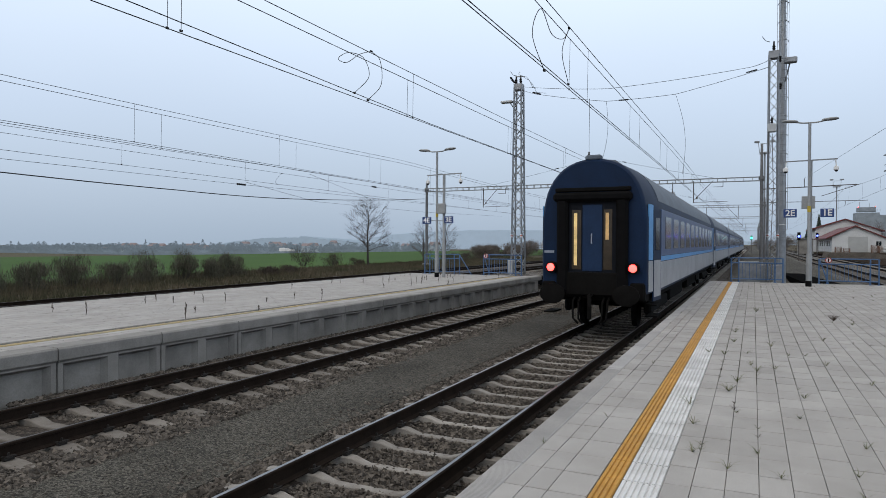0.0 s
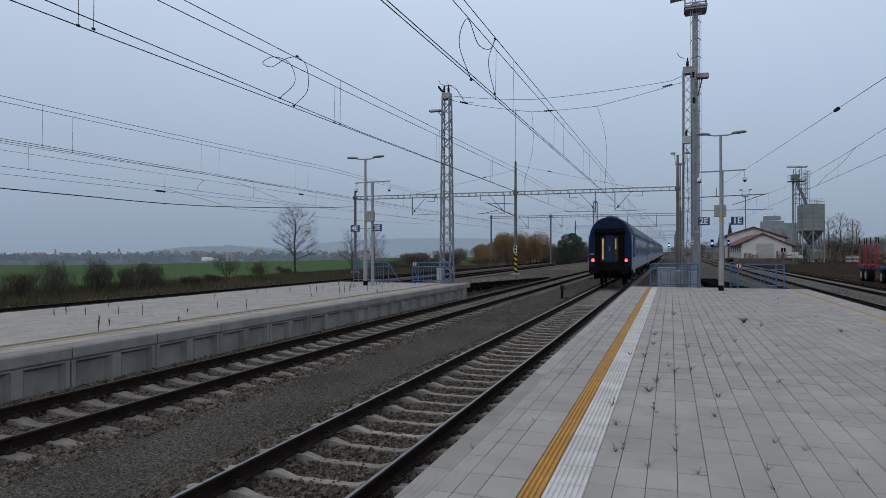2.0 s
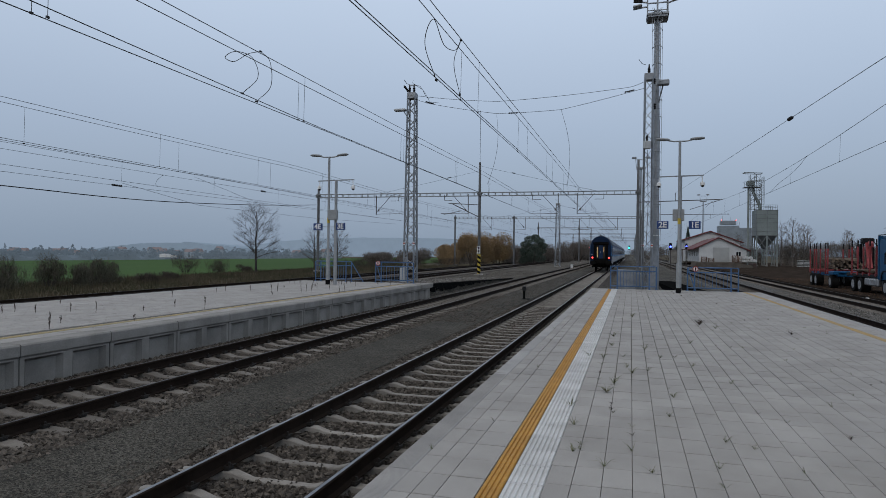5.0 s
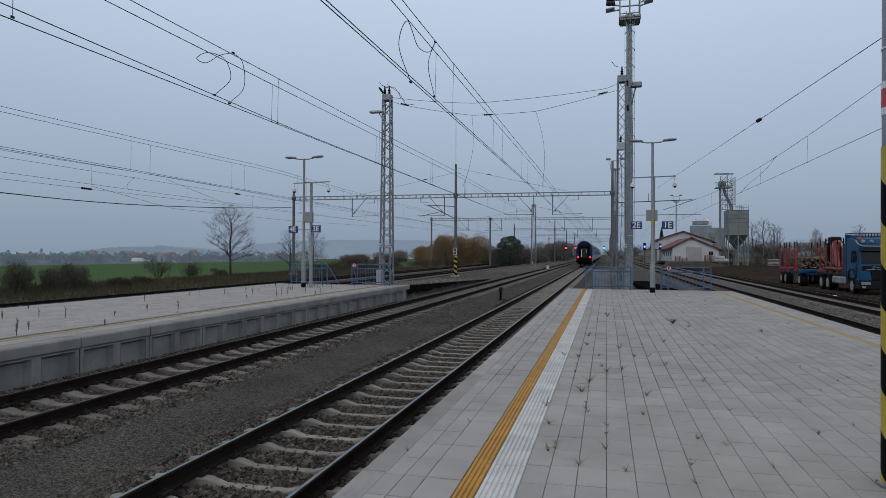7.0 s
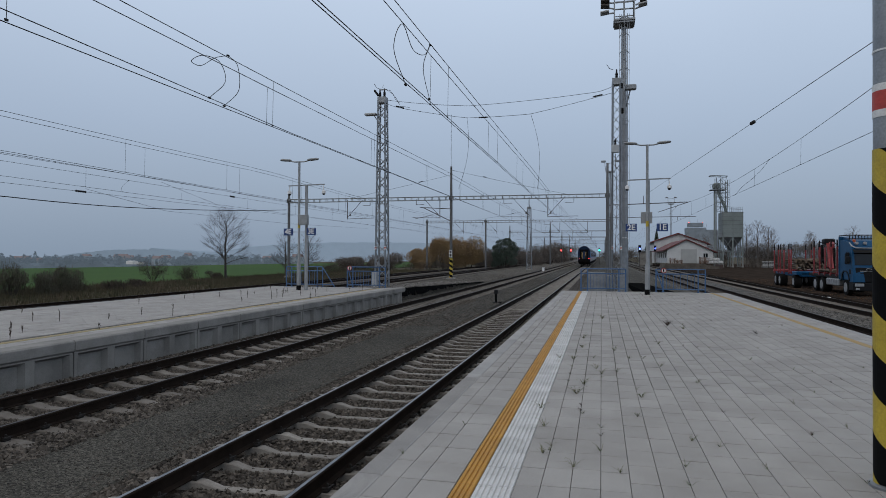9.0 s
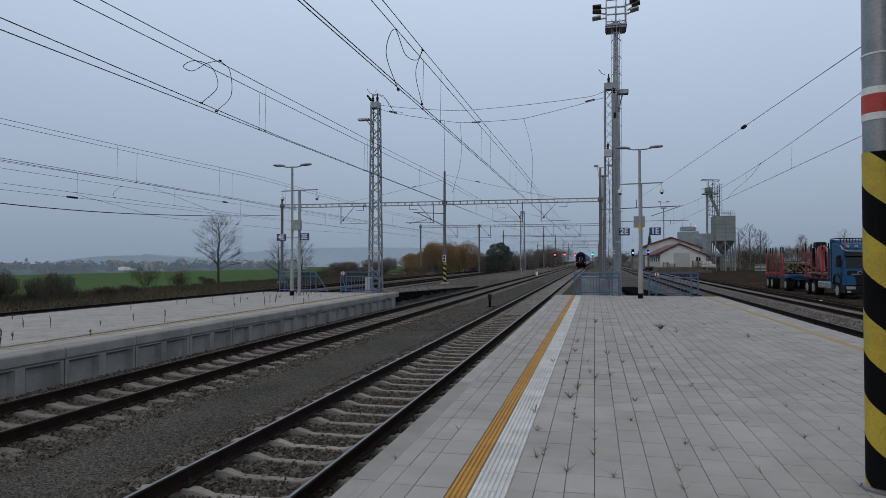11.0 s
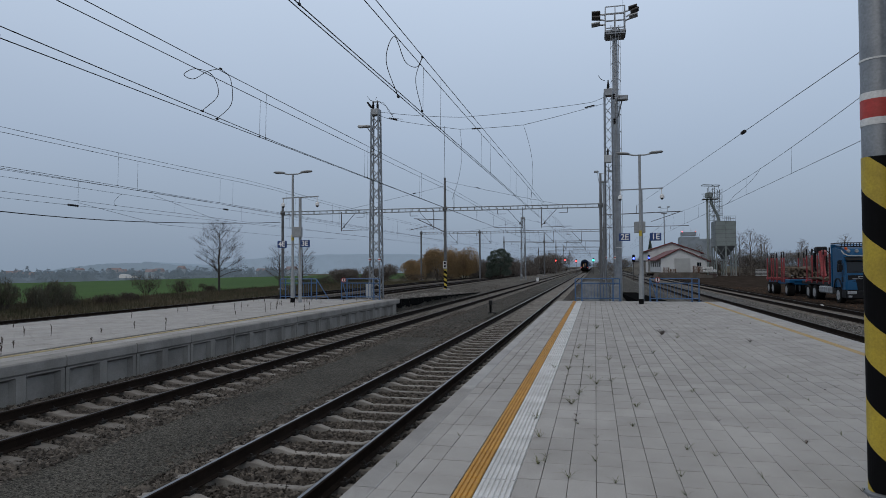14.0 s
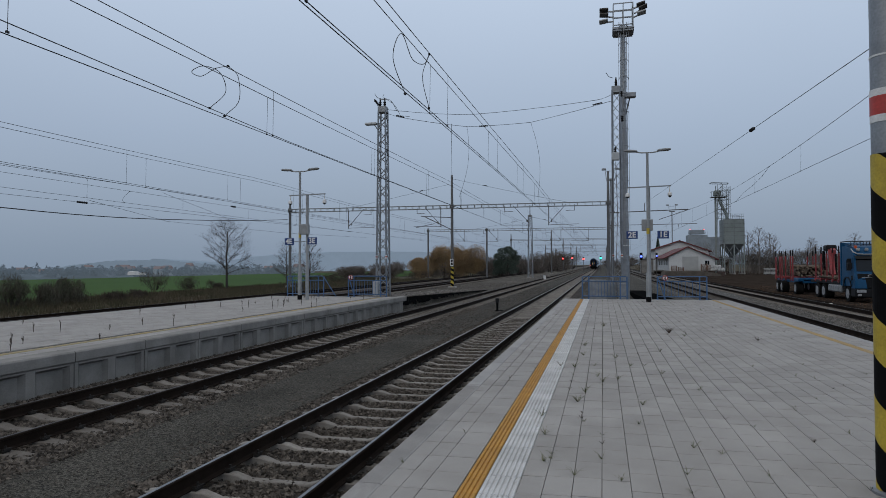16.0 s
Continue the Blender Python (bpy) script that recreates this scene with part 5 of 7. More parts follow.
    part("grapple", Shape().box(0.75, 7.6, 3.2, 1.45, 8.3, 3.62, 0.08).tube([(0.6, 7.6, 2.2), (0.35, 7.5, 3.1), (0.5, 7.7, 3.35), (0.8, 7.8, 3.3)], 0.035, 5).tube([(1.4, 7.8, 3.4), (1.7, 7.7, 3.0), (1.5, 7.6, 2.4)], 0.035, 5).bar((0.8, 8.3, 3.2), (0.8, 8.3, 2.2), 0.16).bar((0.8, 8.3, 2.3), (0.6, 8.0, 1.9), 0.12).bar((0.8, 8.3, 2.3), (1.0, 8.6, 1.9), 0.12).tube([(1.2, 7.9, 3.0), (0.9, 8.1, 3.5), (0.7, 8.4, 3.0), (0.8, 8.3, 2.4)], 0.03, 5), M["truck_dark"], cr)
    # trailer
    r = thing("timber_trailer", "drawbar timber trailer with red stakes and blue frame", "trailer", (14.1, 52.4, g))
    part("drawbar", Shape().bar((1.25, -0.9, 0.7), (1.25, 1.6, 0.75), 0.18), M["truck_dark"], r)
    part("frame", Shape().box(0.35, 1.3, 0.85, W - 0.35, 8.6, 1.15, 0.04), M["truck_blue"], r)
    part("front_frame", Shape().box(0.05, 1.3, 0.98, W - 0.05, 2.6, 1.25, 0.04), M["truck_blue"], r)
    for y in (2.0, 5.9, 7.2):
        for x in (0.0, W - 0.5):
            wheel_on(r, x, y, 0.48, 0.5)
    stakes(r, (2.9, 3.5, 4.9, 6.0, 6.6, 7.9), 0.08, 1.0, 3.35)
    stakes(r, (2.9, 4.3, 6.2, 7.7), W - 0.08, 1.0, 3.35)
    for y in (2.9, 4.9, 6.6, 7.9):
        part("bolster", Shape().box(0.0, y - 0.1, 1.12, W, y + 0.1, 1.3, 0.02), M["stake_red"], r)


timber_truck()
random.seed(5)
logs("log", 14.4, 16.3, 47.0, 50.2, 0.66, 1, "short rough log lying between the truck's stakes")
logs("log", 14.35, 16.4, 54.6, 57.6, 0.66, 5, "rough brown log stacked on the trailer")

# ---------------------------------------------------------------- buildings beyond the yard
M.update(
    render_white=mat("white_render", (0.60, 0.605, 0.60), 0.9, scale=0.4, bscale=12, col2=(0.50, 0.505, 0.50), bump=0.1),
    roof_red=mat("dark_red_roofing", (0.15, 0.035, 0.032), 0.7, scale=0.6, bscale=12, bump=0.2),
    door_grey=mat("grey_steel_door", (0.40, 0.405, 0.395), 0.6, scale=0.8, bscale=10, bump=0.1, var=0.06, grain=0.03),
    silo=mat("galvanised_silo_sheet", (0.25, 0.285, 0.275), 0.6, metal=0.3, scale=0.5, bscale=8, bump=0.1, col2=(0.20, 0.23, 0.22)),
    silo_steel=mat("silo_frame_steel", (0.20, 0.22, 0.225), 0.6, metal=0.3, scale=1, bscale=8),
    # Mill concrete with distance haze put into its pale bluish colour.
    haze_block=mat("hazed_concrete", (0.29, 0.33, 0.365), 0.9, scale=0.25, bscale=2, bump=0),
    pallet=mat("pallet_wood", (0.16, 0.09, 0.06), 0.9, scale=2, bscale=20, island=0.3),
    sack=mat("white_sack", (0.50, 0.50, 0.49), 0.8, scale=2, bscale=10, piece=0.2),
    brown_wall=mat("rusty_ramp_edge", (0.06, 0.04, 0.035), 0.9, scale=1, bscale=10),
)


def warehouse():
    t = thing("warehouse", "white rendered goods warehouse with dark red gable roof", "warehouse", (13.0, 140, 0.25))
    w, d, e, a = 8.75, 27.0, 2.75, 4.7
    ax = 3.65
    part("wall", Shape().prism([(0, 0), (w, 0), (w, e - 0.35), (ax, a), (0, e)], 1, 0, d), M["render_white"], t, "white rendered walls")
    for (x0, z0), (x1, z1) in (((-1.0, e - 0.35), (ax, a)), ((ax, a), (w + 0.7, e - 0.65))):
        part("roof_slope", Shape().prism([(x0, z0), (x1, z1), (x1, z1 + 0.2), (x0, z0 + 0.2)], 1, -0.5, d + 0.4), M["roof_red"], t, "dark red roof slope")
    dr = part("garage_door", Shape().box(2.6, -0.06, 0.0, 5.65, 0.02, 2.85, 0.02), M["door_grey"], t, "closed grey sectional door")
    for k in range(5):
        part("door_rib", Shape().box(2.6, -0.075, 0.5 + k * 0.48, 5.65, -0.06, 0.53 + k * 0.48), M["door_grey"], dr)
    wd = part("window", Shape().box(6.9, -0.05, 1.2, 7.7, 0.02, 2.0, 0.02), M["glass"], t)
    part("window_frame", Shape().box(7.27, -0.07, 1.2, 7.33, -0.05, 2.0), M["white_paint"], wd)
    for k in range(5):
        part("side_window", Shape().box(-0.05, 3 + k * 4.6, 1.1, 0.02, 4.6 + k * 4.6, 2.1, 0.02), M["glass"], t)
    b = thing("storage_hall", "larger white hall with dark gable roof behind the warehouse", "hall", (12.5, 168, 0.0))
    part("wall", Shape().prism([(0, 0), (12.2, 0), (12.2, 4.7), (5.6, 7.1), (0, 5.2)], 1, 0, 22), M["render_white"], b)
    for (x0, z0), (x1, z1) in (((-0.6, 5.0), (5.6, 7.1)), ((5.6, 7.1), (12.9, 4.45))):
        part("roof_slope", Shape().prism([(x0, z0), (x1, z1), (x1, z1 + 0.25), (x0, z0 + 0.25)], 1, -0.5, 22.4), M["roof_red"], b)
    part("window", Shape().box(1.2, -0.05, 1.6, 2.2, 0.02, 2.6), M["glass"], b)
    rp = thing("loading_ramp", "brown earth loading ramp in front of the warehouse", "ramp", (11.4, 130, -0.66))
    part("ramp_body", Shape().prism([(0, 0), (10.4, 0), (10.2, 0.35), (7.0, 0.88), (0.3, 0.88)], 1, 0, 10.2), M["ramp_dirt"], rp)
    part("ramp_edge", Shape().box(9.9, -0.1, 0, 10.5, 5.0, 0.8, 0.05), M["brown_wall"], rp)
    for k, (x, n) in enumerate(((13.3, 7), (14.6, 5), (18.9, 9), (20.0, 8))):
        p = thing("pallet_stack", "stack of brown wooden pallets on the ramp", "pallets", (x, 138.4, 0.23), group="pallet stacks")
        for j in range(n):
            part("pallet", Shape().box(0, -0.5, j * 0.15, 1.1, 0.5, j * 0.15 + 0.03).box(0, -0.5, j * 0.15 + 0.1, 1.1, 0.5, j * 0.15 + 0.13).box(0.05, -0.5, j * 0.15 + 0.03, 0.15, 0.5, j * 0.15 + 0.1).box(0.95, -0.5, j * 0.15 + 0.03, 1.05, 0.5, j * 0.15 + 0.1), M["pallet"], p)
    for k in range(7):
        s = Shape()
        x, z = 21.0 + (k % 4) * 0.6, 0.23 + (k // 4) * 0.55
        s.rings([[(q * math.cos(a) * 0.4, q * math.sin(a) * 0.38, zz * 0.72) for a in np.linspace(0, 2 * math.pi, 13)[:-1]] for q, zz in ((0.7, 0), (1.0, 0.15), (1.02, 0.55), (0.8, 0.78), (0.3, 0.86))])
        o = part("bulk_bag", s, M["sack"], None, "", True)
        o.matrix_basis = pose(x, 137.6 + random.uniform(-0.3, 0.3), z, 0, 0, random.uniform(0, 90))
        tagged(o, "filled white bulk bag on the loading ramp", "bulk bag", "bulk bags")


warehouse()


def grain_silo():
    t = thing("grain_silo", "grey-green sheet steel grain silo with conveyor tower", "silo", (25.15, 150, -0.66))
    W, D, Z0, Z1 = 4.1, 5.4, 6.45, 11.75
    part("bin", Shape().box(0, 0, Z0, W, D, Z1, 0.08), M["silo"], t, "panelled steel bin")
    for k in range(7):
        z = Z0 + (Z1 - Z0) * k / 6
        part("bin_rib", Shape().box(-0.05, -0.06, z - 0.04, W + 0.05, -0.01, z + 0.04), M["silo_steel"], t)
        part("bin_rib", Shape().box(-0.06, 0.0, z - 0.04, -0.01, D, z + 0.04), M["silo_steel"], t)
    for k in (0.0, 2.0, 4.0):
        part("bin_post", Shape().box(k, -0.08, Z0, k + 0.1, -0.02, Z1), M["silo_steel"], t)
    part("hopper", Shape().rings([[(W / 2 + sx * qx, D / 2 + sy * qy, z) for sx, sy in ((-1, -1), (1, -1), (1, 1), (-1, 1))] for qx, qy, z in ((W / 2 - 0.05, D / 2 - 0.05, Z0), (0.3, 0.3, 3.6))]), M["silo_steel"], t, "steel hopper")
    for x in (0.1, W / 2, W - 0.1):
        for y in (0.1, D / 2, D - 0.1):
            part("leg", Shape().bar((x, y, 0), (x, y, Z0 + 0.1), 0.24), M["silo"], t)
            part("foot", Shape().box(x - 0.2, y - 0.2, 0, x + 0.2, y + 0.2, 0.25, 0.03), M["wall"], t)
            for k in range(4):
                part("warning_band", Shape().box(x - 0.14, y - 0.14, 0.3 + k * 0.3, x + 0.14, y + 0.14, 0.45 + k * 0.3), M["wall"], t, "pale warning band on the leg")
    for x0, x1 in ((0.1, W / 2), (W / 2, W - 0.1)):
        part("brace", Shape().bar((x0, 0.05, 3.5), (x1, 0.05, 6.4), 0.12).bar((x1, 0.05, 3.5), (x0, 0.05, 6.4), 0.12), M["silo_steel"], t)
    part("beam", Shape().box(0, 0, 3.3, W, 0.2, 3.55).box(0, 0, 3.3, 0.2, D, 3.55), M["silo_steel"], t)
    rl = Shape()
    for k in range(7):
        rl.bar((1.4 + k * 0.44, 0.2, Z1), (1.4 + k * 0.44, 0.2, Z1 + 1.1), 0.05).bar((1.4 + k * 0.44, D - 0.2, Z1), (1.4 + k * 0.44, D - 0.2, Z1 + 1.1), 0.05)
    for y in (0.2, D - 0.2):
        for z in (0.55, 1.1):
            rl.bar((1.4, y, Z1 + z), (W - 0.05, y, Z1 + z), 0.05)
    part("roof_railing", rl, M["silo_steel"], t, "railing round the bin's roof")
    tw = part("elevator_leg", Shape().box(-1.58, 1.0, 0, -1.20, 1.45, 17.0, 0.03), M["silo"], t, "tall bucket elevator leg")
    part("elevator_head", Shape().box(-1.75, 0.8, 16.9, -0.3, 1.9, 18.1, 0.18), M["silo"], tw)
    fr = Shape()
    for x in (-1.1, 0.0, 1.05):
        for y in (0.6, 2.6):
            fr.bar((x, y, 0.0 if x < -1 else Z1), (x, y, 19.3 if x < 0.5 else 18.6), 0.11)
    for k in range(7):
        z = Z1 + 0.3 + k * 1.0
        for y in (0.6, 2.6):
            fr.bar((-1.1, y, z), (1.05, y, z), 0.07).bar((-1.1, y, z), (0.0, y, z + 1.0), 0.05).bar((1.05, y, z), (0.0, y, z + 1.0), 0.05)
        fr.bar((1.05, 0.6, z), (1.05, 2.6, z), 0.06)
    part("tower_frame", fr, M["silo_steel"], tw, "braced steel tower frame")
    pf = part("platform", Shape().box(-2.35, 0.3, 16.6, 0.9, 2.7, 16.72), M["silo_steel"], tw)
    hr = Shape()
    for k in range(6):
        hr.bar((-2.3 + k * 0.32, 0.35, 16.7), (-2.3 + k * 0.32, 0.35, 17.8), 0.05)
    hr.bar((-2.3, 0.35, 17.8), (-0.7, 0.35, 17.8), 0.05).bar((-2.3, 0.35, 17.25), (-0.7, 0.35, 17.25), 0.05).bar((-2.3, 2.6, 17.8), (-2.3, 0.35, 17.8), 0.05)
    part("guard_rail", hr, M["silo_steel"], pf)
    part("canopy", Shape().bar((-2.35, 0.4, 19.75), (1.1, 0.4, 19.55), 0.14).bar((-2.35, 2.6, 19.75), (1.1, 2.6, 19.55), 0.14).bar((-2.35, 0.4, 19.75), (-2.35, 2.6, 19.75), 0.1).bar((1.1, 0.4, 19.55), (1.1, 2.6, 19.55), 0.1).bar((-0.2, 0.4, 19.6), (-0.2, 2.6, 19.6), 0.1).bar((0.4, 0.6, 17.4), (0.95, 0.6, 19.4), 0.06), M["silo_steel"], tw)
    for dx, y in ((0.0, 0.9), (0.4, 1.7)):
        part("chute", Shape().tube([(-0.7 + dx * 0.3, y, 17.0), (-0.75 + dx, y, 15.8), (-0.2 + dx, y, 14.6), (0.45 + dx, y, 13.2), (0.8 + dx, y, Z1)], 0.2, 8), M["silo"], tw, "curved grain chute", True)
    cage = Shape()
    for k in range(12):
        cage.bar((1.1, 0.5, 13 + k * 0.5), (1.55, 0.5, 13 + k * 0.5), 0.05)
    cage.bar((1.1, 0.5, 12.9), (1.1, 0.5, 18.8), 0.05).bar((1.55, 0.5, 12.9), (1.55, 0.5, 18.8), 0.05).bar((1.33, 0.3, 12.9), (1.33, 0.3, 18.8), 0.04)
    part("ladder_cage", cage, M["silo_steel"], tw)
    f = thing("grain_mill", "distant hazy grey concrete grain mill", "mill building", (39.6, 330, -0.66))
    part("block", Shape().box(0, 0, 0, 8.6, 10, 15.9), M["haze_block"], f)
    part("block", Shape().box(8.6, 0.5, 0, 14.5, 10, 14.9), M["haze_block"], f)
    part("tower", Shape().box(1.0, 2, 16.4, 7.5, 8, 18.3), M["haze_block"], f)
    for x in (1.0, 7.2):
        part("obstruction_light", Shape().lathe([(0.14, 0), (0.17, 0.2), (0.06, 0.32)], 8, (x, 2, 18.3)), M["tail_red_still"], f, "small red obstruction light")
    part("antenna", Shape().bar((1.6, 3, 18.3), (1.6, 3, 20.6), 0.12), M["haze_block"], f)
    part("antenna", Shape().bar((5.2, 3, 18.3), (5.2, 3, 20.0), 0.12), M["haze_block"], f)
    for k in range(9):
        part("roof_post", Shape().bar((0.1 + k * 1.07, 0.1, 16.4), (0.1 + k * 1.07, 0.1, 17.4), 0.14), M["haze_block"], f)
    for k in range(6):
        part("pilaster", Shape().box(0.2 + k * 2.4, -0.18, 0, 0.5 + k * 2.4, 0.0, 13.4), M["haze_block"], f)
    # slatted racks and pale crates at the back of the yard
    for k in range(4):
        p = thing("slatted_rack", "weathered wooden slatted rack at the back of the yard", "rack", (29.9 + k * 0.78, 150.5, -0.66), group="slatted racks")
        for j in range(5):
            part("slat", Shape().box(0, -0.05, 0.25 + j * 0.36, 0.74, 0.0, 0.37 + j * 0.36), M["ramp_dirt"], p)
        for x in (0.05, 0.62):
            part("upright", Shape().box(x, 0.0, 0, x + 0.08, 0.08, 1.95), M["ramp_dirt"], p)
    for k in range(2):
        p = thing("pale_crate", "pale slatted crate stack at the back of the yard", "crate", (33.1 + k * 1.2, 150.5, -0.66), group="pale crates")
        for j in range(5):
            part("slat", Shape().box(0, 0, 0.06 + j * 0.28, 1.1, 0.8, 0.22 + j * 0.28), M["door_grey"], p)
        part("core", Shape().box(0.08, 0.06, 0, 1.02, 0.74, 1.3), M["truck_dark"], p)


M["tail_red_still"] = mat("red_signal_lens", (1.0, 0.06, 0.05), 0.3, bump=0, var=0, grain=0.0, emit=5.0)
M["green_lens"] = mat("green_signal_lens", (0.03, 1.0, 0.58), 0.3, bump=0, var=0, grain=0.0, emit=3.0)
M["blue_lens"] = mat("blue_signal_lens", (0.06, 0.10, 1.0), 0.3, bump=0, var=0, grain=0.0, emit=7.0)
grain_silo()


def signal(x, y, z, lens, label, r=0.14):
    t = thing("railway_signal", label, "railway signal", (x, y, GROUND), group="railway signals")
    h = z - GROUND
    part("post", Shape().lathe([(0.07, 0), (0.07, h + 0.5)], 8), M["rusty"], t)
    hd = part("signal_head", Shape().box(-0.22, -0.28, h - 0.55, 0.22, -0.06, h + 0.6, 0.04), M["black"], t, "black signal head")
    part("lens", Shape().rings([[(q * math.cos(a), -yy, h + q * math.sin(a)) for a in np.linspace(0, 2 * math.pi, 13)[:-1]] for q, yy in ((r, 0.28), (r, 0.31), (r * 0.5, 0.34))]), M[lens], hd, "glowing lens", True)
    part("hood", Shape().rings([[(q * math.cos(a), -yy, h + q * math.sin(a)) for a in np.linspace(0, math.pi, 9)] for q, yy in ((r + 0.05, 0.28), (r + 0.05, 0.5))], False), M["black"], hd)
    return t


signal(-11.1, 190, 3.21, "tail_red_still", "distant railway signal showing red", 0.22)
signal(-10.2, 230, 3.62, "tail_red_still", "distant railway signal showing red", 0.27)
signal(-5.6, 200, 3.1, "tail_red_still", "distant railway signal showing red", 0.25)
signal(-0.56, 190, 3.26, "green_lens", "distant railway signal showing green", 0.26)
signal(5.99, 110, 2.85, "blue_lens", "railway signal showing blue", 0.16)
signal(11.4, 150, 3.38, "blue_lens", "railway signal showing blue", 0.16)

mk = thing("point_marker", "short black track marker post on the gravel", "track marker", (-5.36, 34.0, -0.76))
part("post", Shape().box(-0.055, -0.055, 0, 0.055, 0.055, 0.5, 0.01), M["black"], mk)
part("head", Shape().box(-0.095, -0.09, 0.44, 0.095, 0.09, 0.68, 0.03), M["dark"], mk)
part("base", Shape().box(-0.12, -0.12, 0.0, 0.3, 0.12, 0.05, 0.01), M["black"], mk)
for x, y, w, h in ((-8.9, 104, 0.36, 0.6), (-16.5, 150, 0.42, 0.65)):
    bx = thing("track_box", "small pale trackside box", "trackside box", (x, y, -0.76), group="trackside boxes")
    part("body", Shape().box(-w / 2, -0.2, 0, w / 2, 0.2, h, 0.03), M["white_paint"], bx)
    part("lid", Shape().box(-w / 2 - 0.03, -0.23, h, w / 2 + 0.03, 0.23, h + 0.05, 0.01), M["galv_light"], bx)
for x, y, w, h, m in ((1.0, 34.4, 0.45, 1.45, "galv"), (-0.25, 35.6, 0.9, 1.6, "galv"), (-12.25, 34.6, 0.3, 1.5, "galv_light"), (0.3, 37.2, 0.8, 1.4, "galv")):
    cb = thing("switch_cabinet", "grey steel switch cabinet at the foot of a mast", "switch cabinet", (x, y, GROUND + 0.03), group="switch cabinets")
    part("plinth", Shape().box(-w / 2, -0.2, 0, w / 2, 0.2, 0.2), M["wall"], cb)
    part("body", Shape().box(-w / 2, -0.2, 0.2, w / 2, 0.2, h, 0.02), M[m], cb)
    part("cabinet_door", Shape().box(-w / 2 + 0.04, -0.215, 0.25, w / 2 - 0.04, -0.2, h - 0.05, 0.004), M[m], cb)
# far lighting mast and siding cantilevers
def far_mast(x, y, k):
    fm = thing("far_lighting_mast", "slender distant lighting mast with small basket", "lighting mast", (x, y, GROUND), group="far lighting masts")
    part("pole", Shape().lathe([(0.11 * k, 0), (0.085 * k, 11.2 * k)], 10), M["galv"], fm, smooth=True)
    bars = Shape().box(-0.5 * k, -0.45 * k, 11.1 * k, 0.5 * k, 0.45 * k, 11.25 * k).bar((-0.5 * k, -0.45 * k, 12.1 * k), (0.5 * k, -0.45 * k, 12.1 * k), 0.09)
    for sx in (-1, 1):
        bars.bar((sx * 0.5 * k, -0.45 * k, 11.2 * k), (sx * 0.62 * k, -0.45 * k, 12.3 * k), 0.09)
    part("basket", bars, M["galv"], fm)
    for sx in (-1, 1):
        part("floodlight", Shape().box(min(sx * 0.5, sx) * k, -0.3 * k, 12.25 * k, max(sx * 0.5, sx) * k, 0.1 * k, 12.45 * k, 0.05), M["galv"], fm)


far_mast(19.1, 195, 1.54)
far_mast(1.5, 120, 1.56)
sc = thing("siding_cantilever", "steel cantilever arms reaching over the siding", "cantilever", (0.58, 67.2, 0))
part("arm", Shape().bar((0, 0, 6.75), (7.5, 0, 6.95), 0.08).bar((0, 0, 5.5), (8.3, 0, 5.55), 0.05).bar((6.62, 0, 5.2), (6.62, 0, 5.56), 0.04).bar((3.45, 0, 6.8), (3.45, 0, 7.62), 0.06).bar((4.8, 0, 6.0), (7.8, 0, 7.0), 0.05), M["rusty"], sc)

# earth ramps falling from the platform ends, their edges under black fabric
RAMP_END = 60.0
lr = Shape().prism([(END + 0.12, -0.03), (RAMP_END, -0.70), (RAMP_END, -0.95), (END + 0.12, -0.95)], 0, -12.4, -10.48)
setting("ground_ramp_far", lr, M["pale_gravel"], "gravel ramp with dry weeds falling from the island platform", "ramp")
fab = Shape()
ys_f = np.linspace(END + 0.13, RAMP_END - 0.3, 70)
for k in range(69):
    a, b = ys_f[k], ys_f[k + 1]
    za, zb = -0.03 - 0.67 * (a - END) / (RAMP_END - END), -0.03 - 0.67 * (b - END) / (RAMP_END - END)
    low = -0.50 + random.uniform(-0.08, 0.06)
    fab.add([(-10.73, a, za + 0.012), (-10.73, b, zb + 0.012), (-10.44, b, zb - 0.01), (-10.44, a, za - 0.01), (-10.38, b, max(min(low, zb - 0.08), -0.74)), (-10.38, a, max(min(low, za - 0.08), -0.74))], [(0, 1, 2, 3), (3, 2, 4, 5)])
tagged(part("ground_fabric", fab, M["fabric"]), "black ground fabric hanging over the ramp's edge", "ground fabric", "", "structure")
fb2 = Shape().prism([(END + 0.13, -0.02), (END + 0.13, -0.9), (RAMP_END, -0.9), (RAMP_END, -0.66)], 0, 2.05, 3.45)
tagged(part("ground_fabric_strip", fb2, M["fabric"]), "black fabric strip on the slope beyond the near platform", "ground fabric", "", "structure")
st = thing("board_stack", "pale stacked boards at the edge of the yard", "boards", (30.5, 118, -0.66))
for k in range(5):
    part("board", Shape().box(0, 0, 0.1 + k * 0.3, 4.2, 1.0, 0.3 + k * 0.3, 0.02), M["galv_light"], st)
sh = thing("small_shed", "small pale yellow shed beyond the tracks", "shed", (9.5, 175, -0.7))
part("wall", Shape().box(0, 0, 0, 3.2, 4, 3.4), M["wall"], sh)
part("roof", Shape().box(-0.2, -0.2, 3.4, 3.4, 4.2, 3.7, 0.05), M["post_grey"], sh)

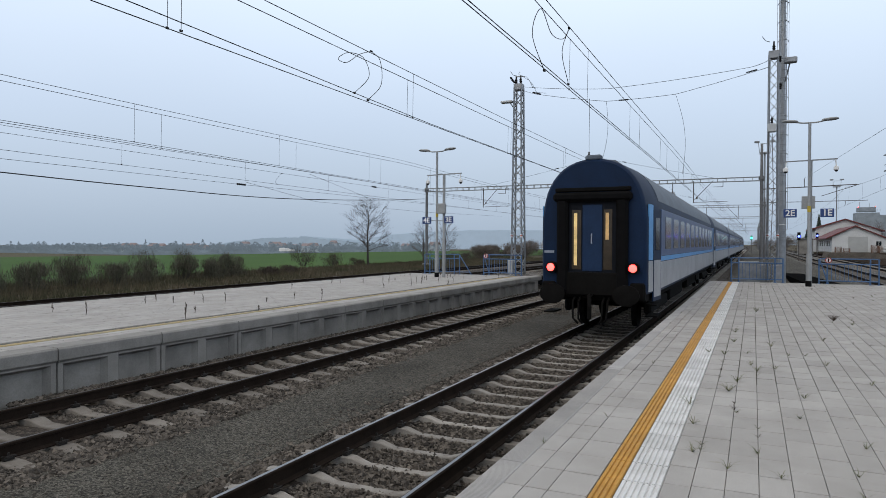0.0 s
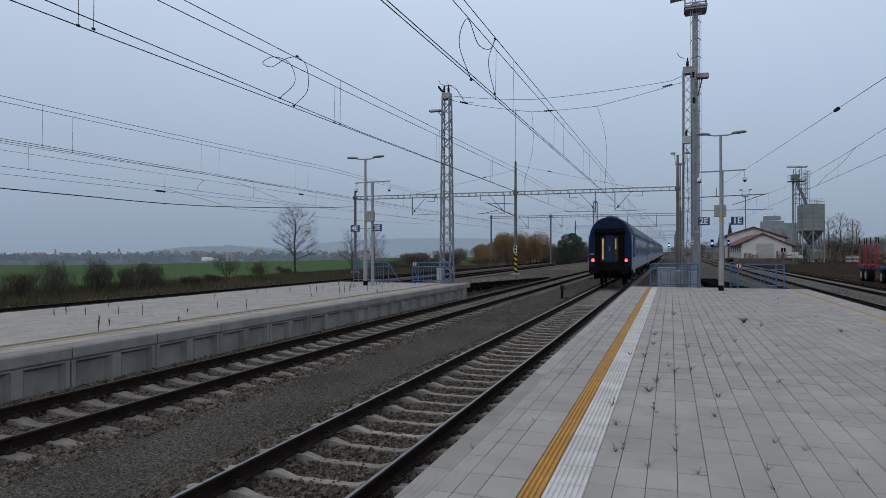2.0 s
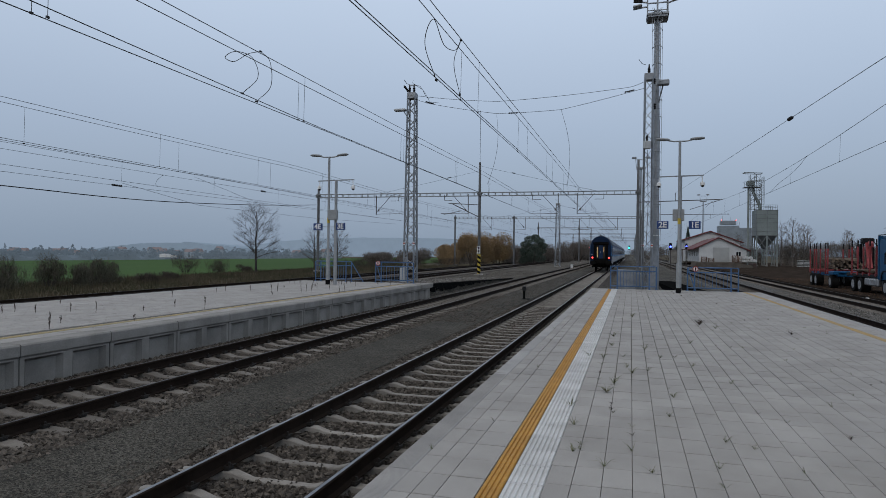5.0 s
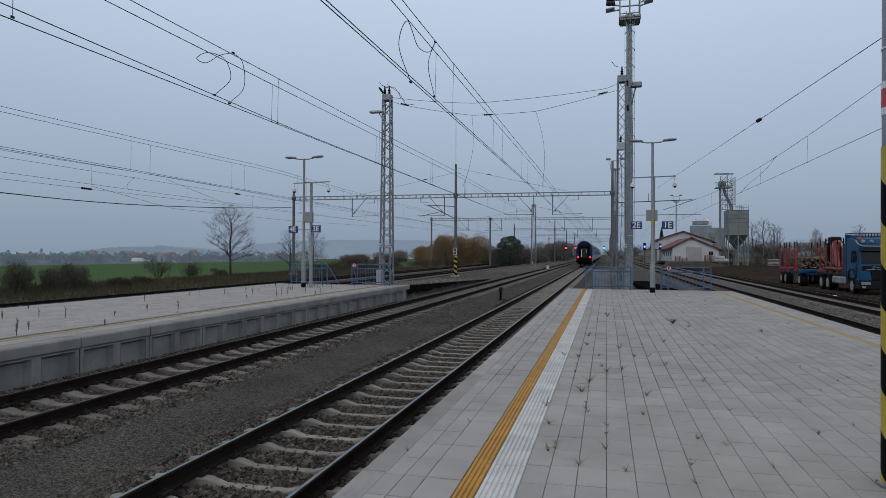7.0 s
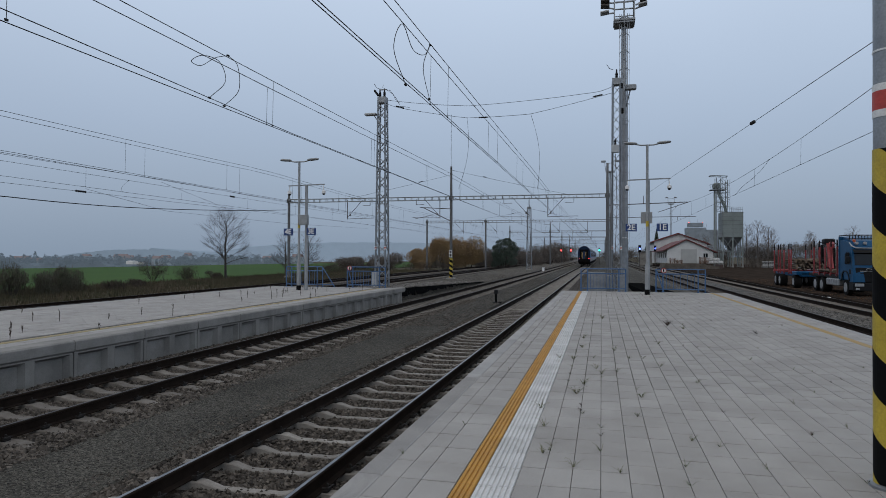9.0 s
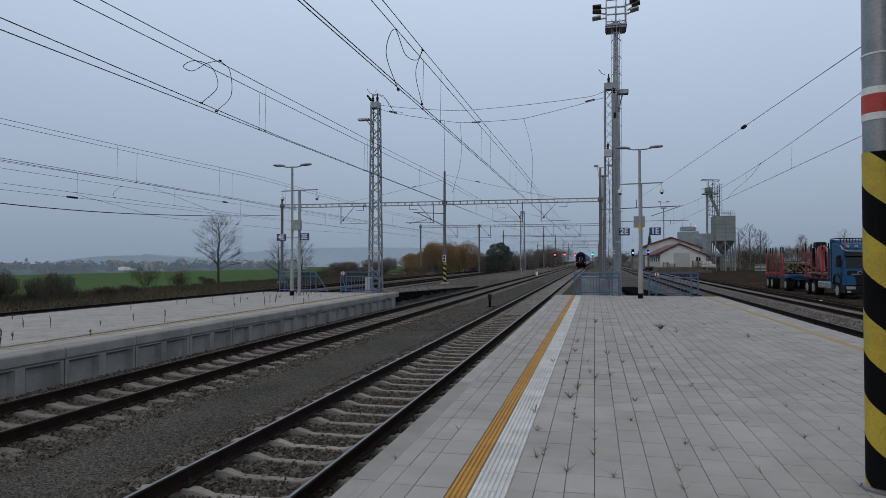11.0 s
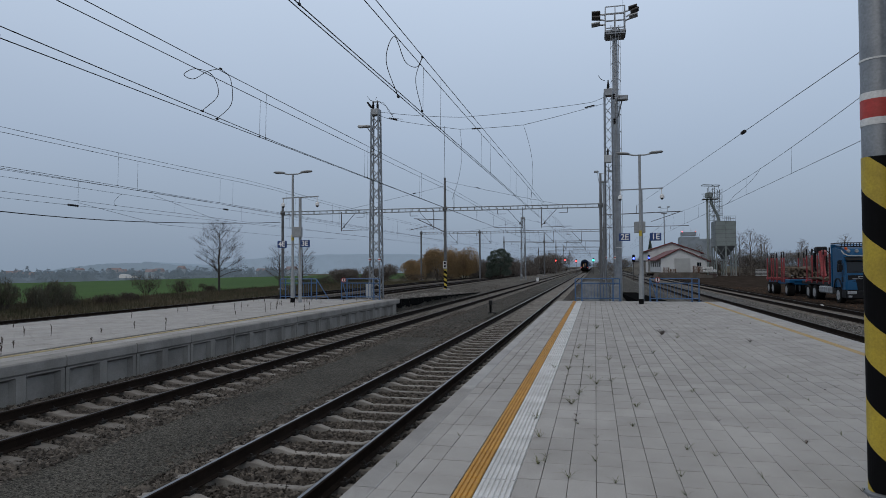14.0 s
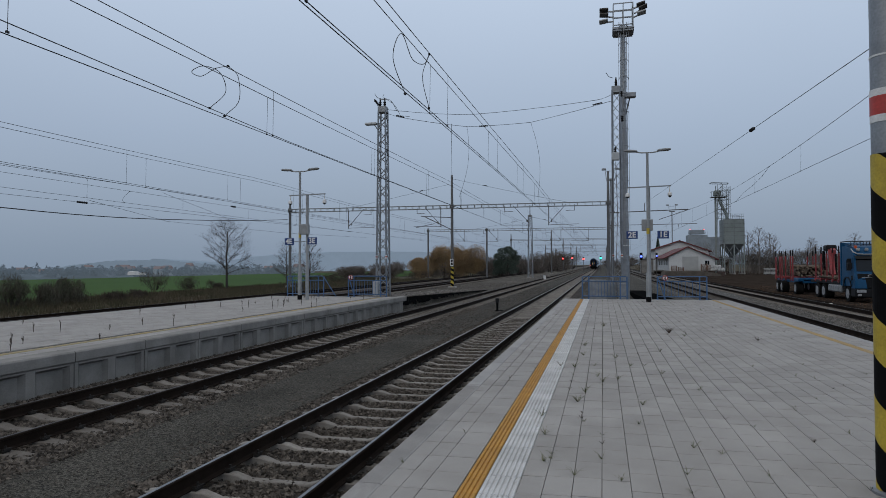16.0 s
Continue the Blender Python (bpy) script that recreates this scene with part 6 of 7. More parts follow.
# ---------------------------------------------------------------- vegetation
M.update(
    bark=mat("bare_bark", (0.045, 0.038, 0.034), 0.9, scale=8, bscale=60, bump=0.3),
    grey_bark=mat("grey_bark", (0.085, 0.074, 0.066), 0.95, bump=0, island=0.3, spec=0.1),
    twig=mat("bare_twigs", (0.055, 0.045, 0.040), 0.95, bump=0, island=0.3, spec=0.1),
    hedge=mat("dark_green_hedge", (0.080, 0.082, 0.060), 0.95, col2=(0.095, 0.080, 0.066), scale=1.0, bump=0, island=0.4, spec=0.1),
    shrub=mat("dark_shrub_twigs", (0.088, 0.073, 0.060), 0.95, bump=0, island=0.35, spec=0.1),
    autumn=mat("brown_autumn_leaves", (0.33, 0.225, 0.118), 0.9, col2=(0.25, 0.18, 0.11), scale=0.5, bump=0, island=0.22, spec=0.1),
    # Pine and thicket colours are lightened to imitate haze over the distance.
    pine=mat("hazed_pine_needles", (0.105, 0.135, 0.112), 0.9, bump=0, island=0.3, spec=0.1),
    thicket=mat("hazed_grey_brown_thicket", (0.185, 0.162, 0.146), 0.95, bump=0, island=0.3, spec=0.1),
    dry=mat("dry_grass_blades", (0.100, 0.080, 0.056), 0.95, col2=(0.052, 0.056, 0.031), scale=0.3, bump=0, island=0.35, spec=0.1),
)


def bare_tree(name, x, y, z, h, seed, label, spread_by=0.9, levels=5, clear=0.22, wood="bark", fine="twig"):
    """A leafless tree: tapered trunk, forking limbs, fine twigs."""
    rnd = random.Random(seed)
    t = thing(name, label, "tree", (x, y, z))
    limbs, twigs = Shape(), Shape()
    trunk = Shape()
    tp = [Vector((rnd.uniform(-0.02, 0.02) * h * u, rnd.uniform(-0.02, 0.02) * h * u, h * u * 0.97)) for u in np.linspace(0, 1, 8)]
    trunk.tube(tp, h * 0.021, 8, h * 0.003)
    part("trunk", trunk, M[wood], t, smooth=True)

    def grow(p, d, ln, r, lev):
        q = p + d * ln * 0.5 + Vector((rnd.gauss(0, 0.04), rnd.gauss(0, 0.04), rnd.uniform(0, 0.05))) * ln
        e = q + (d + Vector((rnd.gauss(0, 0.12), rnd.gauss(0, 0.12), 0.12))).normalized() * ln * 0.5
        (limbs if lev < 2 else twigs).tube([p, q, e], r, 5 if lev < 2 else 3, r * 0.5)
        if lev >= levels - 1:
            return
        n = 3 if lev < 2 else rnd.choice((2, 3, 3))
        for k in range(n + 1):
            u = rnd.uniform(0.35, 1.0) if k else 1.0
            base = p.lerp(e, u) if u < 1 else e
            nd = (d + Vector((rnd.gauss(0, 0.55), rnd.gauss(0, 0.55), rnd.uniform(-0.15, 0.4)))).normalized()
            grow(base, nd, ln * rnd.uniform(0.48, 0.68), r * 0.5, lev + 1)

    n = 26
    for i in range(n):
        u = clear + (0.97 - clear) * i / n
        a = i * 2.4 + rnd.uniform(-0.3, 0.3)
        v = (u - clear) / (1 - clear)
        ln = h * 0.36 * spread_by * (0.72 + 0.75 * v) * (1 - v ** 1.7 * 0.8) * rnd.uniform(0.82, 1.12)
        grow(tp[0].lerp(tp[-1], u), Vector((math.cos(a), math.sin(a), 0.30 + v * 1.0)).normalized(), ln * 0.60, h * 0.0062 * (1.2 - u), 0)
    part("limb", limbs, M[wood], t)
    tagged(part("crown", twigs, M[fine], t), kind="stuff")
    return t


bare_tree("bare_tree", -39.6, 63.5, -0.98, 6.9, 3, "leafless young tree standing at the field's edge", 1.42, 6, clear=0.25)
bare_tree("bare_tree", -42.6, 83.2, -0.98, 5.4, 8, "small leafless tree behind the tracks", 1.25, 5, clear=0.10, wood="grey_bark", fine="grey_bark")
bare_tree("bare_tree", -40.2, 85.5, -0.98, 5.8, 9, "small leafless tree behind the tracks", 1.25, 5, clear=0.10, wood="grey_bark", fine="grey_bark")
for k, (x, y, h) in enumerate(((31.5, 158, 9.6), (34.6, 162, 10.6), (37.5, 165, 9.4), (42.0, 150, 7.5), (46.0, 138, 8.0), (50, 122, 9.4), (54, 118, 9.0), (45, 160, 8.0), (40, 172, 9.0), (27.5, 190, 8.0))):
    bare_tree("bare_tree", x, y, -0.7, h, 20 + k, "tall leafless tree beyond the yard", 0.85, 5, clear=0.12, wood="thicket", fine="thicket")


def clump(name, x, y, z, w, d, h, n, leaf, material, seed, label, category="bush", stems=True, upright=0.0, lobes=None, flat=1.0):
    """A bush of stems and many small leaves or twigs filling an uneven dome."""
    rnd = np.random.default_rng(seed)
    t = thing(name, label, category, (x, y, z))
    lobes = lobes or [(rnd.uniform(-0.34, 0.34) * w, rnd.uniform(-0.3, 0.3) * d, rnd.uniform(0.18, 0.72) * h, rnd.uniform(0.17, 0.34)) for _ in range(13)]
    if stems:
        s = Shape()
        for lx, ly, lz, lr in lobes:
            s.tube([(lx * 0.3, ly * 0.3, 0), (lx * 0.7, ly * 0.7, lz * 0.5), (lx, ly, lz)], 0.05 * h / 4, 4, 0.01)
        tagged(part("stem", s, M["bark"], t), kind="stuff")
    per = n // len(lobes)
    P = []
    for lx, ly, lz, lr in lobes:
        v = rnd.normal(size=(per, 3))
        v /= np.linalg.norm(v, axis=1, keepdims=True)
        rr = rnd.uniform(0.25, 1.08, (per, 1)) ** 0.5
        P.append(v * rr * np.array([w * lr, d * lr, h * lr * flat]) + np.array([lx, ly, lz]))
    P = np.concatenate(P)
    P = P[P[:, 2] > 0.02]
    m = len(P)
    a = rnd.normal(size=(m, 3))
    a[:, 2] += upright * 3
    a /= np.linalg.norm(a, axis=1, keepdims=True)
    b = np.cross(a, rnd.normal(size=(m, 3)))
    b /= np.linalg.norm(b, axis=1, keepdims=True) + 1e-9
    s1, s2 = (leaf * rnd.uniform(0.6, 1.3, (m, 1)), leaf * rnd.uniform(0.4, 0.8, (m, 1)))
    if upright:
        s1, s2 = s1 * 5, s2 * 0.35
    V = np.stack([P - a * s1, P + b * s2, P + a * s1, P - b * s2], 1).reshape(-1, 3)
    F = [(4 * i, 4 * i + 1, 4 * i + 2, 4 * i + 3) for i in range(m)]
    me = bpy.data.meshes.new("foliage")
    me.from_pydata(V.tolist(), [], F)
    me.materials.append(material)
    o = new("foliage", me)
    o.parent = t
    tagged(o, kind="stuff")
    return t


# autumn bush group, pine, thickets along the far side of the tracks
for k, (x, y, w, h) in enumerate(((-33.5, 122, 6.5, 5.0), (-29.6, 124, 7.5, 6.9), (-25.4, 127, 7.0, 6.4))):
    clump("autumn_bush", x, y, -0.95, w, 5, h, 34000, 0.08, M["autumn"], 40 + k, "dense bush with brown autumn leaves beyond the tracks")
# flat ragged tiers: across, along, up, radius
PINE = [(0.3, 0.2, 5.6, 0.2), (-0.9, 0.3, 5.2, 0.24), (1.2, -0.3, 4.9, 0.22), (-1.7, 0.0, 4.2, 0.22), (0.2, -0.5, 4.3, 0.32), (1.9, 0.2, 3.9, 0.2), (-0.7, 0.5, 3.3, 0.3), (1.3, 0.0, 3.0, 0.28), (-2.0, -0.2, 2.9, 0.18), (0.0, 0.0, 2.2, 0.34), (-1.2, 0.2, 1.5, 0.3), (1.2, 0.1, 1.4, 0.28)]
clump("pine_tree", -18.9, 132, -0.9, 4.6, 4, 6.0, 17000, 0.085, M["pine"], 50, "dark green pine tree beyond the tracks", "tree", lobes=PINE, flat=0.5)
clump("pine_tree", -20.6, 134, -0.9, 3.2, 3, 3.9, 2000, 0.13, M["pine"], 51, "dark green pine tree beyond the tracks", "tree")
far_bush = [(-37.5, 112, 5, 3.0), (-24.5, 138, 5, 4.4), (-21.5, 146, 6, 5.0), (-40.5, 118, 6, 2.8), (-44, 112, 6, 2.4), (-34, 134, 7, 3.6), (-13.8, 215, 5, 7.5), (-16.5, 236, 6, 8.0), (-22.5, 140, 5, 4.2), (-19, 150, 6, 4.6), (-16.5, 170, 6, 6.0), (-15.5, 200, 7, 7.0), (-19.0, 210, 7, 7.0), (-24, 190, 8, 6.5), (-14.5, 250, 8, 8.0), (-18, 280, 9, 8.0), (-30, 220, 9, 5.0), (-40, 200, 9, 4.0), (-46, 170, 8, 3.4), (-15, 330, 10, 9.0),
            (9, 260, 10, 6.0), (16, 300, 12, 7.0), (4, 340, 10, 6.0), (26, 210, 9, 5.0)]
for k, (x, y, w, h) in enumerate(far_bush):
    clump("thicket", x, y, -0.95, w, 5, h, 5500, 0.09, M["thicket"], 60 + k, "grey leafless thicket beside the far tracks", stems=True, upright=0.6)
for k, (x, y, w, h) in enumerate(((30, 176, 9, 5.4), (35, 168, 9, 6.2), (40, 168, 10, 5.6), (44, 160, 10, 6.0), (48, 150, 10, 5.4), (53, 146, 11, 6.2), (60, 140, 11, 6.4), (66, 120, 10, 6.2), (24, 200, 9, 4.6))):
    clump("thicket", x, y, -0.7, w, 5, h, 7000, 0.085, M["thicket"], 90 + k, "grey leafless thicket behind the yard", stems=True, upright=0.6)
def spruce(x, y, h, w, seed):
    """A conical tree: whorls that shrink towards the tip."""
    tiers = [(0.0, 0.0, h * (0.06 + 0.92 * k / 39), 0.5 * (1 - k / 40) + 0.015) for k in range(40)]
    clump("conifer", x, y, -0.7, w, w, h, 7000, 0.12, M["pine"], seed, "dark green spruce behind the hall", "tree", lobes=tiers, flat=0.5 * w / h)


spruce(16.0, 205, 10.6, 3.6, 110)
spruce(13.2, 200, 8.2, 3.4, 111)
# dark shrubs along the near field edge
for k, (x, y, w, h) in enumerate(((-34.0, 13.0, 2.4, 1.9), (-34.6, 15.2, 2.4, 2.1), (-33.8, 17.4, 2.2, 1.7), (-34.8, 19.6, 2.6, 2.1), (-34.1, 22.0, 2.4, 1.8), (-34.7, 24.4, 2.2, 2.0), (-34.3, 26.8, 2.2, 1.7), (-34.9, 29.5, 2.2, 2.2), (-34.7, 32.4, 2.0, 2.3), (-34.0, 33.9, 1.7, 1.8), (-35.5, 36.6, 2.2, 2.3), (-35.9, 38.2, 1.8, 2.0), (-34.2, 40.5, 1.3, 0.9), (-36.0, 45.0, 1.8, 0.8),
                                  (-47.2, 61.7, 4.0, 2.4), (-44.6, 63.8, 2.4, 1.7), (-42.8, 66.5, 2.0, 1.0))):
    clump("shrub", x, y, -1.0, w * (1.3 if k < 12 else 1.0), 1.8, h, 3400 if k < 12 else 2000, 0.036, M["hedge" if k < 12 else "shrub"], 130 + k, "dark bare shrub at the edge of the field", upright=1.0)
for k, (x, y, h) in enumerate(((-44.1, 101.9, 3.4), (-43.0, 106, 3.0), (-42.4, 114, 2.8), (-40.0, 86, 2.0), (-39.0, 90, 2.0), (-38.5, 96, 1.8), (-36.0, 108, 2.2), (-33.0, 112, 2.6), (-29, 110, 2.6), (-27.5, 118, 2.2))):
    clump("shrub", x, y, -0.98, 3.8, 2.6, h * 0.66, 1700, 0.036, M["shrub"], 160 + k, "dark bare shrub beside the far tracks", upright=0.9)


def grass_belt(name, x0, x1, y0, y1, n, h, seed, label):
    rnd = np.random.default_rng(seed)
    P = np.stack([rnd.uniform(x0, x1, n), y0 + (y1 - y0) * rnd.random(n) ** 1.4, np.full(n, -0.97)], -1)
    H = 0.72 * h * rnd.uniform(0.4, 1.2, n) * (0.6 + 0.5 * np.sin(P[:, 0] * 1.7 + P[:, 1] * 0.5) ** 2)
    lean, a, wd = rnd.normal(0, 0.25, (n, 2)), rnd.uniform(0, 3.14, n), rnd.uniform(0.012, 0.03, n)
    side = np.stack([np.cos(a) * wd, np.sin(a) * wd, np.zeros(n)], -1)
    tip = P + np.concatenate([lean * H[:, None], H[:, None]], 1)
    V = np.stack([P - side, P + side, tip], 1).reshape(-1, 3)
    me = bpy.data.meshes.new(name)
    me.from_pydata(V.tolist(), [], [(3 * i, 3 * i + 1, 3 * i + 2) for i in range(n)])
    me.materials.append(M["dry"])
    return tagged(new(name, me), label, "dry grass", "", "stuff")


grass_belt("dry_grass", -41, -27.6, 15, 110, 52000, 0.62, 5, "tall dry brown grass between the tracks and the field")
grass_belt("dry_grass_tufts", -17.2, -11.4, 33.5, 105, 11000, 0.32, 6, "sparse dry weeds on the gravel beyond the platform")
grass_belt("yard_weeds", 13.0, 14.0, 20, 130, 2500, 0.25, 7, "sparse dry weeds along the siding")

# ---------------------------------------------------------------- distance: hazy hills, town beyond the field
# Distance haze is put into the base colour, with a glow of that colour.
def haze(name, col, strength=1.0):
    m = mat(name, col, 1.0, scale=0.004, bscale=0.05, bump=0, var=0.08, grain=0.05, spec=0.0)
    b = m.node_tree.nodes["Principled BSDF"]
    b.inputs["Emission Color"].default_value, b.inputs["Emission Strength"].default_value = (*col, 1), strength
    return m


# Haze tints stand in for the air: the farthest hill is palest.
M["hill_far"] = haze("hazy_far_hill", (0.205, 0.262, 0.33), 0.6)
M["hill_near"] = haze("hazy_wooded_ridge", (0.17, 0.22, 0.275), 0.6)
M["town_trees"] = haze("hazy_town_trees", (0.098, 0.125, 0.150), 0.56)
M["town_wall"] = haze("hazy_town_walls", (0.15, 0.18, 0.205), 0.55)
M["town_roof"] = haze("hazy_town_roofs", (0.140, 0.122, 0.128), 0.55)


def ridge(name, y, x0, x1, material, height, label, rough=2.0, n=220, seed=1):
    """A long wooded ridge with an uneven skyline."""
    s = Shape()
    v, f = [], []
    for i in range(n + 1):
        x = x0 + (x1 - x0) * i / n
        z = height(x) + rough * noise.noise((x * 0.02, seed, 0)) + rough * 0.6 * noise.noise((x * 0.09, seed, 3)) + rough * 0.35 * noise.noise((x * 0.31, seed, 5))
        v += [(x, y, -40), (x, y, z), (x, y + 200, z - 6), (x, y + 200, -40)]
    for i in range(n):
        for j in range(3):
            f.append((4 * i + j, 4 * i + 4 + j, 4 * i + 5 + j, 4 * i + 1 + j))
    s.add(v, f)
    return tagged(part(name, s, material), label, "hills", "", "structure")


def bump(x, c, w, h):
    return h * math.exp(-((x - c) / w) ** 2)


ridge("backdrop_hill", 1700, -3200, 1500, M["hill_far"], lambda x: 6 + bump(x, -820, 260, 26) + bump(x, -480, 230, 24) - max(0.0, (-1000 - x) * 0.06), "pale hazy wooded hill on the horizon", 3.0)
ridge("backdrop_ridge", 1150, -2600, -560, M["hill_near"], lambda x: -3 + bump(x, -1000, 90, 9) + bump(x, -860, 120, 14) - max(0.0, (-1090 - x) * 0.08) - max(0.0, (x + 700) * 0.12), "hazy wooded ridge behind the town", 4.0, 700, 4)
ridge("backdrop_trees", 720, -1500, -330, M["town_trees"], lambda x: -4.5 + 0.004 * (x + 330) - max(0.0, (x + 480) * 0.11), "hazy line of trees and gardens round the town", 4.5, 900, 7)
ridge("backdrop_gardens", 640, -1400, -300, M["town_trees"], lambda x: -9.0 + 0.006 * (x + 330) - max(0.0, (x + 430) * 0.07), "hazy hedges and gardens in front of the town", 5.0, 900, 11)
rt = random.Random(12)
for k in range(26):
    x = rt.uniform(-900, -330)
    y = rt.uniform(650, 705)
    w, h = rt.uniform(7, 18), rt.uniform(2.5, 5)
    z = -12.0 + (x + 900) / 570 * 5.0 + rt.uniform(-1.5, 5.0)
    hs = thing("town_house", "distant hazy town house with reddish roof", "house", (x, y, z), group="houses of the distant town")
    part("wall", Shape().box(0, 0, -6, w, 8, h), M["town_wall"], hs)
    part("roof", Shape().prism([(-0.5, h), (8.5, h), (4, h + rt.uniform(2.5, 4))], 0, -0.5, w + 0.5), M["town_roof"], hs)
tuft_v = []
for k in range(760):
    x, y = rt.uniform(-1150, -330), rt.uniform(630, 716)
    r, h = rt.uniform(2.5, 6.0), rt.uniform(4.5, 9.5) * (1.45 if rt.random() < 0.12 else 1.0)
    if rt.random() < 0.2:
        r *= 0.45
    z = -13.5 + (x + 1150) / 820 * 5.0 + rt.uniform(-2, 2.5)
    for j in range(70):
        a, u, q = rt.uniform(0, 6.283), rt.random(), rt.random() ** 0.5
        rr = r * q * math.sin(math.pi * (0.12 + 0.85 * u)) ** 0.7
        c = Vector((x + rr * math.cos(a), y + rr * math.sin(a), z + h * u))
        e, f = Vector((rt.gauss(0, 1), rt.gauss(0, 1), rt.gauss(0, 1))) * 0.55, Vector((rt.gauss(0, 1), rt.gauss(0, 1), rt.gauss(0, 1))) * 0.55
        tuft_v += [c - e, c + f, c + e, c - f]
tt = Shape().add(tuft_v, [(4 * i, 4 * i + 1, 4 * i + 2, 4 * i + 3) for i in range(len(tuft_v) // 4)])
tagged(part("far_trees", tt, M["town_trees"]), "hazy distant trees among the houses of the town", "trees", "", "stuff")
wh = thing("bright_shed", "distant white greenhouse roof in the town", "shed", (-511, 622, -7.2))
part("roof", Shape().prism([(0, -2), (8, -2), (8, 1.4), (4, 2.0), (0, 1.4)], 0, 0, 9).box(9.4, 1, -2, 17, 8, 0.4), M["white_paint"], wh)

# ---------------------------------------------------------------- sleepers and loose stones
def sleeper_mesh(wide, dip, half, material):
    """A concrete sleeper with sloped flanks, flat rail seats and a lower middle."""
    prof = [(-half, -0.035), (-half + 0.10, -0.02), (-0.98, 0.0), (-0.56, 0.0), (-0.36, -dip), (0.36, -dip), (0.56, 0.0), (0.98, 0.0), (half - 0.10, -0.02), (half, -0.035)]
    s = Shape()
    rings = []
    for x, z in prof:
        w = wide if abs(x) > 0.5 else wide * 0.86
        b = w * 1.2
        rings.append([(x, -b, z - 0.16), (x, -w, z - 0.01), (x, -w + 0.012, z), (x, w - 0.012, z), (x, w, z - 0.01), (x, b, z - 0.16)])
    return s.rings(rings).mesh("sleeper", material)


def clip_mesh():
    s = Shape()
    for sx in (-0.753, 0.753):
        for d in (-1, 1):
            x = sx + d * 0.105
            s.box(x - 0.03, -0.06, 0.0, x + 0.03, 0.06, 0.035, 0.008)
            s.tube([(x - d * 0.03, -0.05, 0.045), (x + d * 0.035, -0.055, 0.05), (x + d * 0.045, 0.055, 0.05), (x - d * 0.03, 0.05, 0.045)], 0.011, 5)
            s.tube([(x + d * 0.005, 0, 0.0), (x + d * 0.005, 0, 0.085)], 0.014, 6)
    return s.mesh("rail_fastening", M["clip"])


SEAT = RAIL_TOP - 0.176
clips = clip_mesh()
for tx, start, gap, wide, dip, half in ((T1, 6.29, 0.634, 0.068, 0.055, 1.25), (T2, 8.83, 0.622, 0.115, 0.05, 1.28)):
    me = sleeper_mesh(wide, dip, half, M["sleeper" if tx == T1 else "sleeper_old"])
    lo = -int((start - NEAR) / gap)
    rest = Shape()
    for k in range(lo, int((300 - start) / gap)):
        y = start + k * gap
        if -1 < y < 75:
            o = part("sleeper", me, None, tracks[tx])
            o.matrix_basis = pose(tx + random.uniform(-0.012, 0.012), y + random.uniform(-0.012, 0.012), SEAT, 0, 0, random.uniform(-0.5, 0.5))
            if y < 42:
                c = part("rail_fastening", clips, None, tracks[tx])
                c.location = (tx, y, SEAT)
        else:
            rest.box(tx - half, y - wide, SEAT - 0.1, tx + half, y + wide, SEAT)
    tagged(part("sleeper_row", rest, M["sleeper" if tx == T1 else "sleeper_old"], tracks[tx]), kind="stuff")
for tx in (T3, T4, T5, T6):
    rest = Shape()
    y = 4.0 - 0.62 * 29
    while y < 160:
        rest.box(tx - 1.25, y - 0.11, SEAT - 0.1, tx + 1.25, y + 0.11, SEAT - 0.002, 0.02)
        y += 0.62
    tagged(part("sleeper_row", rest, M["sleeper_dark" if tx == T5 else "sleeper_old"], tracks[tx]), kind="stuff")

rng = np.random.default_rng(7)


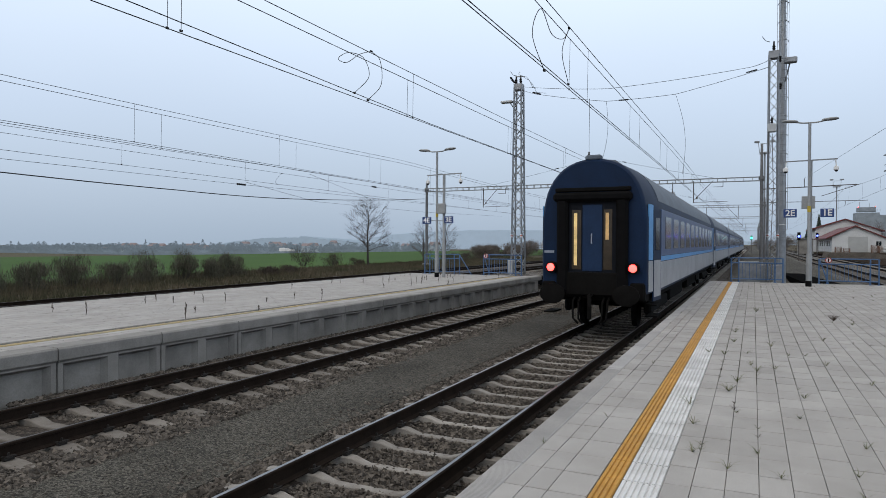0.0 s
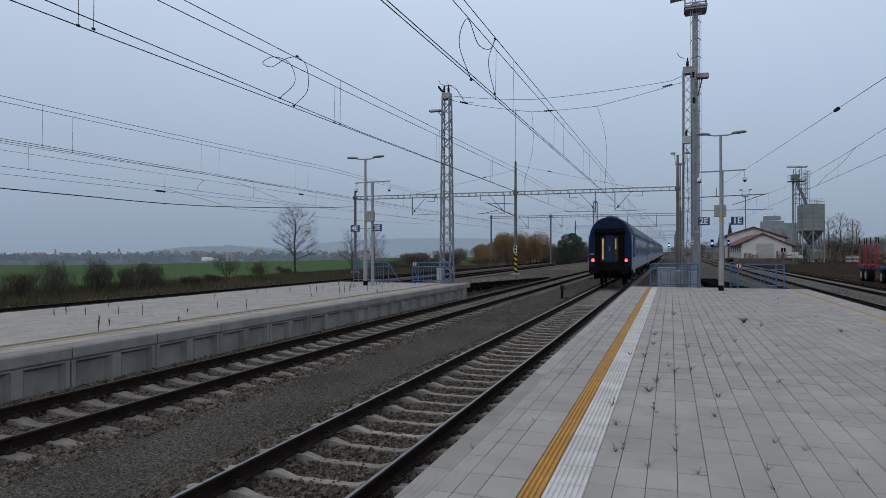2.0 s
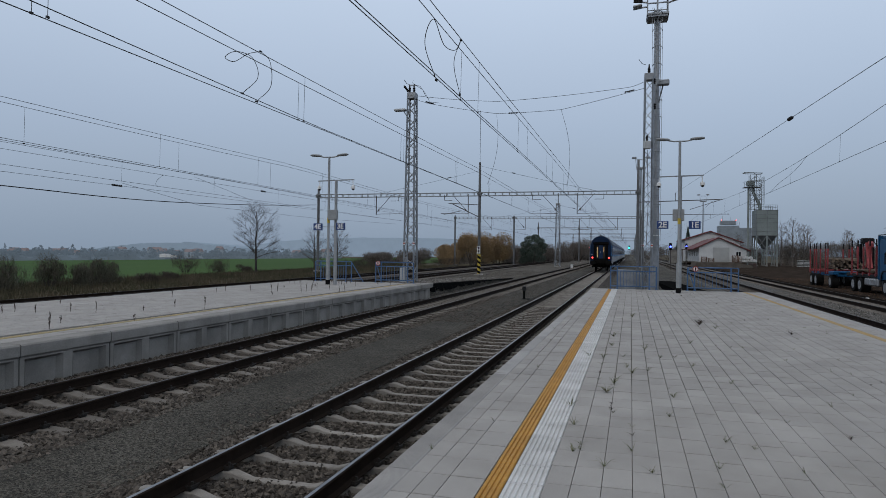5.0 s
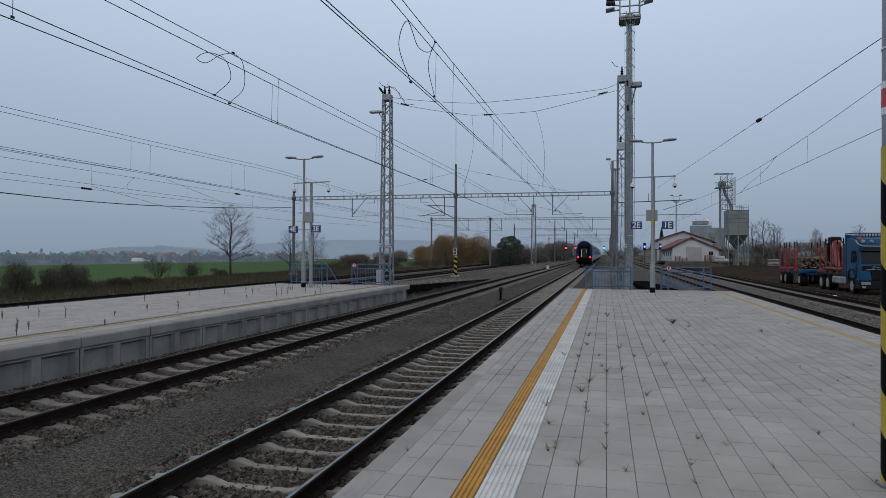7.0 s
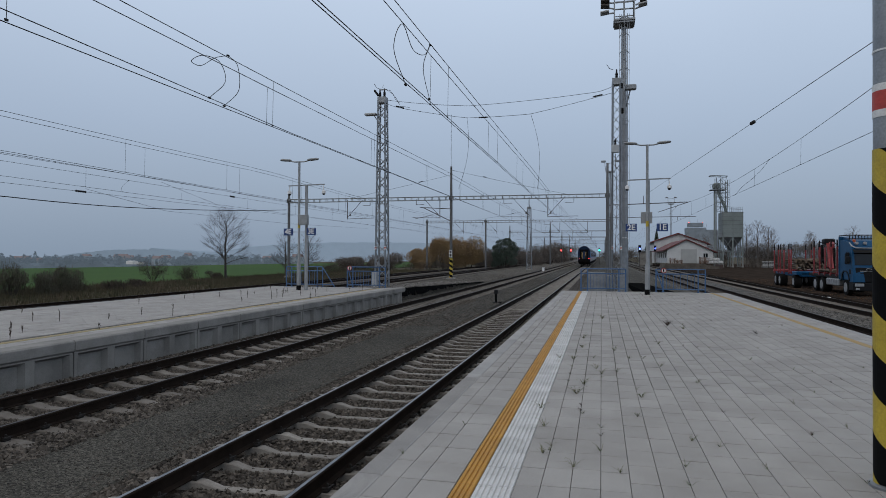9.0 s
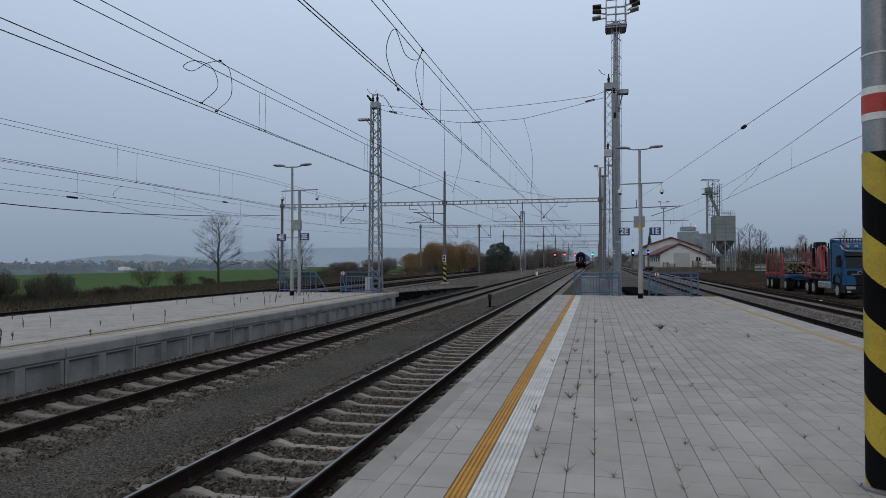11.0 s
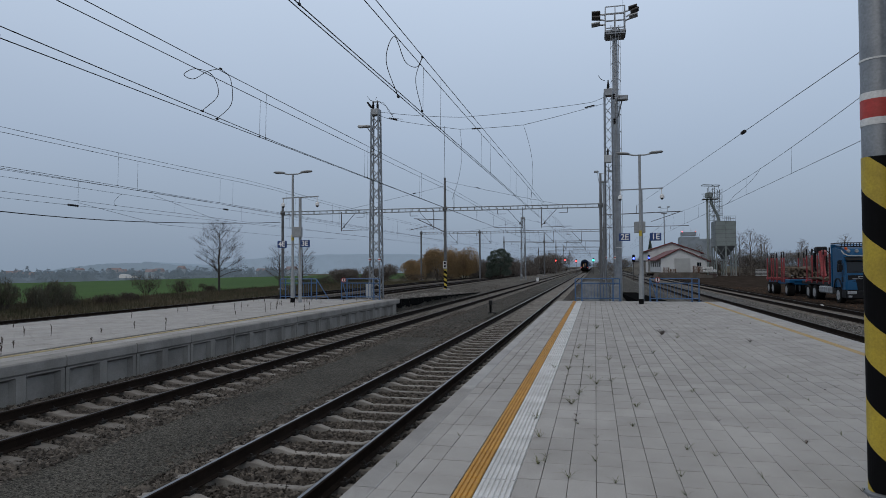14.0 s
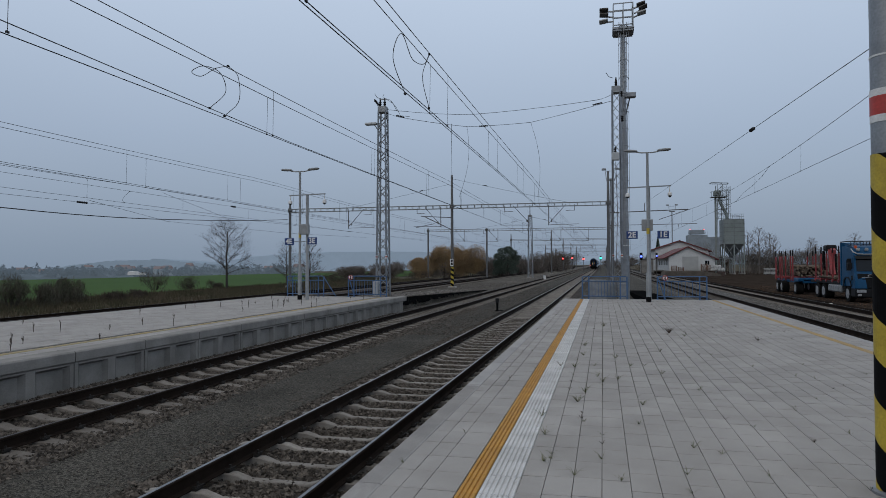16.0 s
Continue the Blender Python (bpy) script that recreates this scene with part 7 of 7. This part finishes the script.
def stones(name, areas, label, material="stone", category="ballast stones"):
    """Angular stones, each a squashed and twisted octahedron, strewn over strips."""
    pos, size = [], []
    for x0, x1, y0, y1, z, per_m2, s0, s1 in areas:
        n = int((x1 - x0) * (y1 - y0) * per_m2)
        u = rng.random(n)
        y = y0 + (y1 - y0) * (u * 0.45 + 0.55 * u * u)
        p = np.stack([x0 + (x1 - x0) * rng.random(n), y, z + rng.uniform(-0.014, 0.012, n)], -1)
        pos.append(p)
        size.append(rng.uniform(s0, s1, n))
    pos, size = np.concatenate(pos), np.concatenate(size)
    n = len(pos)
    base = np.array([(1, 0, 0), (-1, 0, 0), (0, 1, 0), (0, -1, 0), (0, 0, 1), (0, 0, -1)], float)
    v = base[None] * rng.uniform(0.55, 1.25, (n, 6, 1)) + rng.normal(0, 0.22, (n, 6, 3))
    a, b = rng.uniform(0, 6.28, n), rng.uniform(0, 6.28, n)
    ca, sa, cb, sb = np.cos(a), np.sin(a), np.cos(b), np.sin(b)
    o = np.zeros(n)
    rz = np.stack([np.stack([ca, -sa, o], -1), np.stack([sa, ca, o], -1), np.stack([o, o, o + 1], -1)], -2)
    rx = np.stack([np.stack([o + 1, o, o], -1), np.stack([o, cb, -sb], -1), np.stack([o, sb, cb], -1)], -2)
    v = np.einsum("nij,nkj->nki", rz @ rx, v)
    v[..., 2] *= 0.75
    v = v * size[:, None, None] + pos[:, None]
    f = np.array([(0, 2, 4), (2, 1, 4), (1, 3, 4), (3, 0, 4), (2, 0, 5), (1, 2, 5), (3, 1, 5), (0, 3, 5)])
    f = (f[None] + np.arange(n)[:, None, None] * 6).reshape(-1)
    me = bpy.data.meshes.new(name)
    me.vertices.add(n * 6)
    me.vertices.foreach_set("co", v.reshape(-1))
    me.loops.add(len(f))
    me.loops.foreach_set("vertex_index", f.astype(np.int32))
    me.polygons.add(n * 8)
    me.polygons.foreach_set("loop_start", np.arange(0, len(f), 3, dtype=np.int32))
    me.update(calc_edges=True)
    me.shade_flat()
    me.materials.append(M[material])
    return tagged(new(name, me), label, category, "", "stuff")


near_y = (3.0, 30.0)
stones("ballast_stones", [
    (T1 - 0.70, T1 + 0.70, *near_y, -0.805, 620, 0.018, 0.040),
    (T1 - 1.85, T1 - 0.85, *near_y, -0.785, 800, 0.018, 0.050),
    (T1 + 0.80, T1 + 1.65, *near_y, -0.78, 260, 0.018, 0.038),
    (T2 - 0.70, T2 + 0.70, 6, 36, -0.802, 440, 0.018, 0.038),
    (T2 + 0.85, T2 + 1.75, 4, 36, -0.765, 520, 0.018, 0.050),
    (T2 - 1.72, T2 - 0.85, 6, 36, -0.77, 380, 0.020, 0.042),
    (T2 + 1.5, T1 - 1.7, 3, 26, -0.756, 110, 0.006, 0.016),
    (T2 + 1.6, T1 - 1.6, 22, 70, -0.752, 55, 0.016, 0.036),
    (-16.4, T2 - 2.0, 36, 85, -0.765, 14, 0.02, 0.05),
    (LEFT + 0.0, LEFT + 0.34, 6, 31, -0.735, 520, 0.026, 0.052),
], "loose angular brown ballast stones between the sleepers")
M["rubble"] = mat("pale_rubble", (0.21, 0.20, 0.185), 0.95, col2=(0.12, 0.11, 0.10), scale=3, bscale=60, island=0.5, bump=0.2, spec=0.2)
stones("ramp_rubble", [(-13.4, -10.6, END + 0.3 + k * 2.5, END + 2.8 + k * 2.5, -0.04 - 0.67 * (k * 2.5 + 1.2) / (RAMP_END - END), 60, 0.03, 0.09) for k in range(9)], "pale stones strewn on the ramp beyond the island platform", "rubble", "rubble")
stones("siding_stones", [(T5 + 0.85, T6 - 0.85, 9, 48, -0.765, 130, 0.020, 0.045), (T6 - 0.65, T6 + 0.65, 12, 48, -0.77, 70, 0.020, 0.040)], "loose grey ballast stones beside the sidings", "rubble")
M["litter"] = mat("dead_leaf_litter", (0.12, 0.07, 0.045), 0.95, col2=(0.05, 0.035, 0.025), scale=4, bump=0, island=0.6, spec=0.1)
stones("leaf_litter", [(13.35, 24.0, 22, 75, -0.655, 14, 0.02, 0.06)], "dead brown leaves and clods strewn over the yard", "litter", "leaf litter")
for x, y, w in ((12.97, 43.9, 0.07), (13.14, 43.3, 0.13)):
    s = Shape().rings([[(q * w * math.cos(a), q * w * 0.6 * math.sin(a), z) for a in np.linspace(0, 2 * math.pi, 10)[:-1]] for q, z in ((0.7, 0.0), (1.0, 0.02), (0.8, 0.05), (0.3, 0.07))])
    o = part("plastic_bag", s, M["white_paint"], None, "", True)
    o.location = (x, y, -0.76)
    tagged(o, "crumpled white plastic bag lying beside the siding", "litter", "scraps beside the siding")

# ---------------------------------------------------------------- paving
def slab_mesh(name, w, l, h, material, c=0.004, g=0.0022):
    """A paving unit with chamfered top edges, its near corner at the origin."""
    s = Shape()
    f = 0.0022
    r = [[(f, g, -h), (w - f, g, -h), (w - f, l - g, -h), (f, l - g, -h)],
         [(f, g, -c), (w - f, g, -c), (w - f, l - g, -c), (f, l - g, -c)],
         [(f + c, g + c, 0), (w - f - c, g + c, 0), (w - f - c, l - g - c, 0), (f + c, l - g - c, 0)]]
    return s.rings(r).mesh(name, material)


def ribbed_mesh(name, w, l, material, ribs, high=0.004, gap=0.0022):
    """A tactile slab with raised ribs along its length."""
    prof = [(0.002, -0.08), (w - 0.002, -0.08), (w - 0.002, -0.010)]
    p = w / ribs
    for k in range(ribs - 1, -1, -1):
        prof += [(p * k + p * 0.93, -0.009), (p * k + p * 0.78, high - 0.001), (p * k + p * 0.22, high - 0.001), (p * k + p * 0.07, -0.009)]
    prof += [(0.002, -0.010)]
    return Shape().prism(prof, 1, gap, l - gap).mesh(name, material)


ROW = 0.43
COLS = [-1.66, -1.505, -1.335, -1.062]
RIGHT = [-0.628, -0.44] + [-0.44 + 0.2165 * k for k in range(1, 25)]
RIGHT = [x for x in RIGHT if x < 4.72] + [4.86]
units = {}
spread = Shape()


def lay(parent, x0, x1, y, nearest, out, cross=0.002):
    w = round(x1 - x0, 4)
    dz = random.uniform(-0.0016, 0.0016)
    if nearest:
        me = units.setdefault((w, cross), slab_mesh("paver", w, ROW, 0.08, M["paver"], 0.003, cross))
        o = part("paver", me, None, parent)
        o.matrix_basis = pose(x0, y, dz, random.uniform(-0.15, 0.15), random.uniform(-0.2, 0.2), 0)
    else:
        g, c = cross, 0.003
        a, b, e, f = x0 + 0.0022, x1 - 0.0022, y + g, y + ROW - g
        out.add([(a, e, -0.05), (b, e, -0.05), (b, f, -0.05), (a, f, -0.05), (a + c, e + c, dz), (b - c, e + c, dz), (b - c, f - c, dz), (a + c, f - c, dz)],
                [(4, 5, 6, 7), (0, 1, 5, 4), (1, 2, 6, 5), (2, 3, 7, 6), (3, 0, 4, 7)])


y0 = 4.82 - ROW * 40
for pairs, shift in (([(a, b) for a, b in zip(COLS[:-1], COLS[1:])], 0.0), ([(a, b) for a, b in zip(RIGHT[:-1], RIGHT[1:])], 0.09)):
    for i, (a, b) in enumerate(pairs):
        off = shift + (0.0 if shift == 0.0 else random.choice((0.0, 0.02, -0.03, 0.215)))
        k = 0
        while y0 + off + ROW * (k + 1) < END - 0.02:
            y = y0 + off + ROW * k
            k += 1
            if y < -6:
                continue
            nearest = 3.9 < y < 8.6 and b < 3.2
            lay(platform_near, a, b, y, nearest, spread, 0.0055 if shift == 0.0 else 0.0042)
# strip beyond the second yellow line
for a, b in ((5.02, 5.22), (5.22, 5.43)):
    y = -6.0
    while y + ROW < END:
        lay(platform_near, a, b, y, False, spread)
        y += ROW
tagged(part("paving", spread, M["paver"], platform_near), kind="stuff")

edge_me = slab_mesh("edge_slab", 0.205, 2.12, 0.16, M["edge"], 0.008)
yel_me, wh_me = ribbed_mesh("yellow_tactile_slab", 0.152, ROW, M["yellow"], 4), ribbed_mesh("white_tactile_slab", 0.277, ROW, M["white"], 7, 0.004, 0.006)
worn_me = ribbed_mesh("yellow_tactile_slab", 0.152, ROW, M["worn_yellow"], 4)
y = 4.86 - 2.13 * 5
while y < END:
    for x, nm, me in ((EDGE - 0.015, "edge_slab", edge_me), (EDGE_R - 0.22, "edge_slab", edge_me)):
        if y + 2.12 < END + 0.1:
            part(nm, me, None, platform_near).location = (x, y, 0.0)
    y += 2.13
y = 4.81 - ROW * 26
while y + ROW < END:
    for x, nm, me in ((-1.06, "yellow_tactile_slab", yel_me), (-0.905, "white_tactile_slab", wh_me), (4.865, "yellow_tactile_slab", worn_me)):
        part(nm, me, None, platform_near).location = (x, y, random.uniform(-0.001, 0.001))
    y += ROW
# raised studs on the edge slabs
studs = Shape()
for yk in np.arange(3.6, 9.0, 0.021):
    studs.add([(EDGE + 0.0, yk, 0.0005), (EDGE + 0.17, yk, 0.0005), (EDGE + 0.17, yk + 0.006, 0.003), (EDGE + 0.0, yk + 0.006, 0.003), (EDGE, yk + 0.012, 0.0005), (EDGE + 0.17, yk + 0.012, 0.0005)], [(0, 1, 2, 3), (3, 2, 5, 4)])
tagged(part("anti_slip_ridges", studs, M["edge"], platform_near), kind="stuff")

far_pave = Shape()
xs_far = [LEFT - 0.45 - 0.2165 * k for k in range(0, 33)]
for i, (b, a) in enumerate(zip(xs_far[:-1], xs_far[1:])):
    if a < LEFT_FAR or (a < -11.0 and b > -11.24):
        continue
    y = -4 + (i % 2) * 0.2
    while y + ROW < END:
        lay(platform_far, a, b, y, False, far_pave)
        y += ROW
tagged(part("paving", far_pave, M["paver"], platform_far), kind="stuff")
far_yellow = ribbed_mesh("yellow_tactile_slab", 0.15, ROW * 4, M["faded_yellow"], 4)
y = -4.0
while y + ROW * 4 < END:
    part("yellow_tactile_slab", far_yellow, None, platform_far).location = (-11.2, y, 0.0)
    y += ROW * 4

# weeds in the joints
M["grass"] = mat("weed_green", (0.105, 0.125, 0.065), 0.9, col2=(0.16, 0.145, 0.095), scale=20, bump=0, island=0.35, spec=0.2)
M["stalk"] = mat("dry_stalk", (0.075, 0.055, 0.045), 0.9, bump=0, island=0.3, spec=0.2)


def tuft(x, y, z, n, h, spread_by, material, name="weed_tuft", label="small green weed tuft growing in a paving joint"):
    s = Shape()
    for _ in range(n):
        a, ln = random.uniform(0, 6.28), h * random.uniform(0.5, 1.1)
        d = Vector((math.cos(a), math.sin(a), 0))
        side = Vector((-d.y, d.x, 0)) * 0.0022
        p0 = d * random.uniform(0, 0.01)
        p1 = p0 + d * spread_by * 0.4 * ln + Vector((0, 0, ln * 0.65))
        p2 = p0 + d * spread_by * random.uniform(0.7, 1.2) * ln + Vector((0, 0, ln * random.uniform(0.6, 1.0)))
        s.add([p0 - side, p0 + side, p1 + side, p1 - side, p2], [(0, 1, 2, 3), (3, 2, 4)])
    o = part(name, s, material)
    o.location = (x, y, z)
    return tagged(o, label, "weed", "weeds on the platforms")


random.seed(21)
weed_spots = [(-0.23, 8.89, 22, 0.13), (-0.30, 8.27, 30, 0.13), (-0.45, 10.99, 20, 0.12), (-0.36, 13.84, 22, 0.13), (-0.35, 12.45, 20, 0.12), (0.02, 18.3, 26, 0.17), (0.22, 12.2, 20, 0.13),
              (0.22, 10.0, 18, 0.10), (0.0, 9.73, 18, 0.11), (-0.08, 10.17, 14, 0.10), (1.85, 16.2, 20, 0.12), (0.47, 8.25, 16, 0.09), (-0.66, 7.40, 14, 0.13), (-0.56, 6.61, 16, 0.10), (-0.50, 5.72, 16, 0.08),
              (-0.22, 5.40, 12, 0.08), (-0.68, 11.1, 16, 0.12), (1.06, 13.3, 18, 0.11), (0.37, 7.26, 10, 0.07), (0.14, 5.35, 8, 0.08), (0.81, 6.44, 10, 0.09), (0.66, 5.63, 8, 0.07), (0.88, 10.6, 12, 0.10),
              (1.25, 9.35, 10, 0.08), (-0.14, 11.2, 12, 0.09), (-0.44, 5.95, 8, 0.06), (0.44, 11.3, 10, 0.08), (0.67, 11.4, 10, 0.08), (-0.2, 7.25, 8, 0.05), (1.03, 6.28, 10, 0.07)]
for x, y, n, h in weed_spots:
    tuft(x, y, 0.0, n, h * 0.85, 1.7, M["grass"])
for _ in range(110):
    c = random.choice(RIGHT[1:-1])
    y = 5.0 + 26 * random.random() ** 1.3
    tuft(c, y, -0.004, random.randint(4, 8), random.uniform(0.025, 0.06) + 0.001 * y, 1.5, M["grass" if random.random() < 0.7 else "stalk"])
tuft(1.57, 16.9, 0.0, 90, 0.17, 1.7, M["stalk"])
tuft(3.3, 15.6, 0.0, 30, 0.12, 1.8, M["stalk"])
for _ in range(14):
    tuft(random.choice(COLS), 5 + 20 * random.random(), -0.004, 5, 0.06, 0.9, M["grass"])
for _ in range(46):
    x, y = random.uniform(-16.5, -10.9), random.uniform(10, 31)
    s = Shape()
    h = random.uniform(0.08, 0.34)
    s.tube([(0, 0, 0), (random.uniform(-0.03, 0.03), 0.01, h * 0.6), (random.uniform(-0.04, 0.04), 0, h)], 0.006, 4)
    for k in range(9):
        zz = h * random.uniform(0.15, 1.0)
        q = random.uniform(0, 6.28)
        s.tube([(0, 0, zz), (0.014 * math.cos(q), 0.014 * math.sin(q), zz + 0.03), (0.022 * math.cos(q), 0.022 * math.sin(q), zz + 0.06)], 0.004, 3)
    o = part("dry_weed", s, M["stalk"])
    o.location = (x, y, 0)
    tagged(o, "dry brown weed stalk standing in the paving", "weed", "weeds on the platforms")


def train_at(t):
    """How far the last coach's end has gone along the track."""
    return 15.95 + 12.317 * t + 0.2042 * t * t


def motions():
    for k, c in enumerate(coaches):
        walk(c, [(i * 0.5, pose(T1, train_at(i * 0.5) + PITCH * k, RAIL_TOP)) for i in range(33)])


motions()
